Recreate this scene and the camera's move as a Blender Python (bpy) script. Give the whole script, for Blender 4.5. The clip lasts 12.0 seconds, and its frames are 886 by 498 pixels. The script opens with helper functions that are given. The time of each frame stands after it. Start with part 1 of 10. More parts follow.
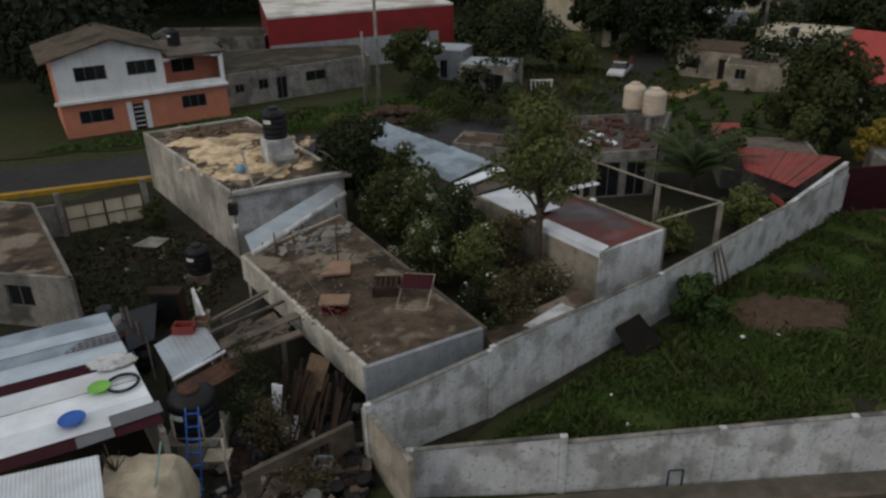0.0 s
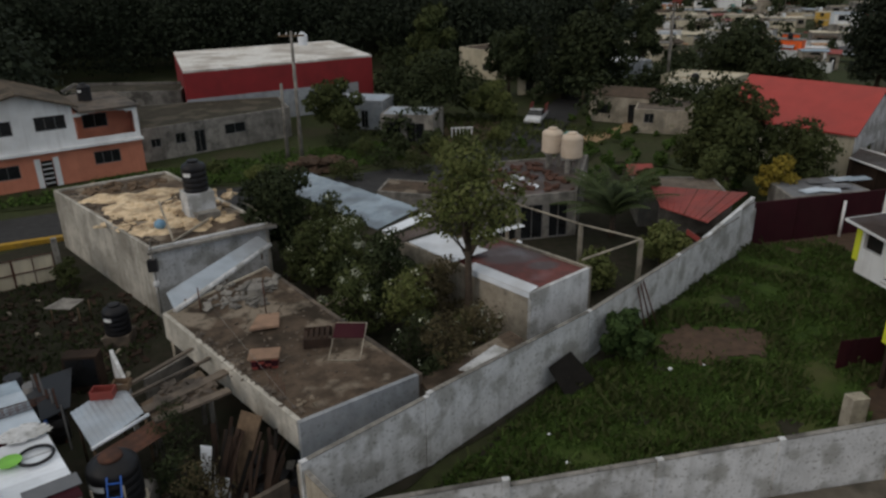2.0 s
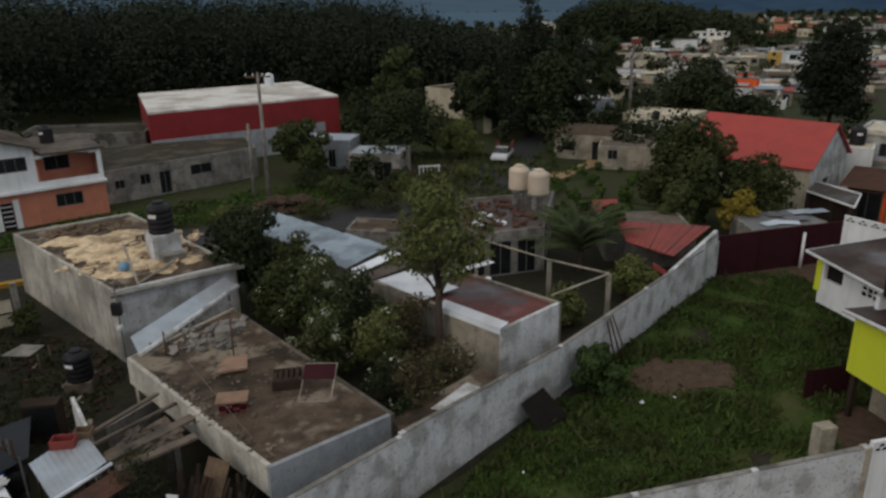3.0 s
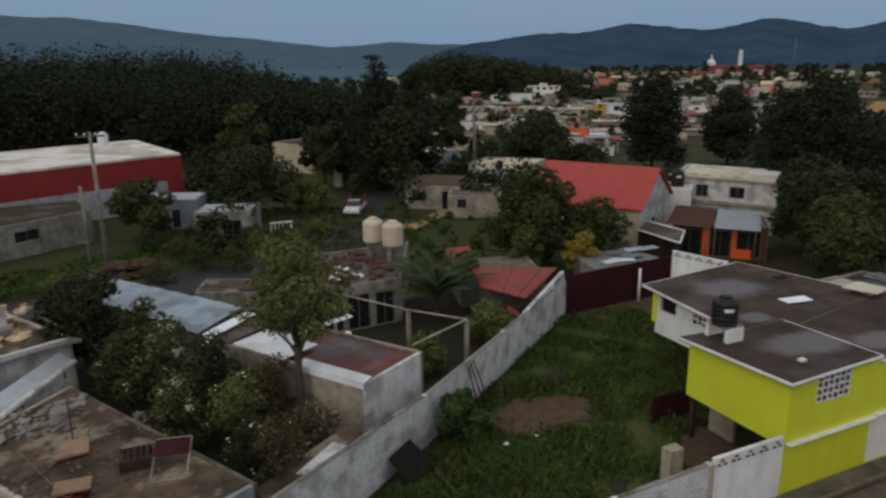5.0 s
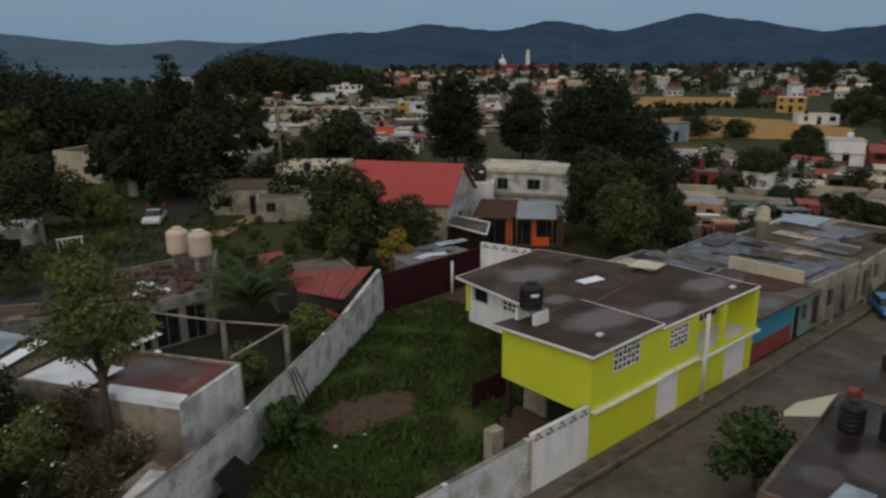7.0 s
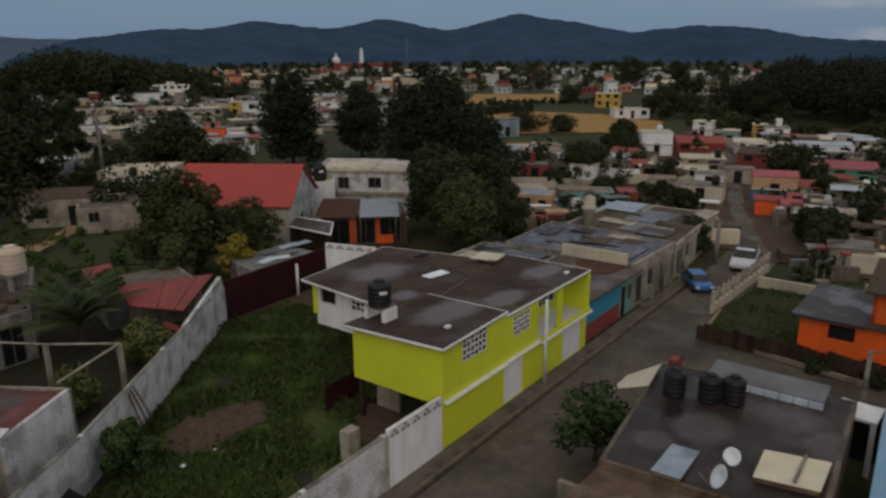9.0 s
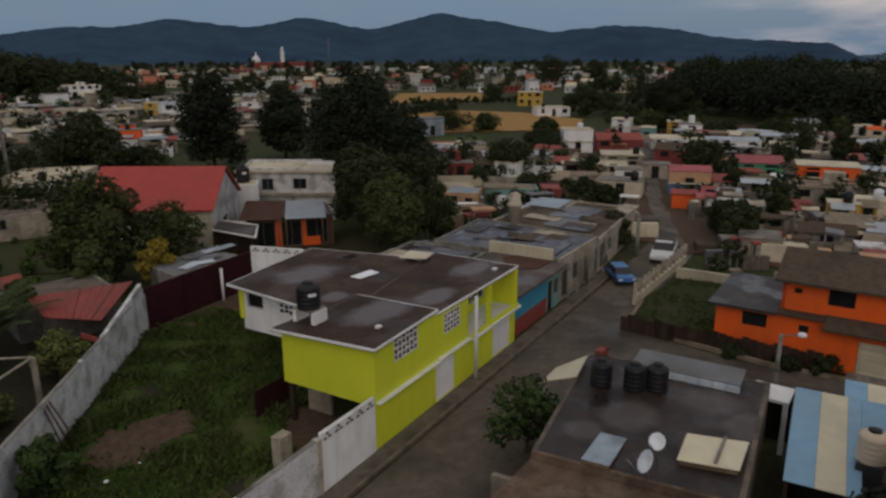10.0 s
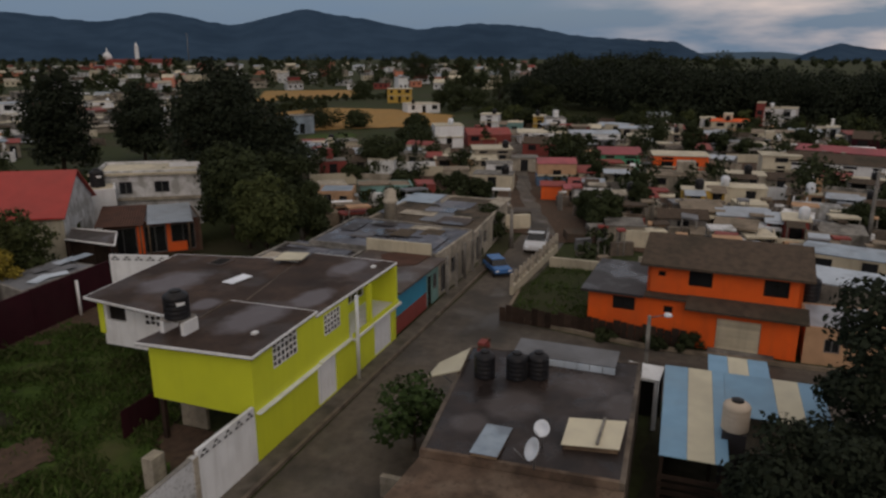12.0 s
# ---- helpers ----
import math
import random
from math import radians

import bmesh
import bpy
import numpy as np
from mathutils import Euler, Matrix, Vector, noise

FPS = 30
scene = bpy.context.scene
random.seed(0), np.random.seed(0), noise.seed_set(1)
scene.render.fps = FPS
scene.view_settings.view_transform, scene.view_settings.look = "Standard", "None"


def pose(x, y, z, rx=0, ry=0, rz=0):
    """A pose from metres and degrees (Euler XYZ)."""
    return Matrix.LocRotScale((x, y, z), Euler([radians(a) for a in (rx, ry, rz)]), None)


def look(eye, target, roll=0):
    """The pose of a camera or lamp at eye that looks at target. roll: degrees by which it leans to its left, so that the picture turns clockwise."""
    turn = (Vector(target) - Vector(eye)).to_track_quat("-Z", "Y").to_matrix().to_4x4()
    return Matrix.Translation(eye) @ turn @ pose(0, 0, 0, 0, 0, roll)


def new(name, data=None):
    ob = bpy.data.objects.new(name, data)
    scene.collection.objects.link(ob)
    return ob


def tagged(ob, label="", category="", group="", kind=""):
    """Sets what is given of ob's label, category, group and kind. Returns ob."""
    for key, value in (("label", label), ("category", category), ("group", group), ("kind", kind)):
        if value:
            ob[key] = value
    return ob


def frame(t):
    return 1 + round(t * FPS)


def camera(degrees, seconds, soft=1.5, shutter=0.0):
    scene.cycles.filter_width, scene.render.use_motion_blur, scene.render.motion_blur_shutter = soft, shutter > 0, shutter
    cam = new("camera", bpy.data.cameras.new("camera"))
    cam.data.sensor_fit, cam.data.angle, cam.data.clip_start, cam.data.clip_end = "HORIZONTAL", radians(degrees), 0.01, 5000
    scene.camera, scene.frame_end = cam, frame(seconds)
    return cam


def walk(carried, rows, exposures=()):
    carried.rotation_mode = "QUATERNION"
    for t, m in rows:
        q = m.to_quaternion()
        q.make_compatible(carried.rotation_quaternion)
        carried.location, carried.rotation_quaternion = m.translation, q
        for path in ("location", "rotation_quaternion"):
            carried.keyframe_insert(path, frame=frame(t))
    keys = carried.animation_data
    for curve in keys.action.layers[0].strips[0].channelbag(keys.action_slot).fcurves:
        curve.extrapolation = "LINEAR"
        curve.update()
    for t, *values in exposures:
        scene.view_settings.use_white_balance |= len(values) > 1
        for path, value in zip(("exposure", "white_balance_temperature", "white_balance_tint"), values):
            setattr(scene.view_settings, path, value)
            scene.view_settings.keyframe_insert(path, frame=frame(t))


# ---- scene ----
cam = camera(63.15, 12.0, soft=2.5, shutter=0.5)
# seconds, eye x y z, yaw, pitch, roll
PATH = [
    (0.0, 0.000, -0.000, 17.000, 0.00, -25.63, -1.12),
    (0.5, -0.036, 0.004, 16.935, -1.41, -24.69, -1.06),
    (1.0, -0.065, 0.018, 16.898, -3.31, -23.80, -1.05),
    (1.5, -0.145, 0.029, 16.890, -5.28, -22.88, -0.98),
    (2.0, -0.192, 0.042, 16.884, -6.52, -21.91, -0.94),
    (2.5, -0.225, 0.063, 16.883, -7.71, -20.62, -0.97),
    (4.5, -0.262, 0.045, 16.921, -17.17, -15.02, -0.84),
    (5.0, -0.285, 0.044, 16.942, -21.21, -15.05, -0.81),
    (5.5, -0.348, 0.000, 16.963, -25.33, -15.10, -0.85),
    (6.0, -0.398, -0.036, 17.000, -29.44, -15.16, -0.73),
    (6.5, -0.443, -0.056, 17.044, -32.85, -15.22, -0.69),
    (7.0, -0.477, -0.030, 17.063, -36.53, -15.29, -0.60),
    (9.0, -0.584, -0.040, 17.106, -49.33, -15.53, -0.34),
    (9.5, -0.613, -0.040, 17.121, -52.30, -15.58, -0.29),
    (10.0, -0.640, -0.034, 17.108, -55.27, -15.62, -0.25),
    (10.5, -0.657, -0.018, 17.093, -58.21, -15.70, -0.17),
    (11.0, -0.597, 0.045, 17.058, -61.15, -15.72, -0.13),
    (11.5, -0.458, 0.152, 17.013, -63.49, -15.79, -0.07),
    (12.0, -0.260, 0.304, 16.951, -65.47, -15.85, 0.00),
]
walk(cam, [(t, pose(x, y, z, 90 + pitch, 0, yaw) @ pose(0, 0, 0, 0, 0, roll)) for t, x, y, z, yaw, pitch, roll in PATH],
     [(0.0, 0.74, 6200, 9.0), (2.6, 0.86, 6250, 9.5), (5.5, 0.93, 6320, 10.0), (7.2, 0.79, 6370, 10.5), (9.0, 0.60, 6470, 12.5), (12.0, 0.52, 6650, 16.0)])

# ---- world and light: dusk under a thin overcast, brighter towards the west ----
SUN_AZ, SUN_EL = 238.0, 6.0          # degrees clockwise from +y, degrees up
GLOW_AZ = 122.0                       # a bank of bright cloud
world = bpy.data.worlds.new("dusk_sky")
scene.world = world
world.use_nodes = True
wn, wl = world.node_tree.nodes, world.node_tree.links
wn.clear()
w_out = wn.new("ShaderNodeOutputWorld")
w_bg = wn.new("ShaderNodeBackground")
w_sky = wn.new("ShaderNodeTexSky")
w_sky.sky_type, w_sky.sun_disc = "NISHITA", False
w_sky.sun_elevation, w_sky.sun_rotation = radians(SUN_EL), radians(SUN_AZ)
w_sky.air_density, w_sky.dust_density, w_sky.ozone_density = 1.0, 2.0, 2.0
w_co = wn.new("ShaderNodeTexCoord")
w_map = wn.new("ShaderNodeMapping")
w_map.inputs["Scale"].default_value = (2.0, 2.0, 9.0)
w_noise = wn.new("ShaderNodeTexNoise")
w_noise.inputs["Scale"].default_value = 2.2
w_noise.inputs["Detail"].default_value = 7.0
w_ramp = wn.new("ShaderNodeValToRGB")
w_ramp.color_ramp.elements[0].position, w_ramp.color_ramp.elements[1].position = 0.36, 0.68
w_ramp.color_ramp.elements[0].color = (0.86, 0.86, 0.86, 1)
w_ramp.color_ramp.elements[1].color = (0.96, 0.96, 0.96, 1)
w_mix = wn.new("ShaderNodeMix")
w_mix.data_type = "RGBA"
w_cloud = wn.new("ShaderNodeMix")
w_cloud.data_type = "RGBA"
w_cloud.inputs["A"].default_value = (0.92, 1.40, 1.98, 1)      # grey-blue cloud away from the sun
w_cloud.inputs["B"].default_value = (4.3, 3.7, 3.35, 1)         # lit cloud round the sun
w_dot = wn.new("ShaderNodeVectorMath")
w_dot.operation = "DOT_PRODUCT"
w_dot.inputs[1].default_value = (math.sin(radians(GLOW_AZ)), math.cos(radians(GLOW_AZ)), 0.1)
w_near = wn.new("ShaderNodeMapRange")
w_near.inputs["From Min"].default_value, w_near.inputs["From Max"].default_value = 0.64, 0.88
wl.new(w_co.outputs["Generated"], w_dot.inputs[0])
wl.new(w_dot.outputs["Value"], w_near.inputs["Value"])
w_streak = wn.new("ShaderNodeMapRange")
w_streak.inputs["From Min"].default_value, w_streak.inputs["From Max"].default_value = 0.40, 0.60
w_lit = wn.new("ShaderNodeMath")
w_lit.operation = "MULTIPLY"
wl.new(w_noise.outputs["Fac"], w_streak.inputs["Value"])
wl.new(w_streak.outputs["Result"], w_lit.inputs[0])
wl.new(w_near.outputs["Result"], w_lit.inputs[1])
wl.new(w_lit.outputs["Value"], w_cloud.inputs["Factor"])
wl.new(w_co.outputs["Generated"], w_map.inputs["Vector"])
wl.new(w_map.outputs["Vector"], w_noise.inputs["Vector"])
wl.new(w_noise.outputs["Fac"], w_ramp.inputs["Fac"])
wl.new(w_ramp.outputs["Color"], w_mix.inputs["Factor"])
wl.new(w_sky.outputs["Color"], w_mix.inputs["A"])
wl.new(w_cloud.outputs["Result"], w_mix.inputs["B"])
# an overcast sky is brightest overhead
w_sep = wn.new("ShaderNodeSeparateXYZ")
w_zen = wn.new("ShaderNodeMapRange")
w_zen.inputs["From Min"].default_value, w_zen.inputs["From Max"].default_value = 0.1, 0.9
w_top = wn.new("ShaderNodeMix")
w_top.data_type = "RGBA"
w_top.inputs["B"].default_value = (3.30, 3.15, 2.95, 1)
wl.new(w_co.outputs["Generated"], w_sep.inputs[0])
wl.new(w_sep.outputs["Z"], w_zen.inputs["Value"])
wl.new(w_zen.outputs["Result"], w_top.inputs["Factor"])
wl.new(w_mix.outputs["Result"], w_top.inputs["A"])
wl.new(w_top.outputs["Result"], w_bg.inputs["Color"])
w_bg.inputs["Strength"].default_value = 0.112
wl.new(w_bg.outputs["Background"], w_out.inputs["Surface"])

sun = new("sun", bpy.data.lights.new("sun", "SUN"))
sun.data.energy, sun.data.angle, sun.data.color = 0.36, radians(40), (1.0, 0.84, 0.68)
_a, _e = radians(SUN_AZ), radians(28)
sun.matrix_basis = look((0, 0, 60), (-math.sin(_a) * math.cos(_e), -math.cos(_a) * math.cos(_e), 60 - math.sin(_e)))

# ---- materials ----


def mat(name, color, rough=0.8, color2=None, scale=1.0, stain=None, stain_amt=0.35, stain_scale=0.35, bump=0.3, bump_scale=25.0,
        metal=0.0, vary=0.12, wet=0.0, stretch=(1, 1, 1), streak=0.0, peel=None, peel_scale=0.8, peel_amt=0.7, grit=0.45, wet_scale=0.0):
    """A rough surface: two tones at one scale, stains at a larger one, fine relief, a change from piece to piece."""
    m = bpy.data.materials.new(name)
    m.use_nodes = True
    n, l = m.node_tree.nodes, m.node_tree.links
    b = n["Principled BSDF"]
    b.inputs["Metallic"].default_value = metal
    co = n.new("ShaderNodeTexCoord")
    mp = n.new("ShaderNodeMapping")
    mp.inputs["Scale"].default_value = stretch
    geo = n.new("ShaderNodeNewGeometry")
    l.new(geo.outputs["Position"], mp.inputs["Vector"])

    def noise_at(s, detail=5.0):
        t = n.new("ShaderNodeTexNoise")
        t.inputs["Scale"].default_value, t.inputs["Detail"].default_value = s, detail
        l.new(mp.outputs["Vector"], t.inputs["Vector"])
        return t.outputs["Fac"]

    def ramp(fac, lo, hi):
        r = n.new("ShaderNodeMapRange")
        r.inputs["From Min"].default_value, r.inputs["From Max"].default_value = lo, hi
        l.new(fac, r.inputs["Value"])
        return r.outputs["Result"]

    def mixc(fac, a, c):
        x = n.new("ShaderNodeMix")
        x.data_type = "RGBA"
        l.new(fac, x.inputs["Factor"])
        for v, s in ((a, x.inputs["A"]), (c, x.inputs["B"])):
            if isinstance(v, tuple):
                s.default_value = (*v, 1)
            else:
                l.new(v, s)
        return x.outputs["Result"]

    c2 = color2 or tuple(v * 0.72 for v in color)
    out = mixc(ramp(noise_at(scale * 3.0), 0.35, 0.68), color, c2)
    st = stain or tuple(v * 0.35 for v in color)
    sm = n.new("ShaderNodeMath")
    sm.operation = "MULTIPLY"
    l.new(ramp(noise_at(stain_scale, 8.0), 0.48, 0.66), sm.inputs[0])
    sm.inputs[1].default_value = stain_amt
    out = mixc(sm.outputs[0], out, st)
    if peel is not None:
        # peeling or mould in patches with ragged edges, and a fine grit
        pm_ = n.new("ShaderNodeMath")
        pm_.operation = "MULTIPLY"
        l.new(ramp(noise_at(peel_scale, 12.0), 0.525, 0.60), pm_.inputs[0])
        pm_.inputs[1].default_value = peel_amt
        out = mixc(pm_.outputs[0], out, peel)
        gm_ = n.new("ShaderNodeMath")
        gm_.operation = "MULTIPLY"
        l.new(ramp(noise_at(peel_scale * 9.0, 8.0), 0.56, 0.68), gm_.inputs[0])
        gm_.inputs[1].default_value = grit
        out = mixc(gm_.outputs[0], out, st)
    if streak > 0:
        mp2 = n.new("ShaderNodeMapping")
        mp2.inputs["Scale"].default_value = (2.2, 2.2, 0.16)
        l.new(geo.outputs["Position"], mp2.inputs["Vector"])
        t = n.new("ShaderNodeTexNoise")
        t.inputs["Scale"].default_value, t.inputs["Detail"].default_value = 1.3, 6.0
        l.new(mp2.outputs["Vector"], t.inputs["Vector"])
        s2 = n.new("ShaderNodeMath")
        s2.operation = "MULTIPLY"
        l.new(ramp(t.outputs["Fac"], 0.5, 0.7), s2.inputs[0])
        s2.inputs[1].default_value = streak
        out = mixc(s2.outputs[0], out, st)
    if vary > 0:
        info = n.new("ShaderNodeObjectInfo")
        hs = n.new("ShaderNodeHueSaturation")
        vr = n.new("ShaderNodeMapRange")
        vr.inputs["To Min"].default_value, vr.inputs["To Max"].default_value = 1 - vary, 1 + vary
        l.new(info.outputs["Random"], vr.inputs["Value"])
        l.new(vr.outputs["Result"], hs.inputs["Value"])
        l.new(out, hs.inputs["Color"])
        out = hs.outputs["Color"]
    l.new(out, b.inputs["Base Color"])
    b.inputs["Roughness"].default_value = rough
    if rough >= 0.85 and wet == 0:
        b.inputs["Specular IOR Level"].default_value = 0.12 if rough < 1 else 0.0
    if wet > 0:
        wr = n.new("ShaderNodeMapRange")
        wr.inputs["To Min"].default_value, wr.inputs["To Max"].default_value = rough, max(0.08, rough - wet)
        l.new(ramp(noise_at(wet_scale or stain_scale * 1.3, 8.0 if wet_scale else 4.0), 0.5, 0.62), wr.inputs["Value"])
        l.new(wr.outputs["Result"], b.inputs["Roughness"])
    if bump > 0:
        bp = n.new("ShaderNodeBump")
        bp.inputs["Strength"].default_value, bp.inputs["Distance"].default_value = bump, 0.03
        l.new(noise_at(bump_scale, 4.0), bp.inputs["Height"])
        l.new(bp.outputs["Normal"], b.inputs["Normal"])
    return m


def leaf_mat(name, color, color2, vary=0.2):
    """Foliage: a tone of its own for every leaf clump, a little light through it."""
    m = bpy.data.materials.new(name)
    m.use_nodes = True
    n, l = m.node_tree.nodes, m.node_tree.links
    b = n["Principled BSDF"]
    b.inputs["Roughness"].default_value = 0.85
    b.inputs["Specular IOR Level"].default_value = 0.12
    geo = n.new("ShaderNodeNewGeometry")
    x = n.new("ShaderNodeMix")
    x.data_type = "RGBA"
    x.inputs["A"].default_value, x.inputs["B"].default_value = (*color, 1), (*color2, 1)
    l.new(geo.outputs["Random Per Island"], x.inputs["Factor"])
    info = n.new("ShaderNodeObjectInfo")
    hs = n.new("ShaderNodeHueSaturation")
    vr = n.new("ShaderNodeMapRange")
    vr.inputs["To Min"].default_value, vr.inputs["To Max"].default_value = 1 - vary, 1 + vary
    l.new(info.outputs["Random"], vr.inputs["Value"])
    l.new(vr.outputs["Result"], hs.inputs["Value"])
    l.new(x.outputs["Result"], hs.inputs["Color"])
    l.new(hs.outputs["Color"], b.inputs["Base Color"])
    return m


M_GRASS = mat("grass_ground", (0.046, 0.056, 0.021), 0.95, (0.030, 0.037, 0.015), 0.6, (0.055, 0.045, 0.030), 0.6, 0.12, 0.6, 14)
M_LOT = mat("lot_grass", (0.050, 0.084, 0.016), 0.95, (0.030, 0.052, 0.012), 0.7, (0.100, 0.085, 0.040), 0.55, 0.22, 0.6, 14)
M_DIRT = mat("bare_earth", (0.105, 0.070, 0.049), 0.95, (0.070, 0.048, 0.035), 0.8, (0.05, 0.04, 0.03), 0.5, 0.3, 0.5, 10)
M_YARD = mat("yard_earth", (0.045, 0.039, 0.028), 0.95, (0.026, 0.026, 0.016), 0.7, (0.03, 0.035, 0.02), 0.6, 0.35, 0.5, 10)
M_ROAD = mat("street_surface", (0.130, 0.106, 0.082), 0.85, (0.090, 0.074, 0.058), 0.6, (0.036, 0.031, 0.025), 0.8, 0.22, 0.5, 16, wet=0.35, peel=(0.052, 0.044, 0.036), peel_scale=0.28, peel_amt=0.55, grit=0.35)
M_DIRTD = mat("dark_weathered_boards", (0.052, 0.034, 0.025), 0.95, (0.034, 0.023, 0.018), 0.8, (0.018, 0.014, 0.011), 0.6, 0.5, 0.4, 12, vary=0.3)
M_SIDEWALK = mat("worn_sidewalk", (0.135, 0.118, 0.095), 0.9, (0.10, 0.087, 0.07), 0.7, (0.045, 0.042, 0.034), 0.7, 0.6, 0.5, 14)
M_ROOFP = mat("pale_worn_kerb", (0.26, 0.21, 0.155), 0.9, (0.19, 0.155, 0.115), 0.7, (0.07, 0.06, 0.045), 0.6, 0.6, 0.4, 14)
M_LIMEW = mat("mouldy_limewashed_wall", (0.60, 0.565, 0.49), 0.92, (0.47, 0.44, 0.385), 0.5, (0.14, 0.13, 0.105), 0.6, 0.45, 0.7, 7, streak=0.3, peel=(0.32, 0.30, 0.255), peel_scale=0.55, peel_amt=0.6)
M_CREAMR = mat("pale_rusted_hall_roof", (0.84, 0.82, 0.77), 0.8, (0.74, 0.71, 0.65), 0.4, (0.26, 0.20, 0.15), 0.6, 0.22, 0.2, 10, peel=(0.46, 0.41, 0.34), peel_scale=0.3, peel_amt=0.6)
M_ROOFDM = mat("black_mossy_slab_roof", (0.070, 0.060, 0.046), 0.95, (0.045, 0.042, 0.030), 0.5, (0.025, 0.030, 0.016), 0.7, 0.3, 0.7, 8, peel=(0.13, 0.11, 0.085), peel_scale=0.3, peel_amt=0.7)
M_SANDP = mat("pale_sand", (0.62, 0.54, 0.41), 0.95, (0.50, 0.43, 0.32), 0.9, (0.26, 0.22, 0.16), 0.45, 0.8, 0.8, 7)
M_INK = mat("dark_spray_paint", (0.03, 0.06, 0.09), 0.8, None, 0.8, None, 0.2, 0.5, 0.1)
M_PEACHP = mat("faded_peach_plaster", (0.50, 0.31, 0.185), 0.88, (0.42, 0.26, 0.155), 0.5, (0.18, 0.12, 0.08), 0.4, 0.5, 0.3, 10)
M_BROWNR = mat("brown_earthy_slab", (0.150, 0.102, 0.072), 0.92, (0.105, 0.072, 0.052), 0.7, (0.045, 0.034, 0.026), 0.7, 0.5, 0.7, 8, peel=(0.20, 0.15, 0.11), peel_scale=0.6, peel_amt=0.5)
M_STONEP = mat("dull_stone_slab", (0.34, 0.22, 0.15), 0.92, (0.26, 0.17, 0.12), 0.8, (0.12, 0.09, 0.06), 0.6, 0.9, 0.6, 9)
M_SHEETB = mat("bluish_white_sheet", (0.50, 0.57, 0.64), 0.55, (0.42, 0.49, 0.56), 0.5, (0.30, 0.31, 0.32), 0.45, 0.4, 0.1, 14, peel=(0.36, 0.43, 0.50), peel_scale=0.4, peel_amt=0.6, grit=0.08)
M_GREYSH = mat("dull_grey_sheet", (0.16, 0.165, 0.175), 0.6, (0.12, 0.125, 0.135), 0.5, (0.07, 0.065, 0.06), 0.5, 0.5, 0.1, 14)
# Bluish reflection of the wet row roofs is part of this base colour.
M_SLATE = mat("slate_blue_wet_reflection", (0.105, 0.112, 0.138), 0.6, (0.070, 0.073, 0.090), 0.5, (0.032, 0.030, 0.032), 0.8, 0.4, 0.2, 14, wet=0.4, peel=(0.19, 0.185, 0.20), peel_scale=0.5, peel_amt=0.6)
M_ASPH = mat("asphalt", (0.055, 0.054, 0.054), 0.85, (0.040, 0.040, 0.040), 0.6, (0.03, 0.03, 0.03), 0.4, 0.2, 0.4, 30)
M_SAND = mat("dirt_road", (0.36, 0.25, 0.14), 0.95, (0.28, 0.19, 0.11), 0.5, (0.16, 0.12, 0.07), 0.4, 0.2)
M_CONC = mat("old_concrete", (0.26, 0.245, 0.22), 0.9, (0.17, 0.16, 0.145), 0.7, (0.05, 0.046, 0.040), 0.7, 0.5, 0.6, 9, streak=0.28, peel=(0.36, 0.34, 0.30), peel_scale=0.7, peel_amt=0.5)
M_WALLG = mat("whitewashed_block_wall", (0.68, 0.685, 0.69), 0.92, (0.54, 0.545, 0.545), 0.5, (0.13, 0.13, 0.11), 0.45, 0.9, 0.7, 6, streak=0.24, vary=0.05, peel=(0.36, 0.355, 0.33), peel_scale=0.9, peel_amt=0.6, grit=0.55)
M_PLASTG = mat("grey_blue_plaster", (0.375, 0.4, 0.425), 0.9, (0.275, 0.2937, 0.3125), 0.5, (0.12, 0.12, 0.12), 0.5, 0.4, 0.5, 8, streak=0.2, peel=(0.40, 0.41, 0.42), peel_scale=0.8, peel_amt=0.55)
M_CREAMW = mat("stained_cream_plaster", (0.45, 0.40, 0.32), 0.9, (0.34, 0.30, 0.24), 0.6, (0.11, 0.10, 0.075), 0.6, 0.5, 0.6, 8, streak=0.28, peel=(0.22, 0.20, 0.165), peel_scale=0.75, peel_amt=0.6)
M_ROOFM = mat("mossy_dirty_roof_slab", (0.125, 0.092, 0.066), 0.92, (0.068, 0.051, 0.037), 0.5, (0.026, 0.021, 0.015), 0.85, 0.55, 0.7, 9, peel=(0.28, 0.235, 0.18), peel_scale=0.5, peel_amt=0.75)
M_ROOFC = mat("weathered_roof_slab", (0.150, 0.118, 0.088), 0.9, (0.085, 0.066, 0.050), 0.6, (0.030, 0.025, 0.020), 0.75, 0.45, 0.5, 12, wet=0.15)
M_ROOFD = mat("dark_wet_roof_slab", (0.090, 0.066, 0.055), 0.75, (0.062, 0.045, 0.038), 0.4, (0.028, 0.024, 0.022), 0.7, 0.28, 0.3, 14, wet=0.45)
M_ROOFWET = mat("black_wet_roof_slab", (0.0403, 0.0338, 0.0338), 0.6, (0.02925, 0.0247, 0.0247), 0.4, (0.025, 0.022, 0.022), 0.7, 0.3, 0.25, 14, wet=0.48)


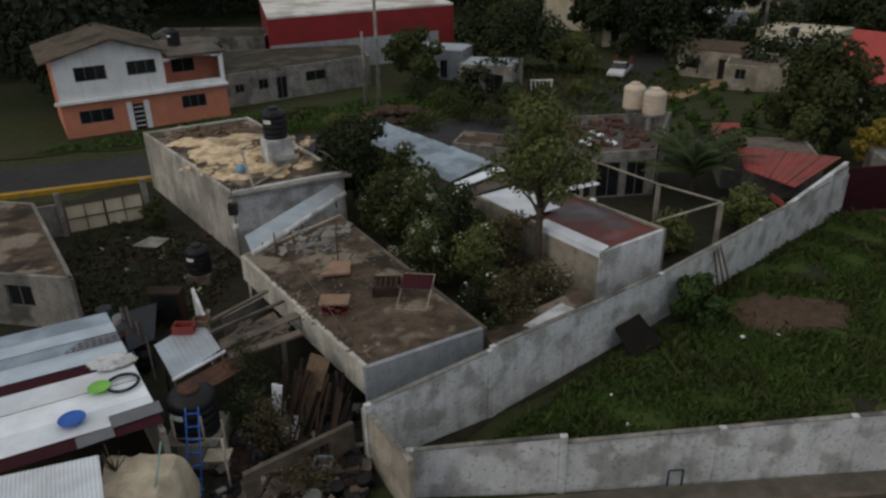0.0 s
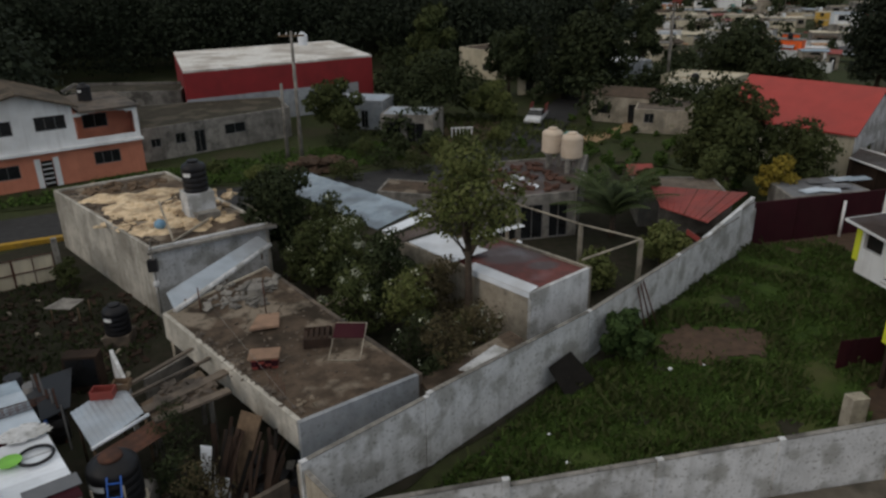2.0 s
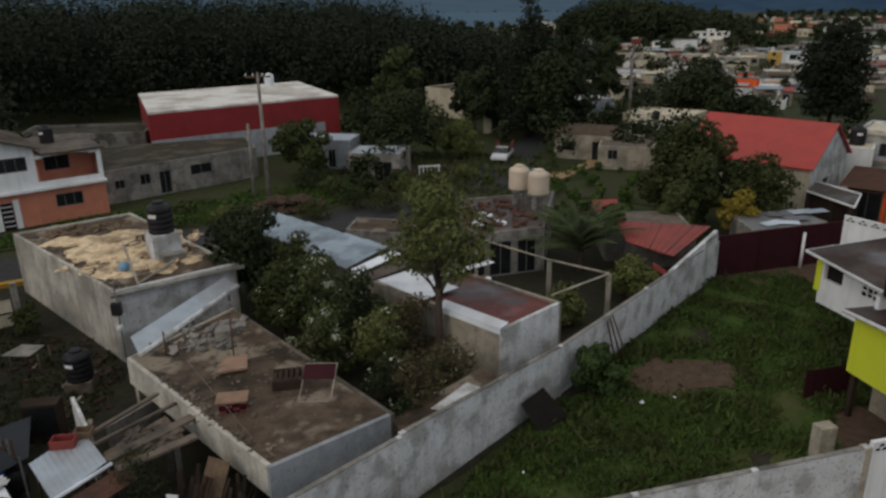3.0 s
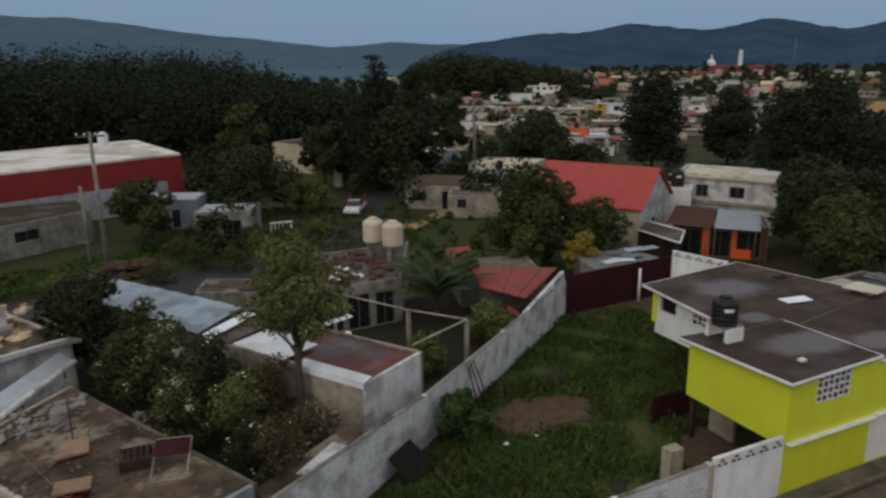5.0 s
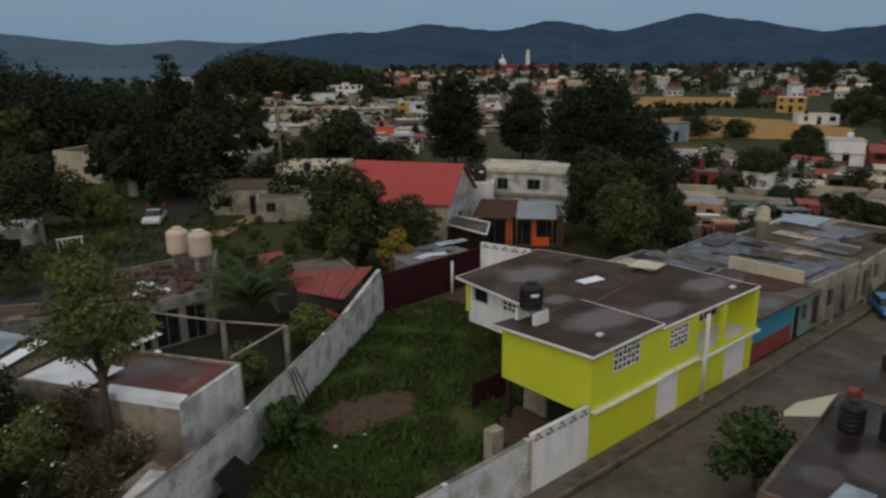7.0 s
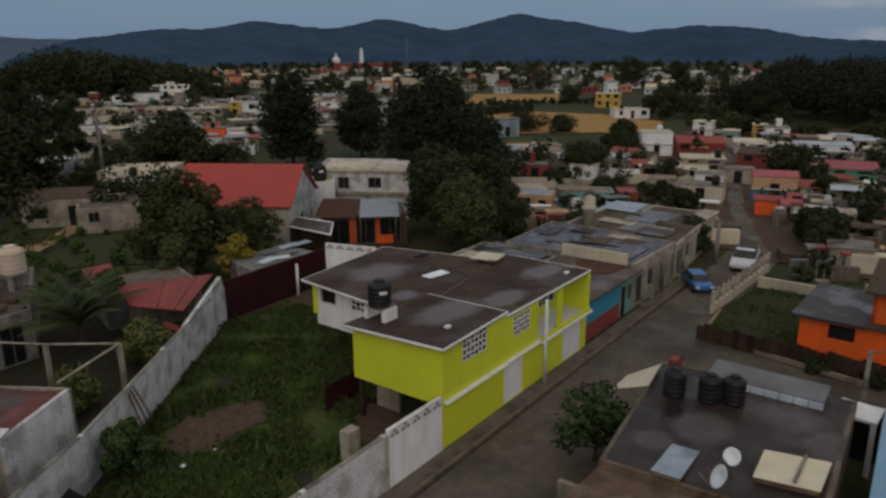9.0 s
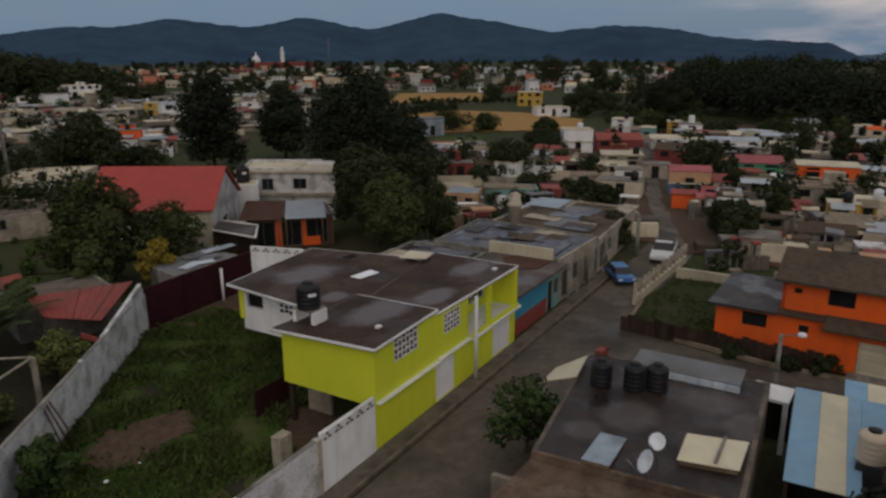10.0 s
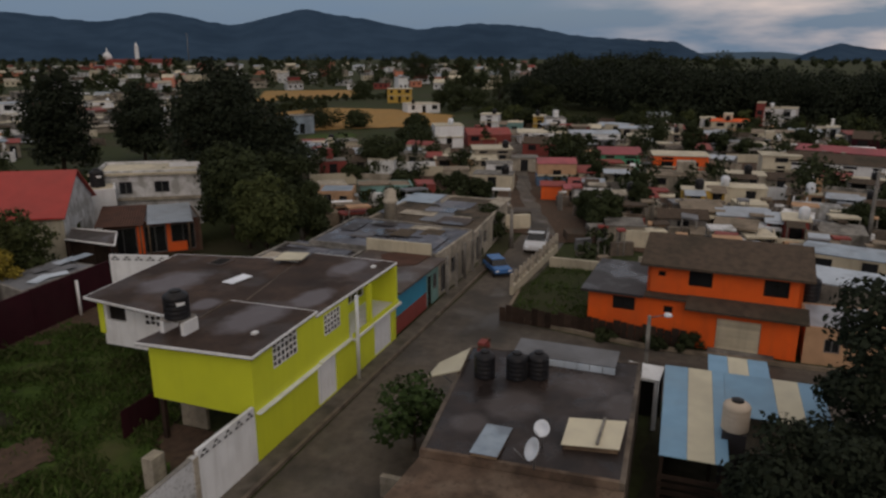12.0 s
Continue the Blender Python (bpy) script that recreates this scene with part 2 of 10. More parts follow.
def puddle_roof(name, base, base2, dirt, pale, spots, rough=0.75, wet=0.45, wet_scale=0.0):
    """A wet slab with puddles at spots (x, y, rx, ry) in the world: their pale reflection is painted in, edges frayed.
    """
    m = mat(name, base, rough, base2, 0.4, dirt, 0.7, 0.28, 0.3, 14, wet=wet, peel=tuple(v * 0.55 for v in base), peel_scale=0.7, peel_amt=0.6, grit=0.5, wet_scale=wet_scale)
    n, l = m.node_tree.nodes, m.node_tree.links
    b = n["Principled BSDF"]
    geo = n.new("ShaderNodeNewGeometry")
    nz = n.new("ShaderNodeTexNoise")
    nz.inputs["Scale"].default_value, nz.inputs["Detail"].default_value = 1.1, 5.0
    l.new(geo.outputs["Position"], nz.inputs["Vector"])
    total = None
    for x, y, rx, ry in spots:
        mp = n.new("ShaderNodeMapping")
        mp.vector_type = "POINT"
        mp.inputs["Scale"].default_value = (1 / rx, 1 / ry, 0)
        mp.inputs["Location"].default_value = (-x / rx, -y / ry, 0)
        l.new(geo.outputs["Position"], mp.inputs["Vector"])
        ln = n.new("ShaderNodeVectorMath")
        ln.operation = "LENGTH"
        l.new(mp.outputs["Vector"], ln.inputs[0])
        ad = n.new("ShaderNodeMath")
        ad.operation = "MULTIPLY_ADD"
        l.new(nz.outputs["Fac"], ad.inputs[0])
        ad.inputs[1].default_value = 0.75
        l.new(ln.outputs["Value"], ad.inputs[2])
        rg = n.new("ShaderNodeMapRange")
        rg.inputs["From Min"].default_value, rg.inputs["From Max"].default_value = 1.42, 1.0
        l.new(ad.outputs[0], rg.inputs["Value"])
        if total is None:
            total = rg.outputs["Result"]
        else:
            mx = n.new("ShaderNodeMath")
            mx.operation = "MAXIMUM"
            l.new(total, mx.inputs[0])
            l.new(rg.outputs["Result"], mx.inputs[1])
            total = mx.outputs[0]
    sc = n.new("ShaderNodeMath")
    sc.operation = "MULTIPLY"
    sc.inputs[1].default_value = 0.92
    l.new(total, sc.inputs[0])
    mc = n.new("ShaderNodeMix")
    mc.data_type = "RGBA"
    old = b.inputs["Base Color"].links[0].from_socket
    l.new(sc.outputs[0], mc.inputs["Factor"])
    l.new(old, mc.inputs["A"])
    mc.inputs["B"].default_value = (*pale, 1)
    l.new(mc.outputs["Result"], b.inputs["Base Color"])
    return m


# Pale tone of each spot: reflected sky put into the roof colour.
M_LIMEROOF = puddle_roof("lime_house_roof_slab", (0.068, 0.043, 0.031), (0.044, 0.028, 0.021), (0.017, 0.012, 0.010), (0.150, 0.138, 0.148),
                         ((24.4, 20.9, 2.5, 1.35), (27.9, 20.3, 1.7, 0.95), (27.0, 28.5, 2.2, 1.6), (33.0, 21.3, 1.9, 1.0), (25.0, 24.6, 1.0, 0.7), (35.2, 20.7, 0.9, 0.6)), 0.82, 0.3)
M_LIMEROOF.node_tree.nodes["Principled BSDF"].inputs["Specular IOR Level"].default_value = 0.25
M_FRONTROOF = puddle_roof("front_wet_roof_slab", (0.050, 0.036, 0.030), (0.028, 0.021, 0.019), (0.012, 0.010, 0.010), (0.082, 0.069, 0.066),
                         [(24.6, 8.6, 1.6, 1.2), (27.6, 6.2, 1.3, 1.6), (22.6, 9.6, 0.9, 0.8), (26.2, 4.6, 1.5, 0.8)], 0.5, 0.4, 0.75)
M_FRONTROOF.node_tree.nodes["Principled BSDF"].inputs["Specular IOR Level"].default_value = 0.2
# Centre spots: pale wet reflection painted over the red.
M_REDWET = puddle_roof("wet_red_roof_coating", (0.17, 0.042, 0.031), (0.095, 0.029, 0.024), (0.045, 0.029, 0.027), (0.085, 0.066, 0.066), [(7.2, 33.2, 2.0, 1.3), (8.3, 31.6, 0.9, 0.6)])
M_PINKR = mat("faded_pink_sheet", (0.36, 0.085, 0.095), 0.7, (0.28, 0.07, 0.08), 0.4, (0.14, 0.06, 0.06), 0.4, 0.4, 0.1, 12)
M_OCHRE = mat("pale_foam_coating", (0.76, 0.61, 0.41), 0.9, (0.58, 0.43, 0.26), 0.8, (0.16, 0.11, 0.07), 0.7, 0.9, 0.9, 6, peel=(0.30, 0.21, 0.13), peel_scale=1.3, peel_amt=0.7)
M_REDROOF = mat("red_sheet_roof", (0.44, 0.0465, 0.0341), 0.55, (0.3696, 0.0372, 0.0279), 0.3, (0.25, 0.05, 0.04), 0.3, 0.2, 0.1, 12)
M_REDOLD = mat("old_red_sheet", (0.285, 0.0496, 0.0384), 0.7, (0.209, 0.04, 0.032), 0.5, (0.12, 0.05, 0.04), 0.5, 0.4, 0.2, 12)
M_REDWALL = mat("red_painted_wall", (0.26, 0.018, 0.020), 0.75, (0.22, 0.016, 0.018), 0.3, (0.12, 0.01, 0.01), 0.3, 0.3, 0.15, 12)
M_MAROON = mat("maroon_painted_wall", (0.0434, 0.0102, 0.01488), 0.85, (0.03224, 0.0078, 0.01178), 0.4, (0.04, 0.015, 0.016), 0.4, 0.4, 0.2, 10, streak=0.3)
M_LIME = mat("lime_green_paint", (0.64, 0.69, 0.030), 0.6, (0.60, 0.65, 0.028), 0.25, (0.40, 0.44, 0.03), 0.25, 0.3, 0.08, 20, vary=0.03, streak=0.12)
M_WHITE = mat("white_paint", (0.80, 0.81, 0.81), 0.7, (0.73, 0.74, 0.74), 0.4, (0.35, 0.33, 0.30), 0.3, 0.4, 0.15, 15, streak=0.25, vary=0.05)
M_CREAM = mat("cream_paint", (0.60, 0.54, 0.40), 0.75, (0.52, 0.46, 0.34), 0.4, (0.25, 0.22, 0.16), 0.4, 0.4, 0.15, 12, streak=0.3)
M_PEACH = mat("peach_paint", (0.66, 0.25, 0.15), 0.75, (0.58, 0.21, 0.125), 0.4, (0.36, 0.13, 0.08), 0.3, 0.4, 0.12, 12, streak=0.2)
M_ORANGE = mat("orange_paint", (0.90, 0.125, 0.006), 0.65, (0.82, 0.108, 0.006), 0.35, (0.36, 0.09, 0.03), 0.3, 0.35, 0.1, 12, vary=0.03, streak=0.2)
M_BLUEW = mat("blue_paint", (0.03, 0.27, 0.42), 0.7, (0.025, 0.23, 0.36), 0.4, (0.03, 0.12, 0.16), 0.3, 0.35, 0.12, 12)
M_TEALW = mat("pale_teal_paint", (0.18, 0.33, 0.30), 0.75, (0.14, 0.27, 0.25), 0.4, None, 0.4, 0.4)
M_REDBAND = mat("brick_red_paint", (0.26, 0.045, 0.035), 0.75, (0.21, 0.04, 0.03), 0.4, None, 0.3, 0.35)
M_GLASS = mat("dark_window_glass", (0.012, 0.013, 0.015), 0.12, (0.018, 0.02, 0.022), 0.5, (0.01, 0.01, 0.01), 0.2, 0.5, 0.0, 5)
# Near black; also stands in for shade in rooms, holes and doorways.
M_DARK = mat("near_black_and_recess_shade", (0.02, 0.018, 0.016), 0.9, None, 1.0, None, 0.3, 0.5, 0.2)
M_BLACK = mat("black_polyethylene", (0.012, 0.012, 0.014), 0.45, (0.018, 0.018, 0.02), 0.8, (0.05, 0.045, 0.04), 0.25, 0.9, 0.1, 15)
M_BLACK.node_tree.nodes["Principled BSDF"].inputs["Specular IOR Level"].default_value = 0.22
M_BEIGE = mat("beige_polyethylene", (0.62, 0.51, 0.40), 0.6, (0.56, 0.46, 0.35), 0.5, (0.30, 0.24, 0.17), 0.25, 0.7, 0.08, 12)
M_ZINC = mat("galvanised_sheet", (0.42, 0.47, 0.52), 0.5, (0.34, 0.385, 0.43), 0.5, (0.20, 0.17, 0.15), 0.4, 0.4, 0.1, 14, metal=0.35)
M_ZINCB = mat("bluish_sheet", (0.34, 0.41, 0.47), 0.5, (0.25, 0.31, 0.37), 0.5, (0.15, 0.16, 0.17), 0.6, 0.5, 0.1, 14, metal=0.25, peel=(0.20, 0.24, 0.28), peel_scale=0.5, peel_amt=0.6, grit=0.2)
M_SHEETW = mat("white_sheet", (0.80, 0.84, 0.89), 0.55, (0.71, 0.75, 0.80), 0.5, (0.40, 0.38, 0.36), 0.4, 0.5, 0.1, 14, peel=(0.58, 0.62, 0.66), peel_scale=0.4, peel_amt=0.5, grit=0.08)
M_SKYB = mat("light_blue_sheet", (0.20, 0.38, 0.54), 0.5, (0.17, 0.33, 0.48), 0.4, (0.18, 0.24, 0.28), 0.3, 0.4, 0.08, 14)
M_SHEETC = mat("cream_sheet", (0.62, 0.57, 0.41), 0.55, (0.54, 0.49, 0.36), 0.4, (0.34, 0.30, 0.22), 0.3, 0.4, 0.08, 14)
M_TILEB = mat("brown_tile_roof", (0.096, 0.0704, 0.0512), 0.9, (0.0656, 0.0496, 0.0376), 0.8, (0.042, 0.038, 0.028), 0.7, 0.3, 0.6, 10)
M_MOSSROOF = mat("mossy_brown_roof", (0.125, 0.098, 0.072), 0.95, (0.075, 0.062, 0.048), 0.6, (0.035, 0.033, 0.026), 0.8, 0.45, 0.6, 9)
M_WOOD = mat("weathered_wood", (0.20, 0.14, 0.09), 0.9, (0.13, 0.09, 0.06), 1.5, (0.06, 0.045, 0.035), 0.5, 0.8, 0.4, 18)
M_BARK = mat("bark", (0.10, 0.078, 0.06), 0.95, (0.06, 0.048, 0.038), 2.0, None, 0.5, 1.0, 0.8, 12)
M_RUST = mat("rusty_steel", (0.13, 0.065, 0.045), 0.85, (0.085, 0.05, 0.04), 2.0, (0.05, 0.035, 0.03), 0.5, 1.0, 0.3, 20, metal=0.2)
M_STEEL = mat("grey_steel", (0.22, 0.22, 0.22), 0.6, (0.17, 0.17, 0.17), 1.0, (0.12, 0.09, 0.07), 0.4, 1.0, 0.1, 20, metal=0.5)
M_YELLOW = mat("yellow_kerb_paint", (0.46, 0.28, 0.03), 0.85, (0.34, 0.21, 0.04), 0.8, (0.24, 0.19, 0.10), 0.4, 0.8)
M_BLUEP = mat("blue_plastic", (0.02, 0.10, 0.42), 0.45, None, 0.5, None, 0.1, 0.5, 0.0)
M_GREENP = mat("green_plastic", (0.22, 0.55, 0.06), 0.45, None, 0.5, None, 0.1, 0.5, 0.0)
M_FIELD = mat("dry_maize_field", (0.35, 0.205, 0.070), 0.95, (0.27, 0.160, 0.055), 0.15, (0.22, 0.17, 0.07), 0.5, 0.03, 0.5, 3, stretch=(1, 3, 1))
# Distance haze is mixed into both slope colours as blue.
M_MOUNT = mat("far_forest_slope_hazed", (0.042, 0.074, 0.118), 1.0, (0.033, 0.060, 0.098), 0.004, (0.027, 0.050, 0.083), 0.8, 0.0035, 0.0, 1)
M_MOUNT2 = mat("farther_slope_hazed", (0.092, 0.142, 0.192), 1.0, (0.082, 0.128, 0.174), 0.003, (0.070, 0.112, 0.154), 0.5, 0.002, 0.0, 1)
L_BROAD = leaf_mat("broad_leaves", (0.038, 0.048, 0.016), (0.068, 0.080, 0.028))
L_LIGHT = leaf_mat("light_leaves", (0.072, 0.090, 0.026), (0.135, 0.145, 0.050))
L_DARK = leaf_mat("dark_leaves", (0.020, 0.027, 0.011), (0.040, 0.050, 0.021))
L_LOW = leaf_mat("street_leaves", (0.024, 0.042, 0.013), (0.048, 0.078, 0.024))
L_PINE = leaf_mat("pine_needles", (0.015, 0.020, 0.012), (0.026, 0.034, 0.019))
L_YELLOW = leaf_mat("yellowing_leaves", (0.16, 0.13, 0.02), (0.32, 0.24, 0.04))
L_FLOWER = leaf_mat("white_blossom", (0.40, 0.43, 0.32), (0.60, 0.62, 0.50))
L_PALM = leaf_mat("palm_fronds", (0.046, 0.066, 0.026), (0.080, 0.104, 0.042))
L_DRY = leaf_mat("dry_brown_leaves", (0.045, 0.038, 0.020), (0.095, 0.078, 0.040))
L_WEED = leaf_mat("lot_weeds", (0.034, 0.064, 0.013), (0.070, 0.108, 0.026))

# ---- building tools ----
WM = {}


def thing(name, label, category, m=None, group="", kind=""):
    """A thing: an Empty at its base, to which part() gives meshes."""
    ob = new(name)
    ob.empty_display_size = 0.2
    ob.matrix_basis = m if m is not None else Matrix()
    WM[ob] = ob.matrix_basis.copy()
    return tagged(ob, label, category, group, kind)


def part(name, bm, material, parent, label="", m=None):
    """One mesh object under a thing or a part. m: the frame in which bm was made (none: the world)."""
    if m is not None:
        bm.transform(m)
    bm.transform(WM[parent].inverted())
    me = bpy.data.meshes.new(name)
    bm.to_mesh(me)
    bm.free()
    me.materials.append(material)
    ob = new(name, me)
    ob.parent = parent
    WM[ob] = WM[parent]
    return tagged(ob, label)


def solid(name, bm, material, label, category, kind="", group="", m=None):
    """A thing of one mesh."""
    if m is not None:
        bm.transform(m)
    me = bpy.data.meshes.new(name)
    bm.to_mesh(me)
    bm.free()
    me.materials.append(material)
    ob = new(name, me)
    WM[ob] = Matrix()
    return tagged(ob, label, category, group, kind)


def B():
    return bmesh.new()


def box(bm, x0, x1, y0, y1, z0, z1):
    v = [bm.verts.new((x, y, z)) for z in (z0, z1) for x, y in ((x0, y0), (x1, y0), (x1, y1), (x0, y1))]
    for f in ((3, 2, 1, 0), (4, 5, 6, 7), (0, 1, 5, 4), (1, 2, 6, 5), (2, 3, 7, 6), (3, 0, 4, 7)):
        bm.faces.new([v[i] for i in f])
    return bm


def prism(bm, poly, z0, z1):
    """An upright block on a polygon (counter-clockwise); z1 may be one height or one for every corner."""
    tops = z1 if isinstance(z1, (list, tuple)) else [z1] * len(poly)
    lows = z0 if isinstance(z0, (list, tuple)) else [z0] * len(poly)
    a = [bm.verts.new((x, y, z)) for (x, y), z in zip(poly, lows)]
    b = [bm.verts.new((x, y, z)) for (x, y), z in zip(poly, tops)]
    k = len(poly)
    bm.faces.new(a[::-1])
    bm.faces.new(b)
    for i in range(k):
        j = (i + 1) % k
        bm.faces.new((a[i], a[j], b[j], b[i]))
    return bm


def slab(bm, pts, th):
    """A plate under four (or more) points in space, th thick."""
    b = [bm.verts.new(p) for p in pts]
    a = [bm.verts.new((p[0], p[1], p[2] - th)) for p in pts]
    k = len(pts)
    bm.faces.new(b)
    bm.faces.new(a[::-1])
    for i in range(k):
        j = (i + 1) % k
        bm.faces.new((a[i], a[j], b[j], b[i]))
    return bm


def lathe(bm, prof, x=0.0, y=0.0, seg=20):
    rings = []
    for r, z in prof:
        rings.append([bm.verts.new((x + r * math.cos(2 * math.pi * i / seg), y + r * math.sin(2 * math.pi * i / seg), z)) for i in range(seg)])
    for a, b in zip(rings, rings[1:]):
        for i in range(seg):
            j = (i + 1) % seg
            f = bm.faces.new((a[i], a[j], b[j], b[i]))
            f.smooth = True
    bm.faces.new(rings[0][::-1])
    bm.faces.new(rings[-1])
    return bm


def tube(bm, p, q, r0, r1=None, seg=8):
    p, q = Vector(p), Vector(q)
    r1 = r0 if r1 is None else r1
    d = (q - p).normalized()
    u = d.orthogonal().normalized()
    w = d.cross(u)
    rings = [[bm.verts.new(c + (u * math.cos(2 * math.pi * i / seg) + w * math.sin(2 * math.pi * i / seg)) * r) for i in range(seg)] for c, r in ((p, r0), (q, r1))]
    for i in range(seg):
        j = (i + 1) % seg
        f = bm.faces.new((rings[0][i], rings[0][j], rings[1][j], rings[1][i]))
        f.smooth = True
    bm.faces.new(rings[0][::-1])
    bm.faces.new(rings[1])
    return bm


def ring(bm, c, r, t, seg=24, sec=8, tilt=None):
    """A torus: a tyre, hose or hoop lying flat at c."""
    rows = []
    for i in range(seg):
        a = 2 * math.pi * i / seg
        rows.append([bm.verts.new((c[0] + (r + t * math.cos(b)) * math.cos(a), c[1] + (r + t * math.cos(b)) * math.sin(a), c[2] + t * math.sin(b)))
                     for b in (2 * math.pi * k / sec for k in range(sec))])
    for i in range(seg):
        for k in range(sec):
            f = bm.faces.new((rows[i][k], rows[(i + 1) % seg][k], rows[(i + 1) % seg][(k + 1) % sec], rows[i][(k + 1) % sec]))
            f.smooth = True
    return bm


def frame_at(p, q, z=0.0):
    """The frame with its origin at p, x towards q, z up."""
    return Matrix.Translation((p[0], p[1], z)) @ Matrix.Rotation(math.atan2(q[1] - p[1], q[0] - p[0]), 4, "Z")


def wall(bm, length, z0, z1, th, openings=(), y0=0.0):
    """A wall along x from 0, th thick from y0 inwards (+y), with openings (xa, xb, za, zb) through it."""
    xs = sorted({0.0, length, *[min(max(o[i], 0.0), length) for o in openings for i in (0, 1)]})
    zs = sorted({z0, z1, *[min(max(o[i], z0), z1) for o in openings for i in (2, 3)]})
    for xa, xb in zip(xs, xs[1:]):
        for za, zb in zip(zs, zs[1:]):
            mx, mz = (xa + xb) / 2, (za + zb) / 2
            if xb - xa > 1e-4 and zb - za > 1e-4 and not any(o[0] < mx < o[1] and o[2] < mz < o[3] for o in openings):
                box(bm, xa, xb, y0, y0 + th, za, zb)
    bmesh.ops.remove_doubles(bm, verts=bm.verts, dist=1e-4)
    return bm


def wall_line(name, p, q, z0, z1, th, material, parent, openings=(), label=""):
    """A wall from p to q (its outer face on that line, th to the left of it)."""
    ln = math.hypot(q[0] - p[0], q[1] - p[1])
    return part(name, wall(B(), ln, z0, z1, th, openings), material, parent, label, frame_at(p, q))


def window_in(parent, m, xa, xb, za, zb, frame_mat, bars=1, deep=0.08, glass=None):
    """A window set into a wall's opening: frame, mullions, one pane."""
    f, n_ = 0.05, bars + 1
    cells = []
    for k in range(n_):
        c0 = f if k == 0 else (xb - xa) * k / n_ + 0.02
        c1 = xb - xa - f if k == n_ - 1 else (xb - xa) * (k + 1) / n_ - 0.02
        cells.append((c0, c1, za + f, zb - f))
    bm = wall(B(), xb - xa, za, zb, 0.06, cells)
    bmesh.ops.translate(bm, verts=bm.verts, vec=(xa, deep - 0.03, 0))
    w = part("window", bm, frame_mat, parent, "", m)
    part("pane", box(B(), xa + 0.02, xb - 0.02, deep + 0.032, deep + 0.045, za + 0.02, zb - 0.02), glass or M_GLASS, w, "", m)
    return w


def corrugated(bm, p0, pu, pv, wave=0.18, amp=0.018, th=0.004):
    """A corrugated sheet: corner p0, ridges run along pu, waves follow one another along pv (vectors)."""
    p0, pu, pv = Vector(p0), Vector(pu), Vector(pv)
    nrm = pu.cross(pv).normalized()
    if nrm.z < 0:
        nrm = -nrm
    k = max(4, int(pv.length / wave) * 4)
    rows = []
    for i in range(k + 1):
        z = amp * math.sin(2 * math.pi * i / 4)
        c = p0 + pv * (i / k) + nrm * z
        rows.append([bm.verts.new(c), bm.verts.new(c + pu), bm.verts.new(c + pu - nrm * th), bm.verts.new(c - nrm * th)])
    for a, b in zip(rows, rows[1:]):
        for i, j in ((0, 1), (1, 2), (2, 3), (3, 0)):
            bm.faces.new((a[i], a[j], b[j], b[i]))
    bm.faces.new(rows[0][::-1])
    bm.faces.new(rows[-1])
    bmesh.ops.recalc_face_normals(bm, faces=bm.faces)
    return bm


# ---- trees ----


def leaves(rng, blobs, count, size, flat=0.35):
    """Many leaf clumps through blobs (x, y, z, rx, ry, rz), thickest near their skins. Verts and quads."""
    blobs = np.array(blobs, float)
    vol = blobs[:, 3] * blobs[:, 4] * blobs[:, 5]
    pick = rng.choice(len(blobs), count, p=vol ** 0.7 / (vol ** 0.7).sum())
    d = rng.normal(size=(count, 3))
    d /= np.linalg.norm(d, axis=1)[:, None]
    r = rng.uniform(0.35, 1.0, count) ** 0.45
    r *= 1 + 0.22 * np.sin(d[:, 0] * 7 + pick) * np.cos(d[:, 2] * 6 + pick * 2)
    c = blobs[pick, :3] + d * blobs[pick, 3:] * r[:, None]
    nrm = d + rng.normal(size=(count, 3)) * 0.55 + np.array([0, 0, flat])
    nrm /= np.linalg.norm(nrm, axis=1)[:, None]
    u = np.cross(nrm, rng.normal(size=(count, 3)))
    u /= np.linalg.norm(u, axis=1)[:, None]
    w = np.cross(nrm, u)
    s = size * rng.uniform(0.55, 1.3, count)[:, None]
    k = rng.uniform(0.45, 0.9, count)[:, None]
    v = np.stack([c - u * s, c - w * s * k, c + u * s, c + w * s * k], 1).reshape(-1, 3)
    return v, np.arange(count * 4).reshape(-1, 4)


def quads(name, v, f, material):
    me = bpy.data.meshes.new(name)
    me.from_pydata(v.tolist(), [], f.tolist())
    me.materials.append(material)
    return me


def leaf_part(name, v, f, material, parent, label=""):
    ob = new(name, quads(name, v, f, material))
    ob.parent = parent
    WM[ob] = WM[parent]
    return tagged(ob, label)


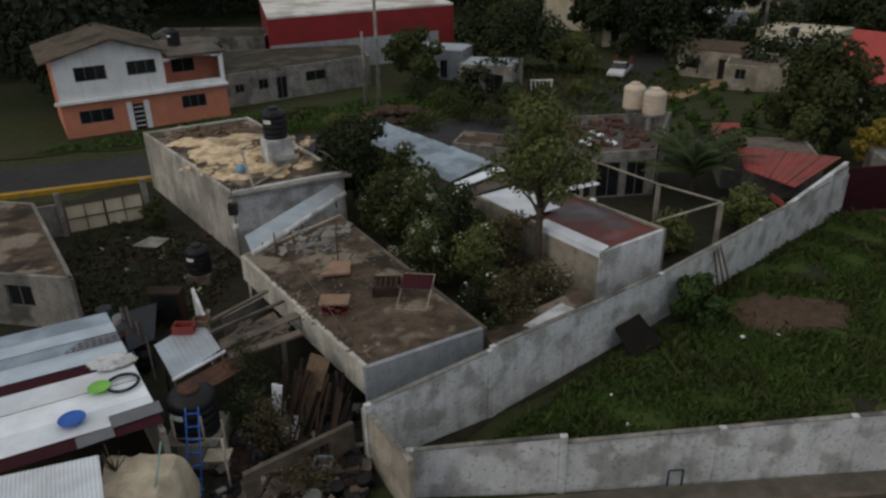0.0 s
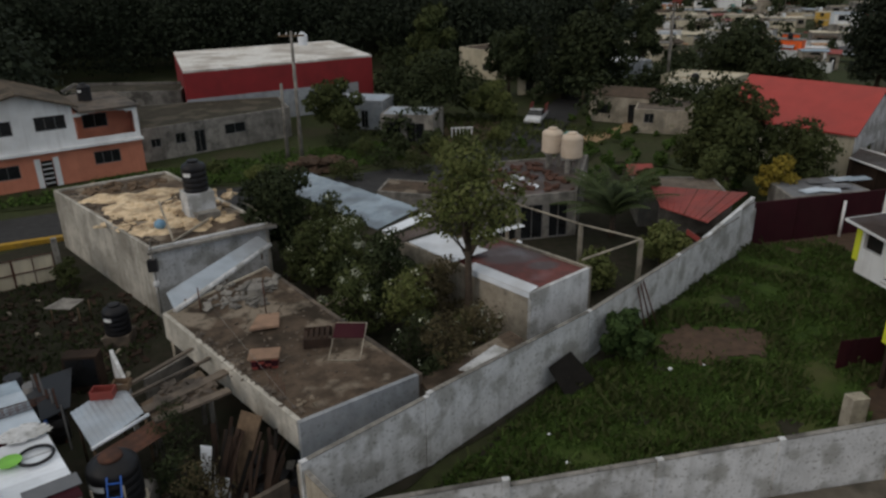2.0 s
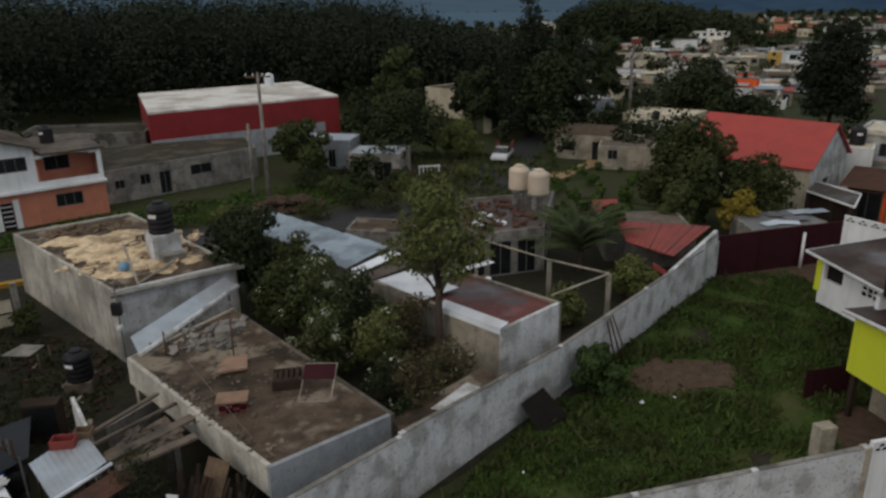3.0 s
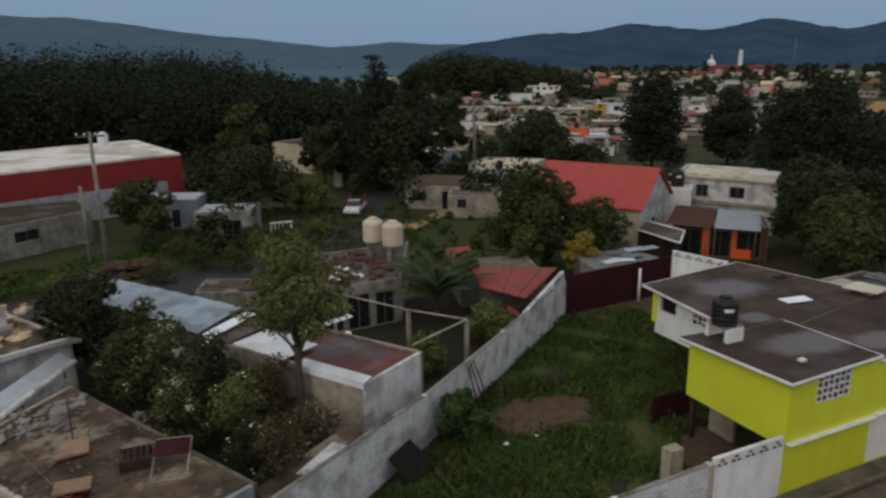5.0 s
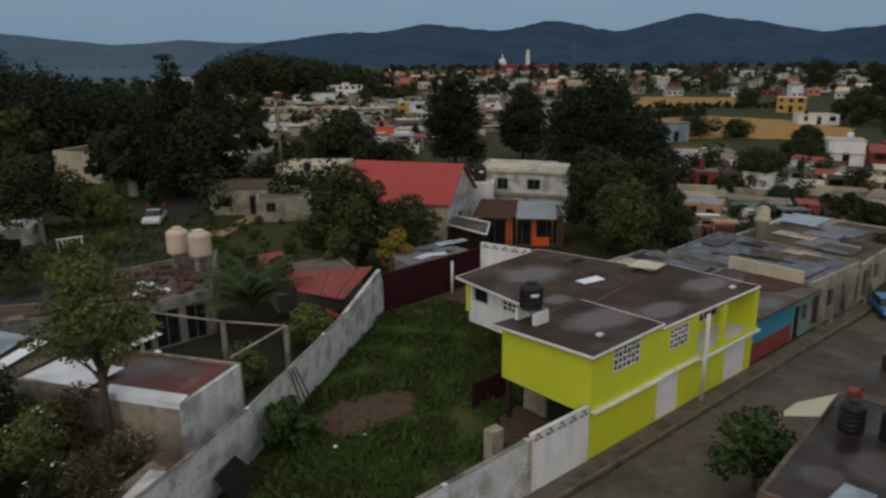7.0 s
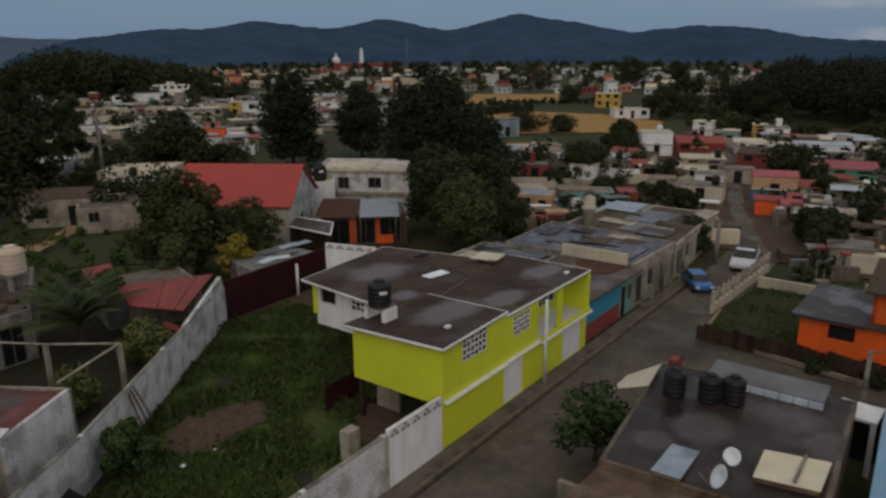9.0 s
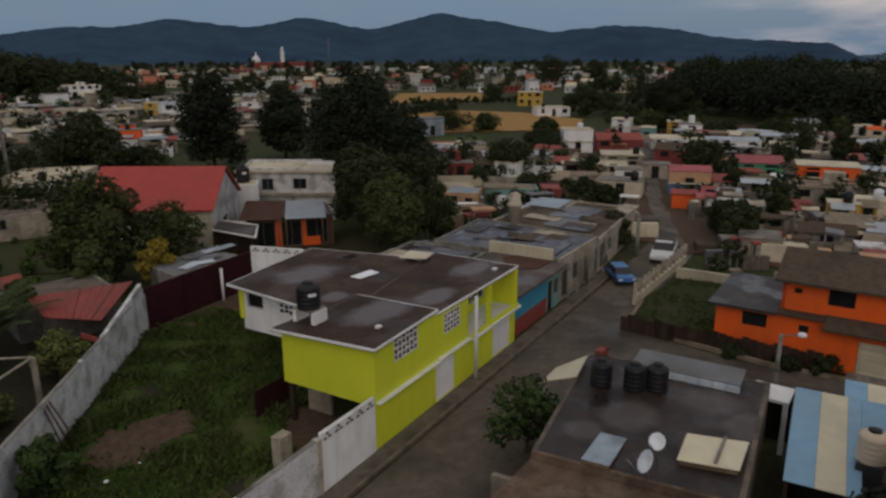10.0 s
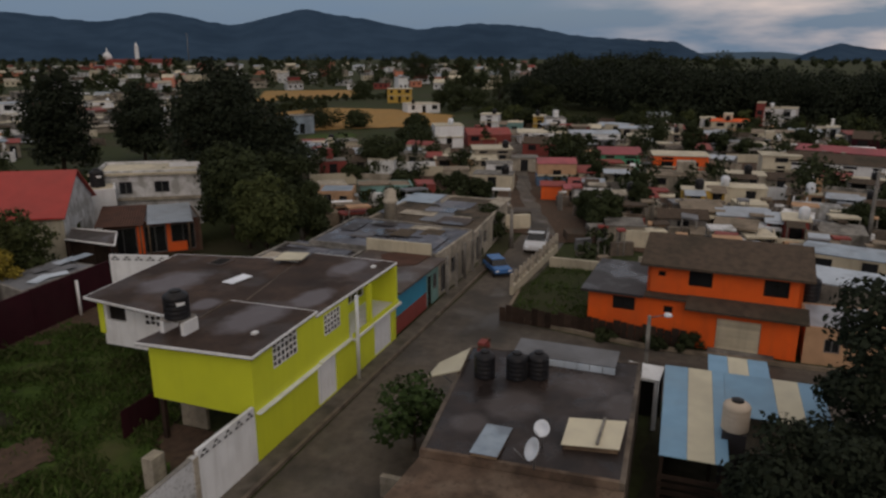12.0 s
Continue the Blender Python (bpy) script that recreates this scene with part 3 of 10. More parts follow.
def tree(x, y, z, h, r, material=None, label="dark green broad-leaved tree with a dense crown", seed=1, count=2600, size=0.22, trunk=0.35, lobes=9, name="tree", flowers=0, squash=1.0, group=""):
    """A broad-leaved tree: tapered trunk, limbs, a crown of leaf clumps in uneven lobes."""
    rng = np.random.default_rng(seed)
    th = h * trunk
    t = thing(name, label, "tree" if h > 2.5 else "shrub", Matrix.Translation((x, y, z)), group)
    blobs, bm = [], B()
    ch = (h - th)
    tr = 0.020 * h + 0.03
    lean = rng.normal(size=2) * 0.03 * h
    top = Vector((lean[0], lean[1], th + ch * 0.35))
    tube(bm, (0, 0, -0.1), (lean[0] * 0.5, lean[1] * 0.5, th), tr, tr * 0.72)
    tube(bm, (lean[0] * 0.5, lean[1] * 0.5, th), top, tr * 0.72, tr * 0.4)
    for i in range(lobes):
        a = 2.4 * i + rng.uniform(-0.4, 0.4)
        k = (i + 0.5) / lobes
        rad = r * 0.66 * math.sqrt(1 - (2 * k - 0.85) ** 2 * 0.75) * rng.uniform(0.55, 1.2)
        bz = th + ch * (0.12 + 0.76 * k)
        br = r * rng.uniform(0.24, 0.5)
        c = (lean[0] + rad * math.cos(a), lean[1] + rad * math.sin(a), bz)
        blobs.append((*c, br, br, br * 0.8 * squash))
        tube(bm, (lean[0] * 0.6, lean[1] * 0.6, th * 0.85 + ch * 0.3 * k), Vector(c) * 0.9 + Vector((0, 0, bz * 0.08)), tr * 0.34, tr * 0.1, 6)
    blobs.append((lean[0], lean[1], th + ch * 0.5, r * 0.45, r * 0.45, ch * 0.36))
    bm2 = bm
    me = bpy.data.meshes.new("trunk")
    bm2.to_mesh(me)
    bm2.free()
    me.materials.append(M_BARK)
    tk = new("trunk", me)
    tk.parent = t
    leaf_part("crown", *leaves(rng, blobs, int(count * 2.1), size * 0.68), material or L_BROAD, t)
    if flowers:
        v, f = leaves(rng, [(b[0] + b[3] * 0.55 * math.cos(q * 2.1), b[1] + b[4] * 0.55 * math.sin(q * 2.1), b[2] + b[5] * 0.5, b[3] * 0.35, b[4] * 0.35, b[5] * 0.3) for q, b in enumerate(blobs)], flowers, 0.07, 0.8)
        leaf_part("blossom", v, f, L_FLOWER, t, "white blossom clusters")
    return t


def pine_arrays(rng, h, r, tiers, per, size, base=0.12):
    """Needle clumps along whorls of drooping branches: verts and quads, and the branches' ends."""
    cs, ends = [], []
    for i in range(tiers):
        k = i / (tiers - 1)
        z = h * (base + (0.97 - base) * k)
        rad = r * (1 - k ** 2.4) ** 0.75 * (0.62 + 0.38 * min(1.0, k * 5)) * rng.uniform(0.62, 1.14) + 0.25
        nb = max(4, int(9 * (1 - k) + 4))
        for j in range(nb):
            a = 2 * math.pi * (j + rng.uniform(-0.3, 0.3)) / nb + i
            e = rad * rng.uniform(0.65, 1.1)
            ends.append((e * math.cos(a), e * math.sin(a), z - 0.12 * e, z))
            q = rng.uniform(0.15, 1.0, per) ** 0.7
            cs.append(np.stack([e * q * math.cos(a) + rng.normal(size=per) * 0.10 * rad, e * q * math.sin(a) + rng.normal(size=per) * 0.10 * rad,
                                z - 0.12 * e * q + rng.normal(size=per) * 0.035 * h], 1))
    c = np.concatenate(cs)
    n = len(c)
    nrm = rng.normal(size=(n, 3)) * 0.6 + np.array([0, 0, 0.8])
    nrm /= np.linalg.norm(nrm, axis=1)[:, None]
    u = np.cross(nrm, rng.normal(size=(n, 3)))
    u /= np.linalg.norm(u, axis=1)[:, None]
    w = np.cross(nrm, u)
    s = size * rng.uniform(0.6, 1.3, n)[:, None]
    v = np.stack([c - u * s, c - w * s * 0.5, c + u * s, c + w * s * 0.5], 1).reshape(-1, 3)
    return v, np.arange(n * 4).reshape(-1, 4), ends


def pine(x, y, z, h, r, seed=1, tiers=16, per=26, size=0.5, label="tall dark pine with drooping branches", base=0.12, cone=False):
    rng = np.random.default_rng(seed)
    t = thing("pine_tree", label, "tree", Matrix.Translation((x, y, z)))
    _, _, ends = pine_arrays(rng, h, r, tiers, 3, size, base)
    blobs = []
    for i in range(15):
        k = i / 14
        z_ = h * (base + 0.05 + (0.93 - base) * k)
        rad = r * (0.66 + 0.34 * math.sin(math.pi * min(1.0, k * 0.95 + 0.1))) * (1 - max(0.0, k - 0.8) / 0.2 * 0.5) * rng.uniform(0.82, 1.12)
        if cone:
            rad = r * (1.0 - 0.70 * k)
        for j in range(5 if k < 0.8 else 3):
            a = 2 * math.pi * (j + rng.uniform(-0.35, 0.35)) / 5 + i * 1.9
            q = rad * rng.uniform(0.30, 0.72)
            br = rad * rng.uniform(0.26, 0.48) * (1.5 if cone else 1.0)
            blobs.append((q * math.cos(a), q * math.sin(a), z_ - 0.15 * q, br * 1.15, br * 1.15, br * 0.62))
    v, f = leaves(rng, blobs, per * 200, size * 0.8, 0.5)
    bm = B()
    tube(bm, (0, 0, -0.2), (0, 0, h * 0.97), 0.022 * h, 0.03, 8)
    for ex, ey, ez, bz in ends[::2]:
        tube(bm, (0, 0, bz), (ex * 0.8, ey * 0.8, ez), 0.05, 0.02, 4)
    me = bpy.data.meshes.new("trunk")
    bm.to_mesh(me)
    bm.free()
    me.materials.append(M_BARK)
    tk = new("trunk", me)
    tk.parent = t
    leaf_part("crown", v, f, L_PINE, t)
    return t


def ground_z(x, y):
    """The land: level near the street, falling gently away towards the valley."""
    d = max(0.0, math.hypot(x, y) - 90.0)
    return -0.0125 * d

# ---- the land ----
bm = B()
radii = [0, 12, 25, 40, 60, 80, 100, 125, 150, 180, 220, 280, 360, 480, 650, 900, 1300, 2000, 3000, 4600]
rings_ = []
for r in radii:
    seg = 96
    rings_.append([bm.verts.new((r * math.cos(2 * math.pi * i / seg), r * math.sin(2 * math.pi * i / seg), -0.06 + ground_z(r, 0))) for i in range(seg)] if r else [bm.verts.new((0, 0, -0.06))])
for a, b in zip(rings_, rings_[1:]):
    for i in range(96):
        j = (i + 1) % 96
        bm.faces.new((a[0], b[i], b[j]) if len(a) == 1 else (a[i], b[i], b[j], a[j]))
solid("ground", bm, M_GRASS, "rough grass and bare earth falling away to a valley", "ground", "structure")


def hill(name, dist, crest_line, material, label, base=-60.0, rough=0.05):
    """A far ridge round the place: (bearing, degrees of rise) of its peaks and saddles, smooth slopes between them, uneven ground on top."""
    bm = B()
    prev = None
    n = 700
    a0, a1 = crest_line[0][0], crest_line[-1][0]
    for i in range(n + 1):
        az = a0 + (a1 - a0) * i / n
        k = max(j for j in range(len(crest_line) - 1) if crest_line[j][0] <= az + 1e-6)
        (za, ea), (zb, eb) = crest_line[k], crest_line[k + 1]
        q = (az - za) / (zb - za)
        q = 0.6 * q + 0.4 * (0.5 - 0.5 * math.cos(math.pi * q))
        el = ea + (eb - ea) * q
        el += rough * (1.6 * noise.noise((az * 0.5, dist * 0.01, 0)) + 1.3 * noise.noise((az * 1.3, dist * 0.01, 4)) + 0.6 * noise.noise((az * 4.0, 0, 7)) + 0.35 * noise.noise((az * 14, 0, 7)))
        d = dist * (1 + 0.05 * noise.noise((az * 0.15, 3, 1)))
        s, c_ = math.sin(radians(az)), math.cos(radians(az))
        crest = 17 + math.tan(radians(el)) * d
        col = []
        for k in range(9):
            q = k / 8
            dd = d * (1 - 0.3 * (1 - q)) * (1 + 0.03 * noise.noise((az * 0.6, k * 0.7, 2)) * (1 - q))
            col.append(bm.verts.new((s * dd, c_ * dd, base + (crest - base) * (q ** 1.3))))
        if prev:
            for k in range(8):
                f = bm.faces.new((prev[k], col[k], col[k + 1], prev[k + 1]))
                f.smooth = True
        prev = col
    return solid(name, bm, material, label, "mountains", "structure")


# Both ridges carry the haze in their material colour.
hill("backdrop_ridge", 4000, [(-60, 2.6), (-20, 3.2), (-5, 2.8), (5.6, 1.5), (13, 0.72), (15.0, 0.8), (17.5, 1.02), (20, 0.85), (24, 0.75), (28, 0.5), (75, 0.1), (82, -0.5), (84.5, -0.62), (86.4, -0.52), (89.4, -0.5), (92, -0.8), (98, -0.9), (110, 0.6), (140, 0.2)], M_MOUNT2, "far mountain slope with blue haze in its colour", rough=0.03)
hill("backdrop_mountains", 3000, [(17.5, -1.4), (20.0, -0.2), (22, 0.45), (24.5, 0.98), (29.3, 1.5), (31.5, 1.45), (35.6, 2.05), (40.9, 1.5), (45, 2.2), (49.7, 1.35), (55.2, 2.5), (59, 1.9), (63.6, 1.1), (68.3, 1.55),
                                  (71.3, 1.35), (76.4, 0.55), (79.5, 0.36), (82.4, 0.2), (84.9, -0.75), (87, -1.2), (90, -1.15), (91.5, -0.5), (93.5, 0.05), (96.1, -0.35), (99, -0.6), (115, 0.6), (140, -0.5)], M_MOUNT, "forested dark mountain ridge with blue haze in its colour", rough=0.06)


# Added ridge in haze blue, covering the ground where the valley hazes over.
hill("backdrop_valley", 900, [(-30, -0.6), (2, -0.75), (12, -0.85), (20, -0.9), (26, -1.6)], M_MOUNT2, "low ridge added in haze blue beyond the wood", base=-14.0, rough=0.02)


def patch(name, poly, material, z, label, category, wobble=0.0, seed=0):
    """A flat cover of the ground with an uneven edge."""
    rng = random.Random(seed)
    pts = []
    for (x0, y0), (x1, y1) in zip(poly, poly[1:] + poly[:1]):
        n = max(1, int(math.hypot(x1 - x0, y1 - y0) / 1.5)) if wobble else 1
        for i in range(n):
            q = i / n
            pts.append((x0 + (x1 - x0) * q + rng.uniform(-wobble, wobble), y0 + (y1 - y0) * q + rng.uniform(-wobble, wobble)))
    bm = B()
    bm.faces.new([bm.verts.new((x, y, z + ground_z(x, y))) for x, y in pts])
    bmesh.ops.recalc_face_normals(bm, faces=bm.faces)
    if bm.faces[:][0].normal.z < 0:
        bmesh.ops.reverse_faces(bm, faces=bm.faces)
    return solid(name, bm, material, label, category, "structure")


# street in front of the lime house, the side street, the road behind the peach house, tracks and fields
SM = frame_at((20.75, 18.35), (34.6, 19.35))      # the street's frame: x along the lime facade, y away from the street


def S(a, b):
    v = SM @ Vector((a, b, 0))
    return (v.x, v.y)


patch("road", [S(-40, -1.0), S(-22, -1.15), S(-4, -1.1), S(15, -1.0), S(30, -1.2), S(44, -0.6), S(44, -5.0), S(24, -5.2), S(19.5, -5.4), S(18.0, -13), S(18.5, -24), S(19, -40), S(13.0, -40),
               S(12.5, -22), S(11.5, -13), S(11.0, -7.2), S(1.0, -6.6), S(-40, -6.4)], M_ROAD, -0.02, "worn wet grey-brown concrete street", "street")
patch("lane", [(62.0, 20.2), (65.0, 20.7), (80.4, 27.3), (100.4, 34.5), (118.1, 40.2), (118.6, 39.0), (101.2, 33.0), (81.2, 25.9), (66.0, 19.2), (62.0, 17.2)], M_ROAD, 0.1, "narrow street running on between the village houses", "street", 0.2, 21)
patch("yard_ground", [(-40, 14), (-1.5, 17.6), (-0.5, 19.3), (9.0, 26.9), (24, 39.5), (24, 58), (-12, 58), (-24, 44), (-40, 40)], M_YARD, -0.01, "dark littered yard earth", "yard", 0.3, 3)
patch("pavement_back", [(24, 40), (34, 41), (33.5, 36.5), (28, 35.5)], M_DIRT, 0.02, "worn earth by the back wall", "earth", 0.4, 6)
patch("road_back", [(-60, 44), (-28, 51.5), (-12, 57), (6, 62), (13, 69), (17, 76), (28, 96), (31.5, 94.5), (22.5, 76), (19, 67), (8, 57), (-10, 51), (-28, 44.8), (-60, 33)], M_ASPH, 0.0, "patched asphalt village road", "road")
patch("dirt_track", [(20.2, 67.6), (23.5, 70.6), (29, 75.0), (34, 77.5), (34, 74.8), (28.7, 72.0), (22.2, 67.0)], M_SAND, 0.03, "ochre dirt track", "track", 0.5, 8)
patch("green_verge", [(22.5, 65.5), (31.5, 66.5), (28.0, 55.5), (21.5, 60.0)], M_GRASS, 0.03, "rough green verge by the track", "verge", 0.5, 16)
patch("earth_yard", [(4.5, 63.5), (9, 65.5), (13.0, 71.5), (15.5, 78), (8, 80), (5, 72)], M_DIRT, 0.04, "trodden brown earth before the low house", "earth", 0.5, 18)
patch("verge", [(-34, 52.5), (-29, 57.2), (-19, 64), (-12, 67), (-6, 70), (4, 71), (4, 63), (-12, 58)], M_GRASS, 0.02, "grass verge", "verge", 0.4, 9)

# kerbs
k = thing("kerb", "low concrete kerb along the house fronts", "kerb", SM.copy(), kind="structure")
part("kerb_stone", box(B(), -22, 30, -0.95, -0.78, -0.05, 0.13), M_ROOFC, k, m=SM)
part("sidewalk", box(B(), -22, 30, -0.78, 0.02, -0.05, 0.12), M_SIDEWALK, k, m=SM)
k = thing("kerb_corner", "low pale concrete kerb round the side street", "kerb", kind="structure")
pts = [(46, 15.6), (41.2, 14.9), (40.5, 12), (39.8, 6), (40.2, 0), (41.0, -8), (41.5, -30)]
for p, q in zip(pts, pts[1:]):
    wall_line("kerb_stone", p, q, -0.05, 0.2, 0.2, M_ROOFP, k)
k = thing("yellow_kerb", "yellow painted road kerb", "kerb", kind="structure")
for p, q in (((-60, 32.8), (-28.7, 44.2)), ((-28.7, 44.2), (-10, 50.6))):
    wall_line("kerb_stone", p, q, -0.05, 0.28, 0.5, M_YELLOW, k)
patch("field", [(121, 98), (138, 82), (153, 68.5), (178, 79), (190, 104), (187, 128), (158, 126)], M_FIELD, 0.12, "dry ochre maize field", "field", 0.8, 10)
patch("field_beyond", [(204, 165), (243, 144.5), (290, 173), (265, 208)], M_FIELD, 0.15, "dry ochre field on the far slope", "field", 1.2, 11)
patch("village_ground", [(62, 26), (78, 38), (104, 62), (118, 66), (150, 66), (188, 40), (200, 0), (196, -32), (110, -22), (70, -8), (60, 6)], M_DIRT, 0.04, "dark trodden earth and weeds between the village houses", "earth", 1.5, 14)
patch("meadow", [(108, 79), (122, 85), (128, 79), (116, 71)], M_LOT, 0.14, "green meadow beside the houses", "meadow", 0.6, 12)

# the vacant lot: uneven turf
LOT = [(-0.6, 17.75), (16.9, 18.5), (20.3, 23.6), (24.2, 24.8), (28.5, 35.0), (29, 39.6), (23.3, 39.0), (9.4, 27.2)]


def inside(x, y, poly):
    c = False
    for (x0, y0), (x1, y1) in zip(poly, poly[1:] + poly[:1]):
        if (y0 > y) != (y1 > y) and x < (x1 - x0) * (y - y0) / (y1 - y0) + x0:
            c = not c
    return c


def turf_z(x, y):
    return 0.07 + 0.14 * noise.noise((x * 0.35, y * 0.35, 0)) + 0.10 * noise.noise((x * 1.1, y * 1.1, 5)) + 0.05 * noise.noise((x * 3.0, y * 3.0, 9))


bm = B()
grid_v = {}
step_ = 0.35
for i in range(90):
    for j in range(66):
        x, y = -0.8 + i * step_, 17.4 + j * step_
        if inside(x, y, LOT):
            grid_v[i, j] = bm.verts.new((x, y, turf_z(x, y)))
for (i, j) in list(grid_v):
    if all(k_ in grid_v for k_ in ((i + 1, j), (i + 1, j + 1), (i, j + 1))):
        f = bm.faces.new((grid_v[i, j], grid_v[i + 1, j], grid_v[i + 1, j + 1], grid_v[i, j + 1]))
        f.smooth = True
solid("lot_ground", bm, M_LOT, "overgrown uneven green turf of a vacant lot", "lot", "structure")
patch("lot_edge", LOT, M_YARD, 0.005, "dark earth along the lot walls", "earth")


def tufts(name, label, n, poly, seed, size, height, material, bare=None, dense=0.0):
    """Grass and weeds: blades in clumps over a plot, one object."""
    rg = np.random.default_rng(seed)
    xs, ys = [p[0] for p in poly], [p[1] for p in poly]
    c = []
    while len(c) < n:
        x, y = rg.uniform(min(xs), max(xs)), rg.uniform(min(ys), max(ys))
        if not inside(x, y, poly) or noise.noise((x * 0.45, y * 0.45, 3)) < dense - rg.uniform(0, 0.5):
            continue
        if bare and math.hypot((x - bare[0]) / bare[2], (y - bare[1]) / bare[3]) < 1 and rg.random() < 0.93:
            continue
        c.append((x, y, turf_z(x, y)))
    c = np.array(c)
    a = rg.uniform(0, 6.283, n)
    h_ = height * rg.uniform(0.4, 1.3, n) * (1 + 0.8 * (rg.random(n) < 0.06))
    w_ = size * rg.uniform(0.5, 1.3, n)
    u = np.stack([np.cos(a), np.sin(a), np.zeros(n)], 1) * w_[:, None]
    lean = np.stack([rg.normal(size=n) * 0.6, rg.normal(size=n) * 0.6, np.ones(n)], 1) * h_[:, None]
    v = np.stack([c - u, c + u, c + u * 0.5 + lean, c - u * 0.5 + lean], 1).reshape(-1, 3)
    ob = new(name, quads_mesh(name, v, np.arange(n * 4).reshape(-1, 4), material))
    WM[ob] = Matrix()
    return tagged(ob, label, "grass", "", "stuff")


def quads_mesh(name, v, f, material):
    me = bpy.data.meshes.new(name)
    me.from_pydata(v.tolist(), [], f.tolist())
    me.materials.append(material)
    return me


tufts("grass", "long green grass and weeds on the vacant lot", 42000, LOT, 1, 0.045, 0.13, L_WEED, (15.5, 28.0, 2.7, 1.8))
tufts("weeds", "taller dark weeds in patches on the lot", 5200, LOT, 2, 0.07, 0.27, L_BROAD, (15.5, 28.0, 2.7, 1.8), 0.3)

bm = B()
gv = {}
for i in range(34):
    for j in range(26):
        x, y = 11.8 + i * 0.25, 25.0 + j * 0.25
        q = math.hypot((x - 15.5) / 3.0, (y - 28.0) / 2.0) + 0.45 * noise.noise((x * 0.7, y * 0.7, 2)) + 0.2 * noise.noise((x * 2.1, y * 2.1, 6))
        if q < 1:
            gv[i, j] = bm.verts.new((x, y, turf_z(x, y) + 0.05))
for (i, j) in list(gv):
    if all(k_ in gv for k_ in ((i + 1, j), (i + 1, j + 1), (i, j + 1))):
        bm.faces.new((gv[i, j], gv[i + 1, j], gv[i + 1, j + 1], gv[i, j + 1])).smooth = True
solid("bare_patch", bm, M_DIRT, "bare brown earth worn into the lot", "earth", "structure")

# ---- walls round the lot ----


def block_wall(name, p, q, z1, material, label, bay=2.6, th=0.16, coping=True, step=None, low=-0.1, cuts=None):
    """A rendered block wall in bays between piers, each bay a panel of its own."""
    ln = math.hypot(q[0] - p[0], q[1] - p[1])
    za, zb = z1 if isinstance(z1, tuple) else (z1, z1)
    m = frame_at(p, q)
    t = thing(name, label, "wall", m, kind="structure")
    n = max(1, round(ln / bay))
    edges = [0.0, *cuts, ln] if cuts else [ln * i / n for i in range(n + 1)]
    for i, (a, b) in enumerate(zip(edges, edges[1:])):
        up_ = step[i % len(step)] if step else 0.0
        ta, tb = (za + (zb - za) * e / ln + up_ for e in (a, b))
        part("panel", prism(B(), [(a + 0.1, 0.02), (b - 0.13, 0.02), (b - 0.13, th), (a + 0.1, th)], low, [ta, tb, tb, ta]), material, t, m=m)
        part("pier", box(B(), a - 0.12, a + 0.12, -0.015, th + 0.015, low, ta + 0.03), material, t, m=m)
        if coping:
            part("coping", prism(B(), [(a + 0.12, -0.01), (b - 0.12, -0.01), (b - 0.12, th + 0.01), (a + 0.12, th + 0.01)], [ta, tb, tb, ta], [ta + 0.035, tb + 0.035, tb + 0.035, ta + 0.035]), M_CONC, t, m=m)
    part("pier", box(B(), ln - 0.12, ln + 0.12, -0.015, th + 0.015, low, zb + 0.03), material, t, m=m)
    return t


block_wall("wall_boundary_near", (-2.5, 18.74), (1.62, 21.12), (2.45, 2.85), M_WALLG, "whitewashed block wall under the flat-roofed house", 5.0)
block_wall("wall_boundary", (1.75, 21.2), (9.45, 27.45), (2.98, 2.42), M_WALLG, "long whitewashed block wall streaked with mould", 10.0)
block_wall("wall_boundary_far", (9.45, 27.45), (23.6, 39.35), 2.4, M_WALLG, "long whitewashed block wall between grey piers", cuts=[8.5, 13.5, 16.2], step=(0.0, 0.05, 0.1, 0.5))
block_wall("wall_street", (-1.15, 17.25), (3.6, 17.35), (1.84, 2.18), M_WALLG, "grey-white street wall with a stepped top", 4.8)
block_wall("wall_street_far", (3.6, 17.35), (17.0, 18.1), (1.95, 2.5), M_WALLG, "grey-white street wall with painted marks", cuts=[5.0, 9.2])
block_wall("wall_street_near", (-2.72, 19.0), (-1.2, 16.4), (2.1, 2.3), M_CREAMW, "stained cream wall end by the street", 3.2)
block_wall("wall_maroon", (23.6, 39.4), (33.2, 40.6), 2.75, M_MAROON, "maroon painted block wall", 3.0, coping=False)
w = thing("white_post", "white pipe post by the maroon wall", "post", Matrix.Translation((29.9, 39.9, 0)))
part("post", tube(B(), (29.9, 39.9, -0.05), (29.9, 39.9, 2.4), 0.09, 0.09, 10), M_WHITE, w)
w = thing("painted_mark", "dark painted letter-like mark on the wall", "graffiti", Matrix.Translation((8, 17.4, 0.5)))
w_m = frame_at((3.6, 17.35), (17.0, 18.1))
for xa, xb, za, zb in ((3.42, 3.49, -0.04, 0.56), (3.44, 3.94, 0.57, 0.64), (3.89, 3.96, -0.04, 0.56)):
    part("stroke", box(B(), xa, xb, 0.006, 0.016, za, zb), M_INK, w, m=w_m)

# ---- lime house ----
LH = thing("lime_house", "two-storey lime green house with a flat wet roof", "house", SM.copy())
TOP = 4.62


def lime_wall(name, p, q, z0, z1, openings=(), material=None, label=""):
    m = SM @ frame_at(p, q)
    return part(name, wall(B(), math.hypot(q[0] - p[0], q[1] - p[1]), z0, z1, 0.18, openings), material or M_LIME, LH, label, m), m


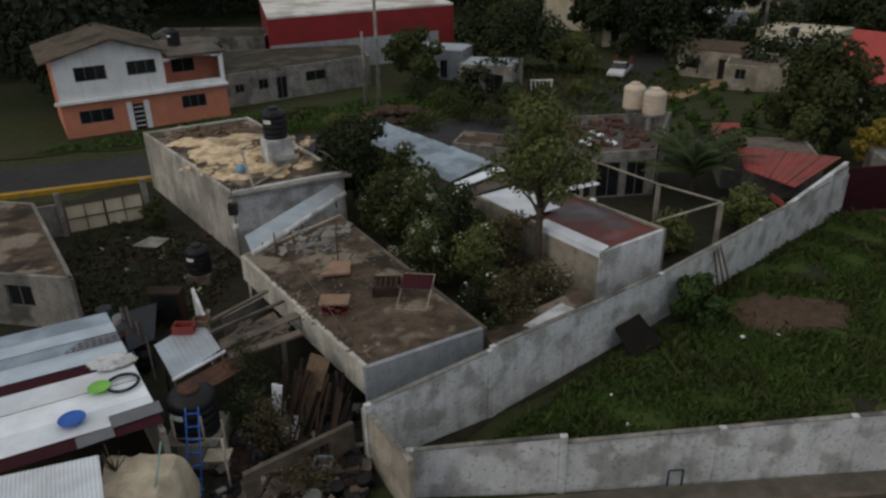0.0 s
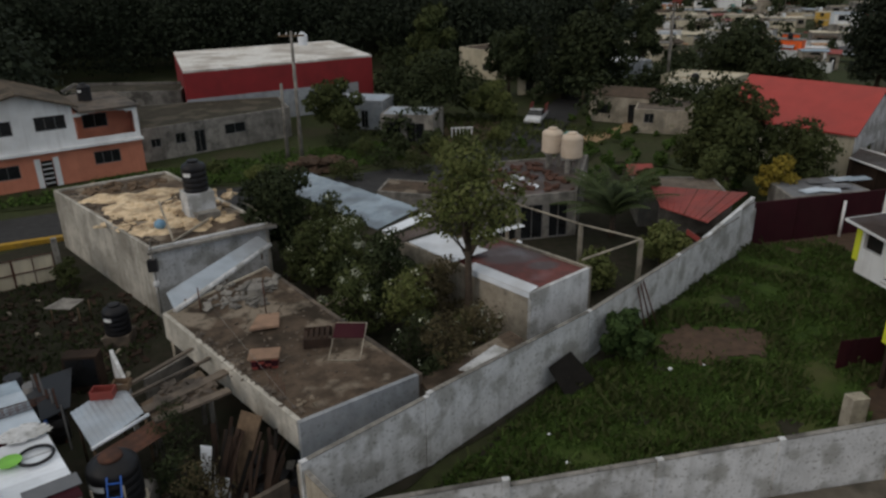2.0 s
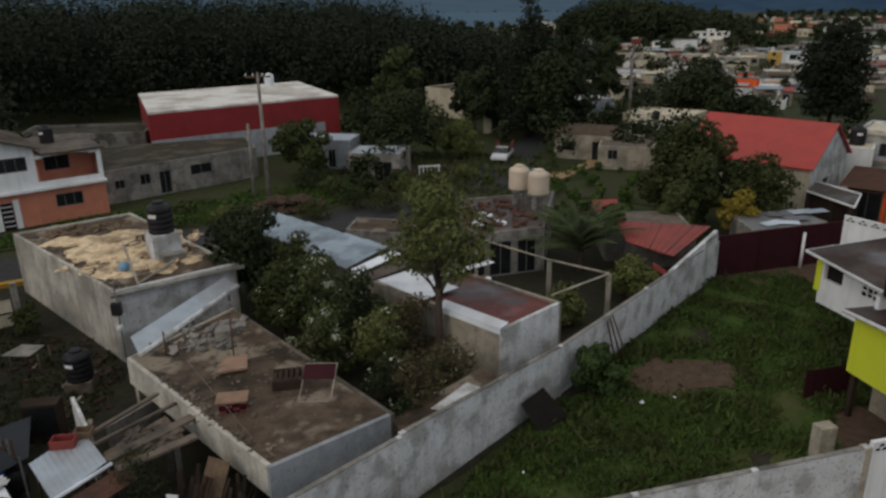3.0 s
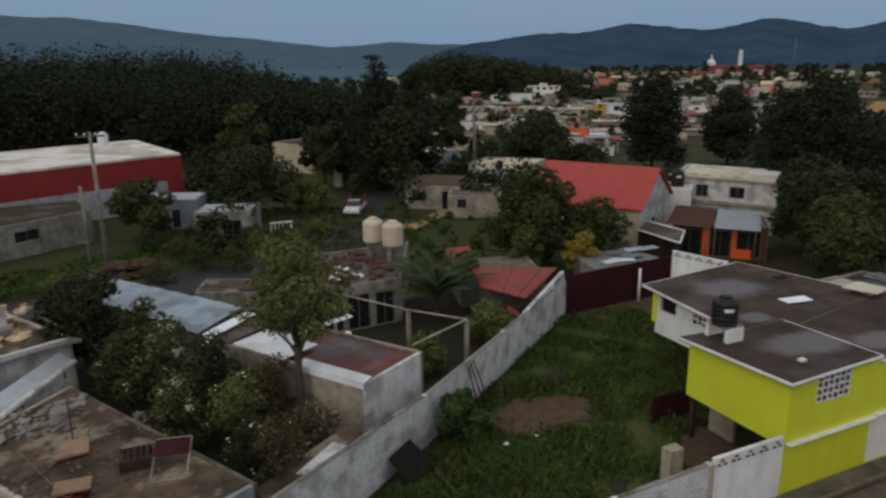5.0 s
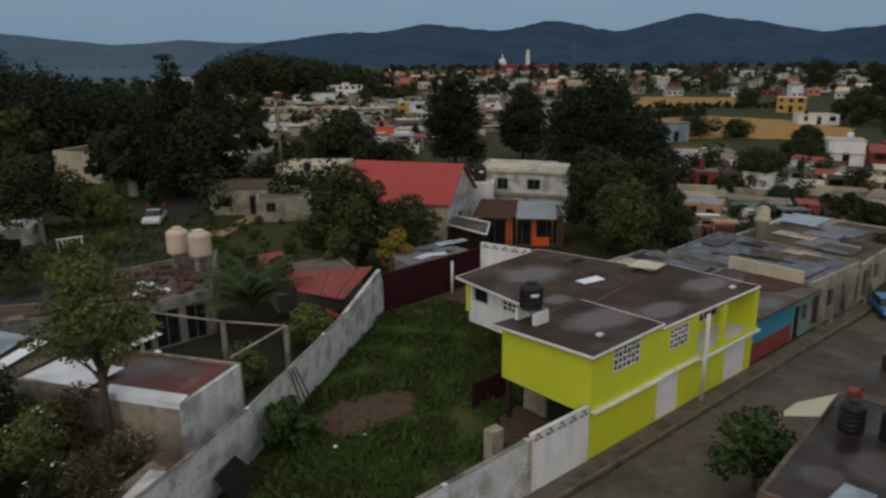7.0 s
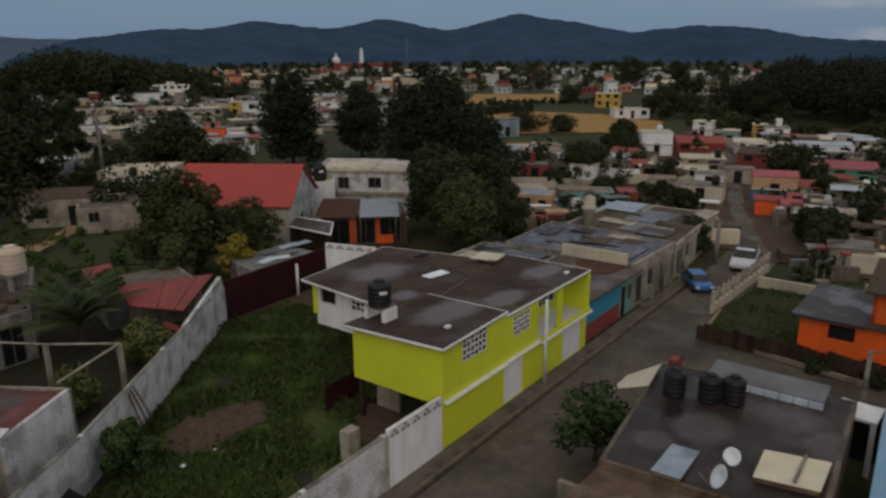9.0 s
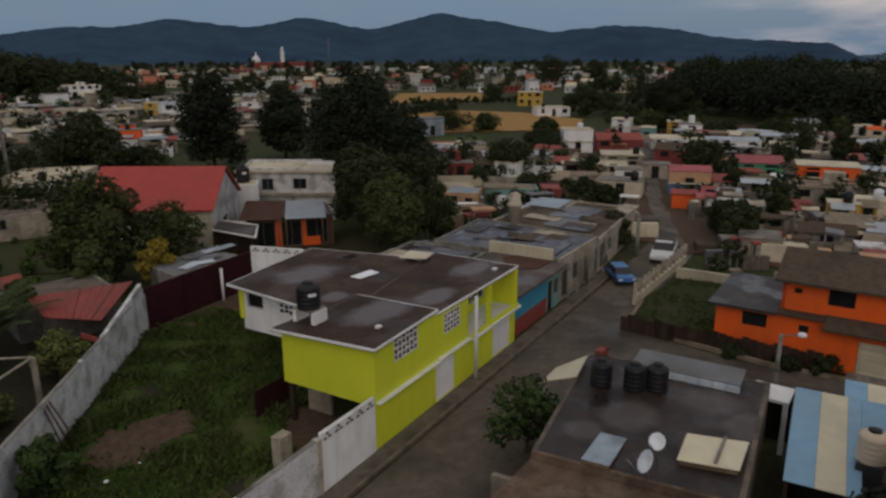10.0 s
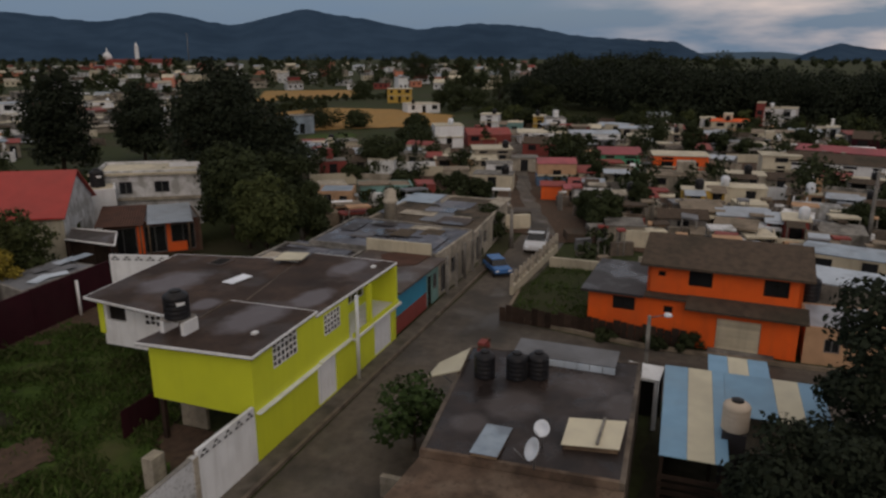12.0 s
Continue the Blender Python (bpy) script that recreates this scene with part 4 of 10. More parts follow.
# street front, in three stretches
front, fm = lime_wall("front_wall", (0.05, 0.05), (8.4, 0.05), 0, TOP, [(1.5, 3.4, 3.68, TOP), (5.05, 6.9, 0.1, 2.2), (5.85, 7.4, 3.46, 4.5)])
lime_wall("front_wall_top", (0.05, 0.05), (5.15, 0.05), TOP + 0.002, 4.88, [(1.5, 3.4, TOP, 4.86)])
lime_wall("front_wall_far", (8.4, 0.05), (14.2, 0.05), 0, 2.25, [(2.9, 5.15, 0.1, 2.0)])
lime_wall("balcony_back", (8.4, 1.7), (14.2, 1.7), 2.4, TOP, [(0.4, 1.3, 2.42, 4.3), (2.8, 5.0, 2.9, 4.3)])
lime_wall("balcony_cheek", (8.4, 1.7), (8.4, 0.23), 2.4, TOP)
lime_wall("balcony_end", (14.2, 0.06), (14.2, 5.2), 0, TOP, (), M_LIME)
lime_wall("side_wall", (0.05, 5.25), (0.05, 0.23), 2.15, 4.79)
# Cream instead of white: shade below the upper floor put into the colour.
lime_wall("ground_wall", (1.6, 5.25), (1.6, 0.23), 0, 2.15, [(1.4, 4.0, 0.0, 1.95)], M_CREAMW, "stained cream ground-floor wall standing in for shaded white")
lime_wall("back_wall", (14.2, 5.2), (10.8, 12.6), 0, TOP, (), M_WHITE)
lime_wall("rear_wall", (10.8, 12.6), (4.2, 12.0), 2.0, TOP, (), M_WHITE)
# Dark board colour stands in for the shade under the rear wing.
lime_wall("rear_ground_wall", (8.6, 11.9), (8.6, 5.3), 0, 2.04, [(1.0, 2.0, 0.1, 1.9)], M_DIRTD, "recessed ground-floor wall coloured dark for the wing's shade")
patch("grass_under_wing", [S(3.5, 5.6), S(8.5, 5.6), S(8.5, 12.0), S(10.2, 17.5), S(6.5, 17.0), S(3.5, 12.5)], M_LOT, 0.03, "grass running under the rear wing", "grass", 0.2, 17)
part("rear_floor", box(B(), 4.4, 11.0, 5.35, 12.0, 2.1, 2.24), M_CONC, LH, "", SM)
lime_wall("white_side_wall", (4.2, 12.0), (4.2, 5.3), 2.0, TOP, [(0.3, 1.5, 3.35, 4.5), (2.7, 4.4, 3.4, 4.5)], M_WHITE, "white side wall of the rear wing")
lime_wall("white_return_wall", (4.2, 5.3), (0.2, 5.3), 2.15, TOP, (), M_WHITE)
lime_wall("rear_pier", (4.16, 12.25), (4.16, 11.9), 2.6, TOP, (), M_LIME)
part("upper_floor", box(B(), 0.24, 13.9, 1.95, 5.2, 2.0, 2.2), M_CONC, LH, m=SM)
part("balcony_slab", box(B(), 8.42, 14.35, -0.28, 1.7, 2.26, 2.4), M_WHITE, LH, "white balcony slab", SM)
part("balcony_parapet", box(B(), 8.45, 14.1, -0.2, -0.1, 2.4, 2.62), M_LIME, LH, "", SM)
for a in (10.6, 13.95):
    part("column", box(B(), a, a + 0.25, -0.08, 0.17, 2.405, TOP), M_LIME, LH, m=SM)
part("canopy", box(B(), 0.1, 5.2, -0.2, 0.045, 2.3, 2.35), M_WHITE, LH, "white canopy strip", SM)
part("canopy", box(B(), 5.25, 8.35, -0.2, 0.045, 2.36, 2.41), M_WHITE, LH, "white canopy strip", SM)
# roof in three plates with a white rim
for poly in ([(-0.32, -0.28, 5.06), (5.2, -0.04, 5.02), (5.2, 4.8, 4.95), (4.0, 5.0, 4.94), (-0.52, 5.42, 4.93)],
             [(5.205, 0.0, 4.8), (14.3, -0.05, 4.8), (14.35, 5.5, 4.8), (12.3, 5.35, 4.8), (5.205, 4.75, 4.8)],
             [(2.6, 5.28, 4.78), (5.8, 4.755, 4.78), (12.3, 5.355, 4.78), (12.6, 7.2, 4.78), (11.3, 13.1, 4.78), (3.4, 12.3, 4.78)]):
    flat_, tops_ = [(x, y) for x, y, z in poly], [z for x, y, z in poly]
    r_ = part("roof_slab", prism(B(), flat_, [z - 0.14 for z in tops_], tops_), M_LIMEROOF, LH, "", SM)
    for (x0, y0, z0_), (x1, y1, z1_) in zip(poly, poly[1:] + poly[:1]):
        if max(abs(y0 - 5), abs(y1 - 5)) < 0.8 and abs(x1 - x0) > 1.0 and x1 + x0 > 3.0:
            continue
        ln = math.hypot(x1 - x0, y1 - y0)
        zs_ = [z0_, z1_, z1_, z0_]
        part("rim", prism(B(), [(0, -0.012), (ln, -0.012), (ln, 0.04), (0, 0.04)], [z - 0.105 for z in zs_], [z + 0.006 for z in zs_]), M_WHITE, r_, "white painted roof rim", SM @ frame_at((x0, y0), (x1, y1)))
part("joint_strip", box(B(), 0, 6.5, -0.03, 0.03, 4.78, 4.815), M_ROOFC, LH, "pale mortar joint across the roof", SM @ frame_at((5.8, 4.3), (12.3, 5.4)))
part("joint_strip", box(B(), 0, 2.6, -0.03, 0.03, 4.93, 4.985), M_ROOFC, LH, "pale mortar joint across the roof", SM @ frame_at((2.6, 4.62), (5.18, 4.78)))


# roof light, drain pipe, windows, doors
part("roof_light", slab(B(), [(7.54, 6.4, 4.88), (8.98, 6.15, 4.88), (9.2, 6.87, 4.87), (7.63, 7.1, 4.87)], 0.05), M_SHEETW, LH, "white sheet roof light", SM)
part("drain_pipe", tube(B(), (8.55, -0.34, 0.1), (8.55, -0.34, 4.7), 0.1), M_SHEETW, LH, "white drain pipe", SM)
for xa, xb, za, zb in ((1.5, 3.4, 3.68, 4.86), (5.85, 7.4, 3.46, 4.5)):
    nx, nz = round((xb - xa) / 0.34), 4
    cw, chh = (xb - xa) / nx, (zb - za) / nz
    cells = []
    for i in range(nx):
        for j in range(nz):
            cells.append((i * cw + 0.025, (i + 1) * cw - 0.025, za + j * chh + (0.02 if (i + j) % 2 else 0.07), za + (j + 1) * chh - 0.02))
    lat = wall(B(), xb - xa, za, zb, 0.05, cells)
    bmesh.ops.translate(lat, verts=lat.verts, vec=(xa, -0.02, 0))
    part("lattice_window", lat, M_WHITE, LH, "white pierced block lattice", fm)
    # Near-black panel behind the bars in place of the room's shade.
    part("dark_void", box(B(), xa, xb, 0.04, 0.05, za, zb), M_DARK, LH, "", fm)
for xa, xb, zt, m_ in ((5.05, 6.9, 2.2, fm), (2.9, 5.15, 2.0, SM @ frame_at((8.4, 0.05), (14.2, 0.05)))):
    d = part("garage_door", box(B(), xa + 0.02, xb - 0.02, 0.05, 0.09, 0.12, zt - 0.02), M_WHITE, LH, "white sheet garage door", m_)
    for i in range(1, 6):
        c = xa + (xb - xa) * i / 6
        part("rib", box(B(), c - 0.015, c + 0.015, 0.035, 0.05, 0.14, zt - 0.04), M_SHEETW, d, "", m_)
wm_ = SM @ frame_at((4.2, 12.0), (4.2, 5.3))
# Near-black panels put in for the shade inside the rear wing.
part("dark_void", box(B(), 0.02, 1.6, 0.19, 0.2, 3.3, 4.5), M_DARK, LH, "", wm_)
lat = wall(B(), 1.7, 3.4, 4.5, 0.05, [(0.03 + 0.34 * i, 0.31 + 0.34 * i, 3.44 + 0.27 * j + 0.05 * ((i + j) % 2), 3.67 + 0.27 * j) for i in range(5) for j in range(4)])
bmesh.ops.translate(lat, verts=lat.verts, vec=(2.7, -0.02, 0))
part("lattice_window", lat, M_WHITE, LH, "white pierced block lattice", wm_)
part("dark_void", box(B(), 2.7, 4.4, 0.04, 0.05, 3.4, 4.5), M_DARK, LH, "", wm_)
bm_ = SM @ frame_at((8.4, 1.7), (14.2, 1.7))
window_in(LH, bm_, 0.4, 1.3, 2.42, 4.3, M_WHITE, 0)
window_in(LH, bm_, 2.8, 5.0, 2.9, 4.3, M_WHITE, 2)
part("post", box(B(), 0.3, 0.5, 5.0, 5.2, 0, 2.15), M_DIRTD, LH, "", SM)

# street gate beside the lime house: white panel with pierced blocks on top
G = thing("white_gate_wall", "white gate wall with pierced triangle blocks on top", "wall", SM.copy(), kind="structure")
part("panel", box(B(), -3.6, -0.05, 0.0, 0.16, -0.05, 2.25), M_WHITE, G, m=SM)


def pierced_row(owner, m, x0, x1, n, z0, z1):
    """A row of solid blocks, each with three small dark triangles in a pyramid for the shaded holes."""
    w_ = (x1 - x0) / n
    for i in range(n):
        a = x0 + i * w_
        b_ = part("pierced_block", box(B(), a, a + w_ - 0.01, 0.0, 0.16, z0, z1), M_WHITE, owner, m=m)
        c, hh = a + w_ / 2, (z1 - z0)
        for cx, cz in ((c - w_ * 0.2, z0 + hh * 0.2), (c + w_ * 0.2, z0 + hh * 0.2), (c, z0 + hh * 0.56)):
            # Dark prism through the solid block, painting the shade of a hole.
            bm = B()
            f_ = [bm.verts.new((cx + dx * w_ * 0.17, y_, cz + dz * hh * 0.3)) for y_ in (-0.004, 0.164) for dx, dz in ((-1, 0), (1, 0), (0.55, 0.75), (-0.55, 0.75))]
            for q in ((0, 1, 2, 3), (4, 5, 6, 7), (0, 1, 5, 4), (1, 2, 6, 5), (2, 3, 7, 6), (3, 0, 4, 7)):
                bm.faces.new([f_[k_] for k_ in q])
            bmesh.ops.recalc_face_normals(bm, faces=bm.faces)
            part("hollow", bm, M_DARK, b_, "dark triangle for a shaded hole", m)


pierced_row(G, SM, -3.58, -0.06, 5, 2.26, 2.7)
part("end_pier", box(B(), -3.85, -3.6, -0.02, 0.3, -0.05, 2.5), M_CREAMW, G, m=SM)
# porch beside the house
P = thing("maroon_fence", "maroon sheet fence by the porch", "fence", SM.copy())
for i in range(5):
    part("sheet", box(B(), -0.6 + i * 0.46, -0.16 + i * 0.46, 6.6, 6.64, 0.0, 1.5), M_MAROON, P, m=SM)
patch("porch_floor", [S(-3.3, 0.3), S(1.5, 0.3), S(1.5, 6.4), S(-0.6, 6.4), S(-3.0, 3.4)], M_DIRT, 0.03, "cluttered earth porch floor", "floor")
P = thing("porch_pier", "cream block pier at the porch", "pier", SM.copy(), kind="structure")
part("pier", box(B(), -3.2, -2.5, 2.6, 3.1, -0.05, 1.5), M_CREAMW, P, m=SM)
W2 = thing("pierced_back_wall", "tall white wall with pierced blocks on top", "wall", SM.copy(), kind="structure")
bwm = SM @ frame_at((9.3, 16.4), (10.3, 12.9))
part("panel", box(B(), 0, 3.6, 0, 0.16, 0, 4.55), M_WHITE, W2, m=bwm)
pierced_row(W2, bwm, 0.0, 3.6, 5, 4.56, 4.94)


def tank(x, y, z, d=1.1, h=1.25, material=None, label="black polyethylene water tank", stripe=True, lid=None):
    """A roof water tank: ribbed body, shoulder, neck and lid."""
    t = thing("water_tank", label, "water tank", Matrix.Translation((x, y, z)), "water tanks")
    r = d / 2
    prof = [(r * 0.97, z), (r, z + 0.04)]
    for i in range(4):
        a = z + h * (0.1 + 0.17 * i)
        g_ = 0.965 if material is None else 0.985
        prof += [(r, a), (r * g_, a + 0.03), (r * g_, a + 0.07), (r, a + 0.1)]
    prof += [(r, z + h * 0.76), (r * 0.9, z + h * 0.84), (r * 0.55, z + h * 0.92), (r * 0.42, z + h * 0.94)]
    part("body", lathe(B(), prof, x, y, 22), material or M_BLACK, t)
    part("lid", lathe(B(), [(r * 0.46, z + h * 0.93), (r * 0.46, z + h * 0.985), (r * 0.36, z + h), (r * 0.1, z + h * 1.02)], x, y, 18), lid or material or M_BLACK, t)
    if stripe:
        bm = B()
        for i in range(5):
            a0, a1 = -2.35 + i * 0.14, -2.35 + (i + 1) * 0.14
            rr = r * 1.012
            bm.faces.new([bm.verts.new((x + rr * math.cos(a), y + rr * math.sin(a), zz)) for a, zz in ((a0, z + h * 0.52), (a1, z + h * 0.52), (a1, z + h * 0.64), (a0, z + h * 0.64))])
        part("label_band", bm, M_WHITE if material is None else M_BEIGE, t, "pale maker's patch")
    return t


tp = SM @ Vector((1.1, 4.45, 0))
tank(tp.x, tp.y, 5.62)
st = thing("tank_stand", "white block stand under a water tank", "stand", SM @ Matrix.Translation((0.4, 3.8, 4.93)))
part("leg", box(B(), 0.7, 1.6, 3.8, 4.0, 4.93, 5.54), M_WHITE, st, m=SM)
part("leg", box(B(), 0.7, 1.6, 4.9, 5.1, 4.93, 5.54), M_WHITE, st, m=SM)
part("plate", box(B(), 0.65, 1.65, 3.9, 5.05, 5.54, 5.61), M_CONC, st, m=SM)
for x_, y_, z_, w_ in ((1.67, 0.94, 5.035, 0.28), (12.76, 0.68, 4.8, 0.3)):
    t = thing("roof_vent_cap", "small white block capping a pipe on the roof", "cap", SM @ Matrix.Translation((x_, y_, z_)), "roof caps")
    part("block", box(B(), x_, x_ + w_, y_, y_ + 0.22, z_, z_ + 0.1), M_WHITE, t, m=SM)
t = thing("roof_hatch", "square roof hatch, a dark sheet for its shaded opening", "hatch", SM @ Matrix.Translation((10.09, 9.03, 4.78)))
part("kerb", wall(B(), 1.3, 4.78, 4.86, 1.0, ()), M_ROOFD, t, m=SM @ Matrix.Translation((10.09, 9.03, 0)))
# Near-black sheet on the solid kerb, standing in for the shaded hole.
part("opening", box(B(), 0.12, 1.18, 0.12, 0.88, 4.862, 4.87), M_DARK, t, m=SM @ Matrix.Translation((10.09, 9.03, 0)))
gs = thing("pale_roof_sheet", "pale green sheet on a small frame on the roof", "sheet", SM @ Matrix.Translation((12, 5.5, 4.8)))
part("sheet", slab(B(), [(12.0, 4.88, 5.1), (13.4, 5.18, 5.1), (13.05, 6.68, 5.1), (11.42, 6.4, 5.1)], 0.05), M_SHEETC, gs, m=SM)
for a, b in ((11.7, 6.2), (12.1, 5.1), (13.2, 5.4), (12.3, 6.4)):
    part("leg", tube(B(), (a, b, 4.79), (a, b, 5.06), 0.03), M_STEEL, gs, m=SM)

# ---- houses on along the street ----
BH = thing("blue_house", "low blue house with a brick red band", "house", SM.copy())
hm = SM @ frame_at((14.45, 0.3), (21.9, 0.3))
part("front_wall", wall(B(), 5.3, 1.15, 2.75, 0.18), M_BLUEW, BH, m=hm)
part("front_band", wall(B(), 5.3, 0, 1.145, 0.2), M_REDBAND, BH, "brick red lower wall", hm)
part("front_wall_far", wall(B(), 2.2, 0, 2.75, 0.18, [(0.2, 1.0, 0.0, 2.1), (1.2, 2.0, 0.9, 2.0)]), M_TEALW, BH, "", hm @ Matrix.Translation((5.3, 0, 0)))
part("door", box(B(), 5.52, 6.28, 0.08, 0.12, 0.02, 2.08), M_DARK, BH, "dark door", hm)
window_in(BH, hm, 6.5, 7.3, 0.9, 2.0, M_STEEL)
part("side_wall", box(B(), 0, 0.18, 0.2, 5.0, 0, 2.75), M_BLUEW, BH, m=hm)
part("back_wall", box(B(), 0, 7.5, 5.0, 5.18, 0, 2.75), M_CONC, BH, m=hm)
part("end_wall", box(B(), 7.32, 7.5, 0.2, 5.0, 0, 2.75), M_CONC, BH, m=hm)
part("roof", prism(B(), [(-0.05, -0.45), (7.6, -0.5), (7.6, 5.3), (-0.05, 5.3)], [2.76] * 4, [2.9, 2.9, 2.95, 2.95]), M_ROOFD, BH, "dark wet slab roof", hm)
part("parapet", box(B(), 7.62, 7.8, 0.6, 5.5, 2.7, 3.75), M_CREAM, BH, "cream parapet", hm)
part("red_patch", prism(B(), [(4.6, 1.9), (5.4, 0.8), (7.58, 0.6), (7.58, 3.4), (6.6, 3.9), (5.2, 3.1)], 2.9, 2.975), M_RUST, BH, "rust-brown patch of roof coating", hm)


def quad_house(name, label, corners, z1, wall_mat, roof_mat, parapet=0.25, z0=-0.05, openings=None, wall_mats=None, th=0.18, category="house", roof_label="", lows=None):
    """A flat-roofed house on four corners (counter-clockwise): four walls, a slab, parapets by wall height. openings: {side: [(xa, xb, za, zb)]}"""
    t = thing(name, label, category, Matrix.Translation((*corners[0], 0)))
    for i in range(4):
        p, q = corners[i], corners[(i + 1) % 4]
        ln = math.hypot(q[0] - p[0], q[1] - p[1])
        ops = (openings or {}).get(i, [])
        wm = (wall_mats or {}).get(i, wall_mat)
        m = frame_at(p, q)
        w_ = part("wall", wall(B(), ln - 0.001 - th, (lows or {}).get(i, z0), z1 + parapet, th, ops), wm, t, "", m)
        for o in ops:
            window_in(t, m, *o, M_STEEL, 1 if o[1] - o[0] > 0.7 else 0)
    cx, cy = sum(c[0] for c in corners) / 4, sum(c[1] for c in corners) / 4
    inner = [(x + (cx - x) * 0.03, y + (cy - y) * 0.03) for x, y in corners]
    part("roof", prism(B(), inner, z1 - 0.15, z1), roof_mat, t, roof_label)
    return t


# long row with wet roofs behind the blue house
quad_house("row_house", "long low grey house with a wet patched roof", [S(22.1, 0.4), S(29.5, 0.2), S(30.5, 11), S(22.3, 10.6)], 3.0, M_CONC, M_SLATE, 0.1,
           openings={0: [(0.6, 1.6, 0.1, 2.1), (2.6, 3.8, 0.9, 2.1), (4.8, 5.8, 0.1, 2.1)]}, wall_mats={0: M_CREAMW})
quad_house("row_house", "low cream house with a rusty sheet roof", [S(29.7, 0.3), S(43, 1.2), S(43.2, 10.0), S(30.7, 10.6)], 2.6, M_CREAMW, M_MOSSROOF, 0.1,
           openings={0: [(1.0, 2.0, 0.1, 2.1), (3.5, 4.7, 0.9, 2.0), (7.0, 8.2, 0.1, 2.1)]})
quad_house("row_house", "low concrete house with a bluish wet roof", [S(15.0, 6.0), S(22.0, 6.0), S(22.2, 12.5), S(15.2, 12.2)], 2.7, M_CONC, M_ROOFWET, 0.15)
rq = random.Random(8)
for i in range(46):
    a, b = rq.uniform(15.4, 41.5), rq.uniform(1.0, 9.6)
    if a < 22 and b < 6.3:
        continue
    z_ = 3.0 if 22 < a < 29.5 else (2.6 if a >= 29.5 else 2.7)
    if 28 < a < 31 and b > 7.6:
        continue
    w, d = rq.uniform(1.4, 4.2), rq.uniform(1.1, 3.4)
    a, w = (a, min(w, 29.4 - a)) if 22 < a < 29.4 else (a, w)
    if w < 0.5:
        continue
    sh = thing("roof_sheet", "weathered sheet lying on a patched roof", "sheet", SM @ Matrix.Translation((a, b, z_)), "roof sheets")
    z_ += 0.03 + 0.012 * (i % 7)
    part("sheet", slab(B(), [(a, b, z_), (a + w, b + 0.1, z_ + 0.01), (a + w + 0.05, b + d, z_ + 0.02), (a, b + d, z_ + 0.03)], 0.012), rq.choice((M_SLATE, M_SLATE, M_SLATE, M_ZINCB, M_ROOFWET, M_ROOFD, M_SLATE, M_MOSSROOF, M_GREYSH, M_CREAMW)), sh, m=SM)
ch = Vector((51.2, 28.6, 0))
c_ = thing("chimney_stack", "cream plastered stack with a cap on the roof", "chimney", Matrix.Translation((ch.x, ch.y, 2.9)))
part("shaft", lathe(B(), [(0.55, 2.6), (0.5, 4.3), (0.62, 4.35), (0.62, 4.6), (0.5, 4.65), (0.5, 5.3), (0.25, 5.5)], ch.x, ch.y, 12), M_CREAMW, c_)
for i in range(5):
    p_ = SM @ Vector((22.5 + i * 1.9, -0.15, 0))
    po = thing("wall_post", "rough concrete post along the street", "post", Matrix.Translation((p_.x, p_.y, 0)), "street posts")
    part("post", box(B(), p_.x - 0.09, p_.x + 0.09, p_.y - 0.09, p_.y + 0.09, 0.0, 2.9 - 0.3 * (i % 2)), M_CONC, po)

# ---- orange house on the side street ----
OH = thing("orange_house", "bright orange two-storey house with dark windows", "house", Matrix.Translation((41.2, 9.4, 0)))
om = frame_at((40.9, 9.4), (41.3, -2.2))          # x runs along the front, away from the street corner
part("front_wall", wall(B(), 11.6, 0, 2.75, 0.2, [(1.45, 2.75, 1.75, 2.55), (4.4, 4.9, 1.9, 2.3), (7.35, 9.7, 0.05, 1.95)]), M_ORANGE, OH, m=om)
part("upper_wall", wall(B(), 8.3, 2.75, 4.75, 0.2, [(2.3, 3.6, 3.5, 4.4), (6.3, 7.6, 3.4, 4.35), (0.6, 1.0, 3.9, 4.2)]), M_ORANGE, OH, "", om @ Matrix.Translation((3.3, 0.6, 0)))
part("side_wall", wall(B(), 6.0, 0, 2.75, 0.2), M_ORANGE, OH, "", frame_at((46.9, 9.6), (40.9, 9.4)))
part("upper_side_wall", wall(B(), 5.4, 2.75, 4.6, 0.2), M_ORANGE, OH, "", om @ frame_at((3.3, 6.0), (3.3, 0.6)))
part("upper_end_wall", wall(B(), 5.4, 2.75, 4.6, 0.2), M_ORANGE, OH, "", om @ frame_at((11.6, 0.6), (11.6, 6.0)))
part("end_wall", wall(B(), 6.0, 0, 2.75, 0.2), M_ORANGE, OH, "", om @ frame_at((11.6, 0.2), (11.6, 6.2)))
part("rear_wall", wall(B(), 8.3, 0, 4.6, 0.2), M_ORANGE, OH, "", om @ frame_at((11.6, 6.2), (0, 6.2)))
part("flat_roof", box(B(), -0.4, 3.25, -0.5, 6.3, 2.76, 2.92), M_ROOFWET, OH, "dark wet flat roof", om)
part("lean_to_roof", slab(B(), [(5.6, -0.7, 2.55), (12.0, -0.7, 2.5), (12.0, 0.58, 2.95), (5.6, 0.58, 2.95)], 0.12), M_TILEB, OH, "dark tiled lean-to roof", om)
part("ledge", box(B(), 3.26, 5.6, -0.35, 0.58, 2.78, 2.9), M_TILEB, OH, "", om)
part("roof", slab(B(), [(2.9, 0.0, 4.72), (12.1, 0.0, 4.72), (12.1, 3.6, 5.75), (2.9, 3.6, 5.75)], 0.14), M_TILEB, OH, "dark brown tiled roof", om)
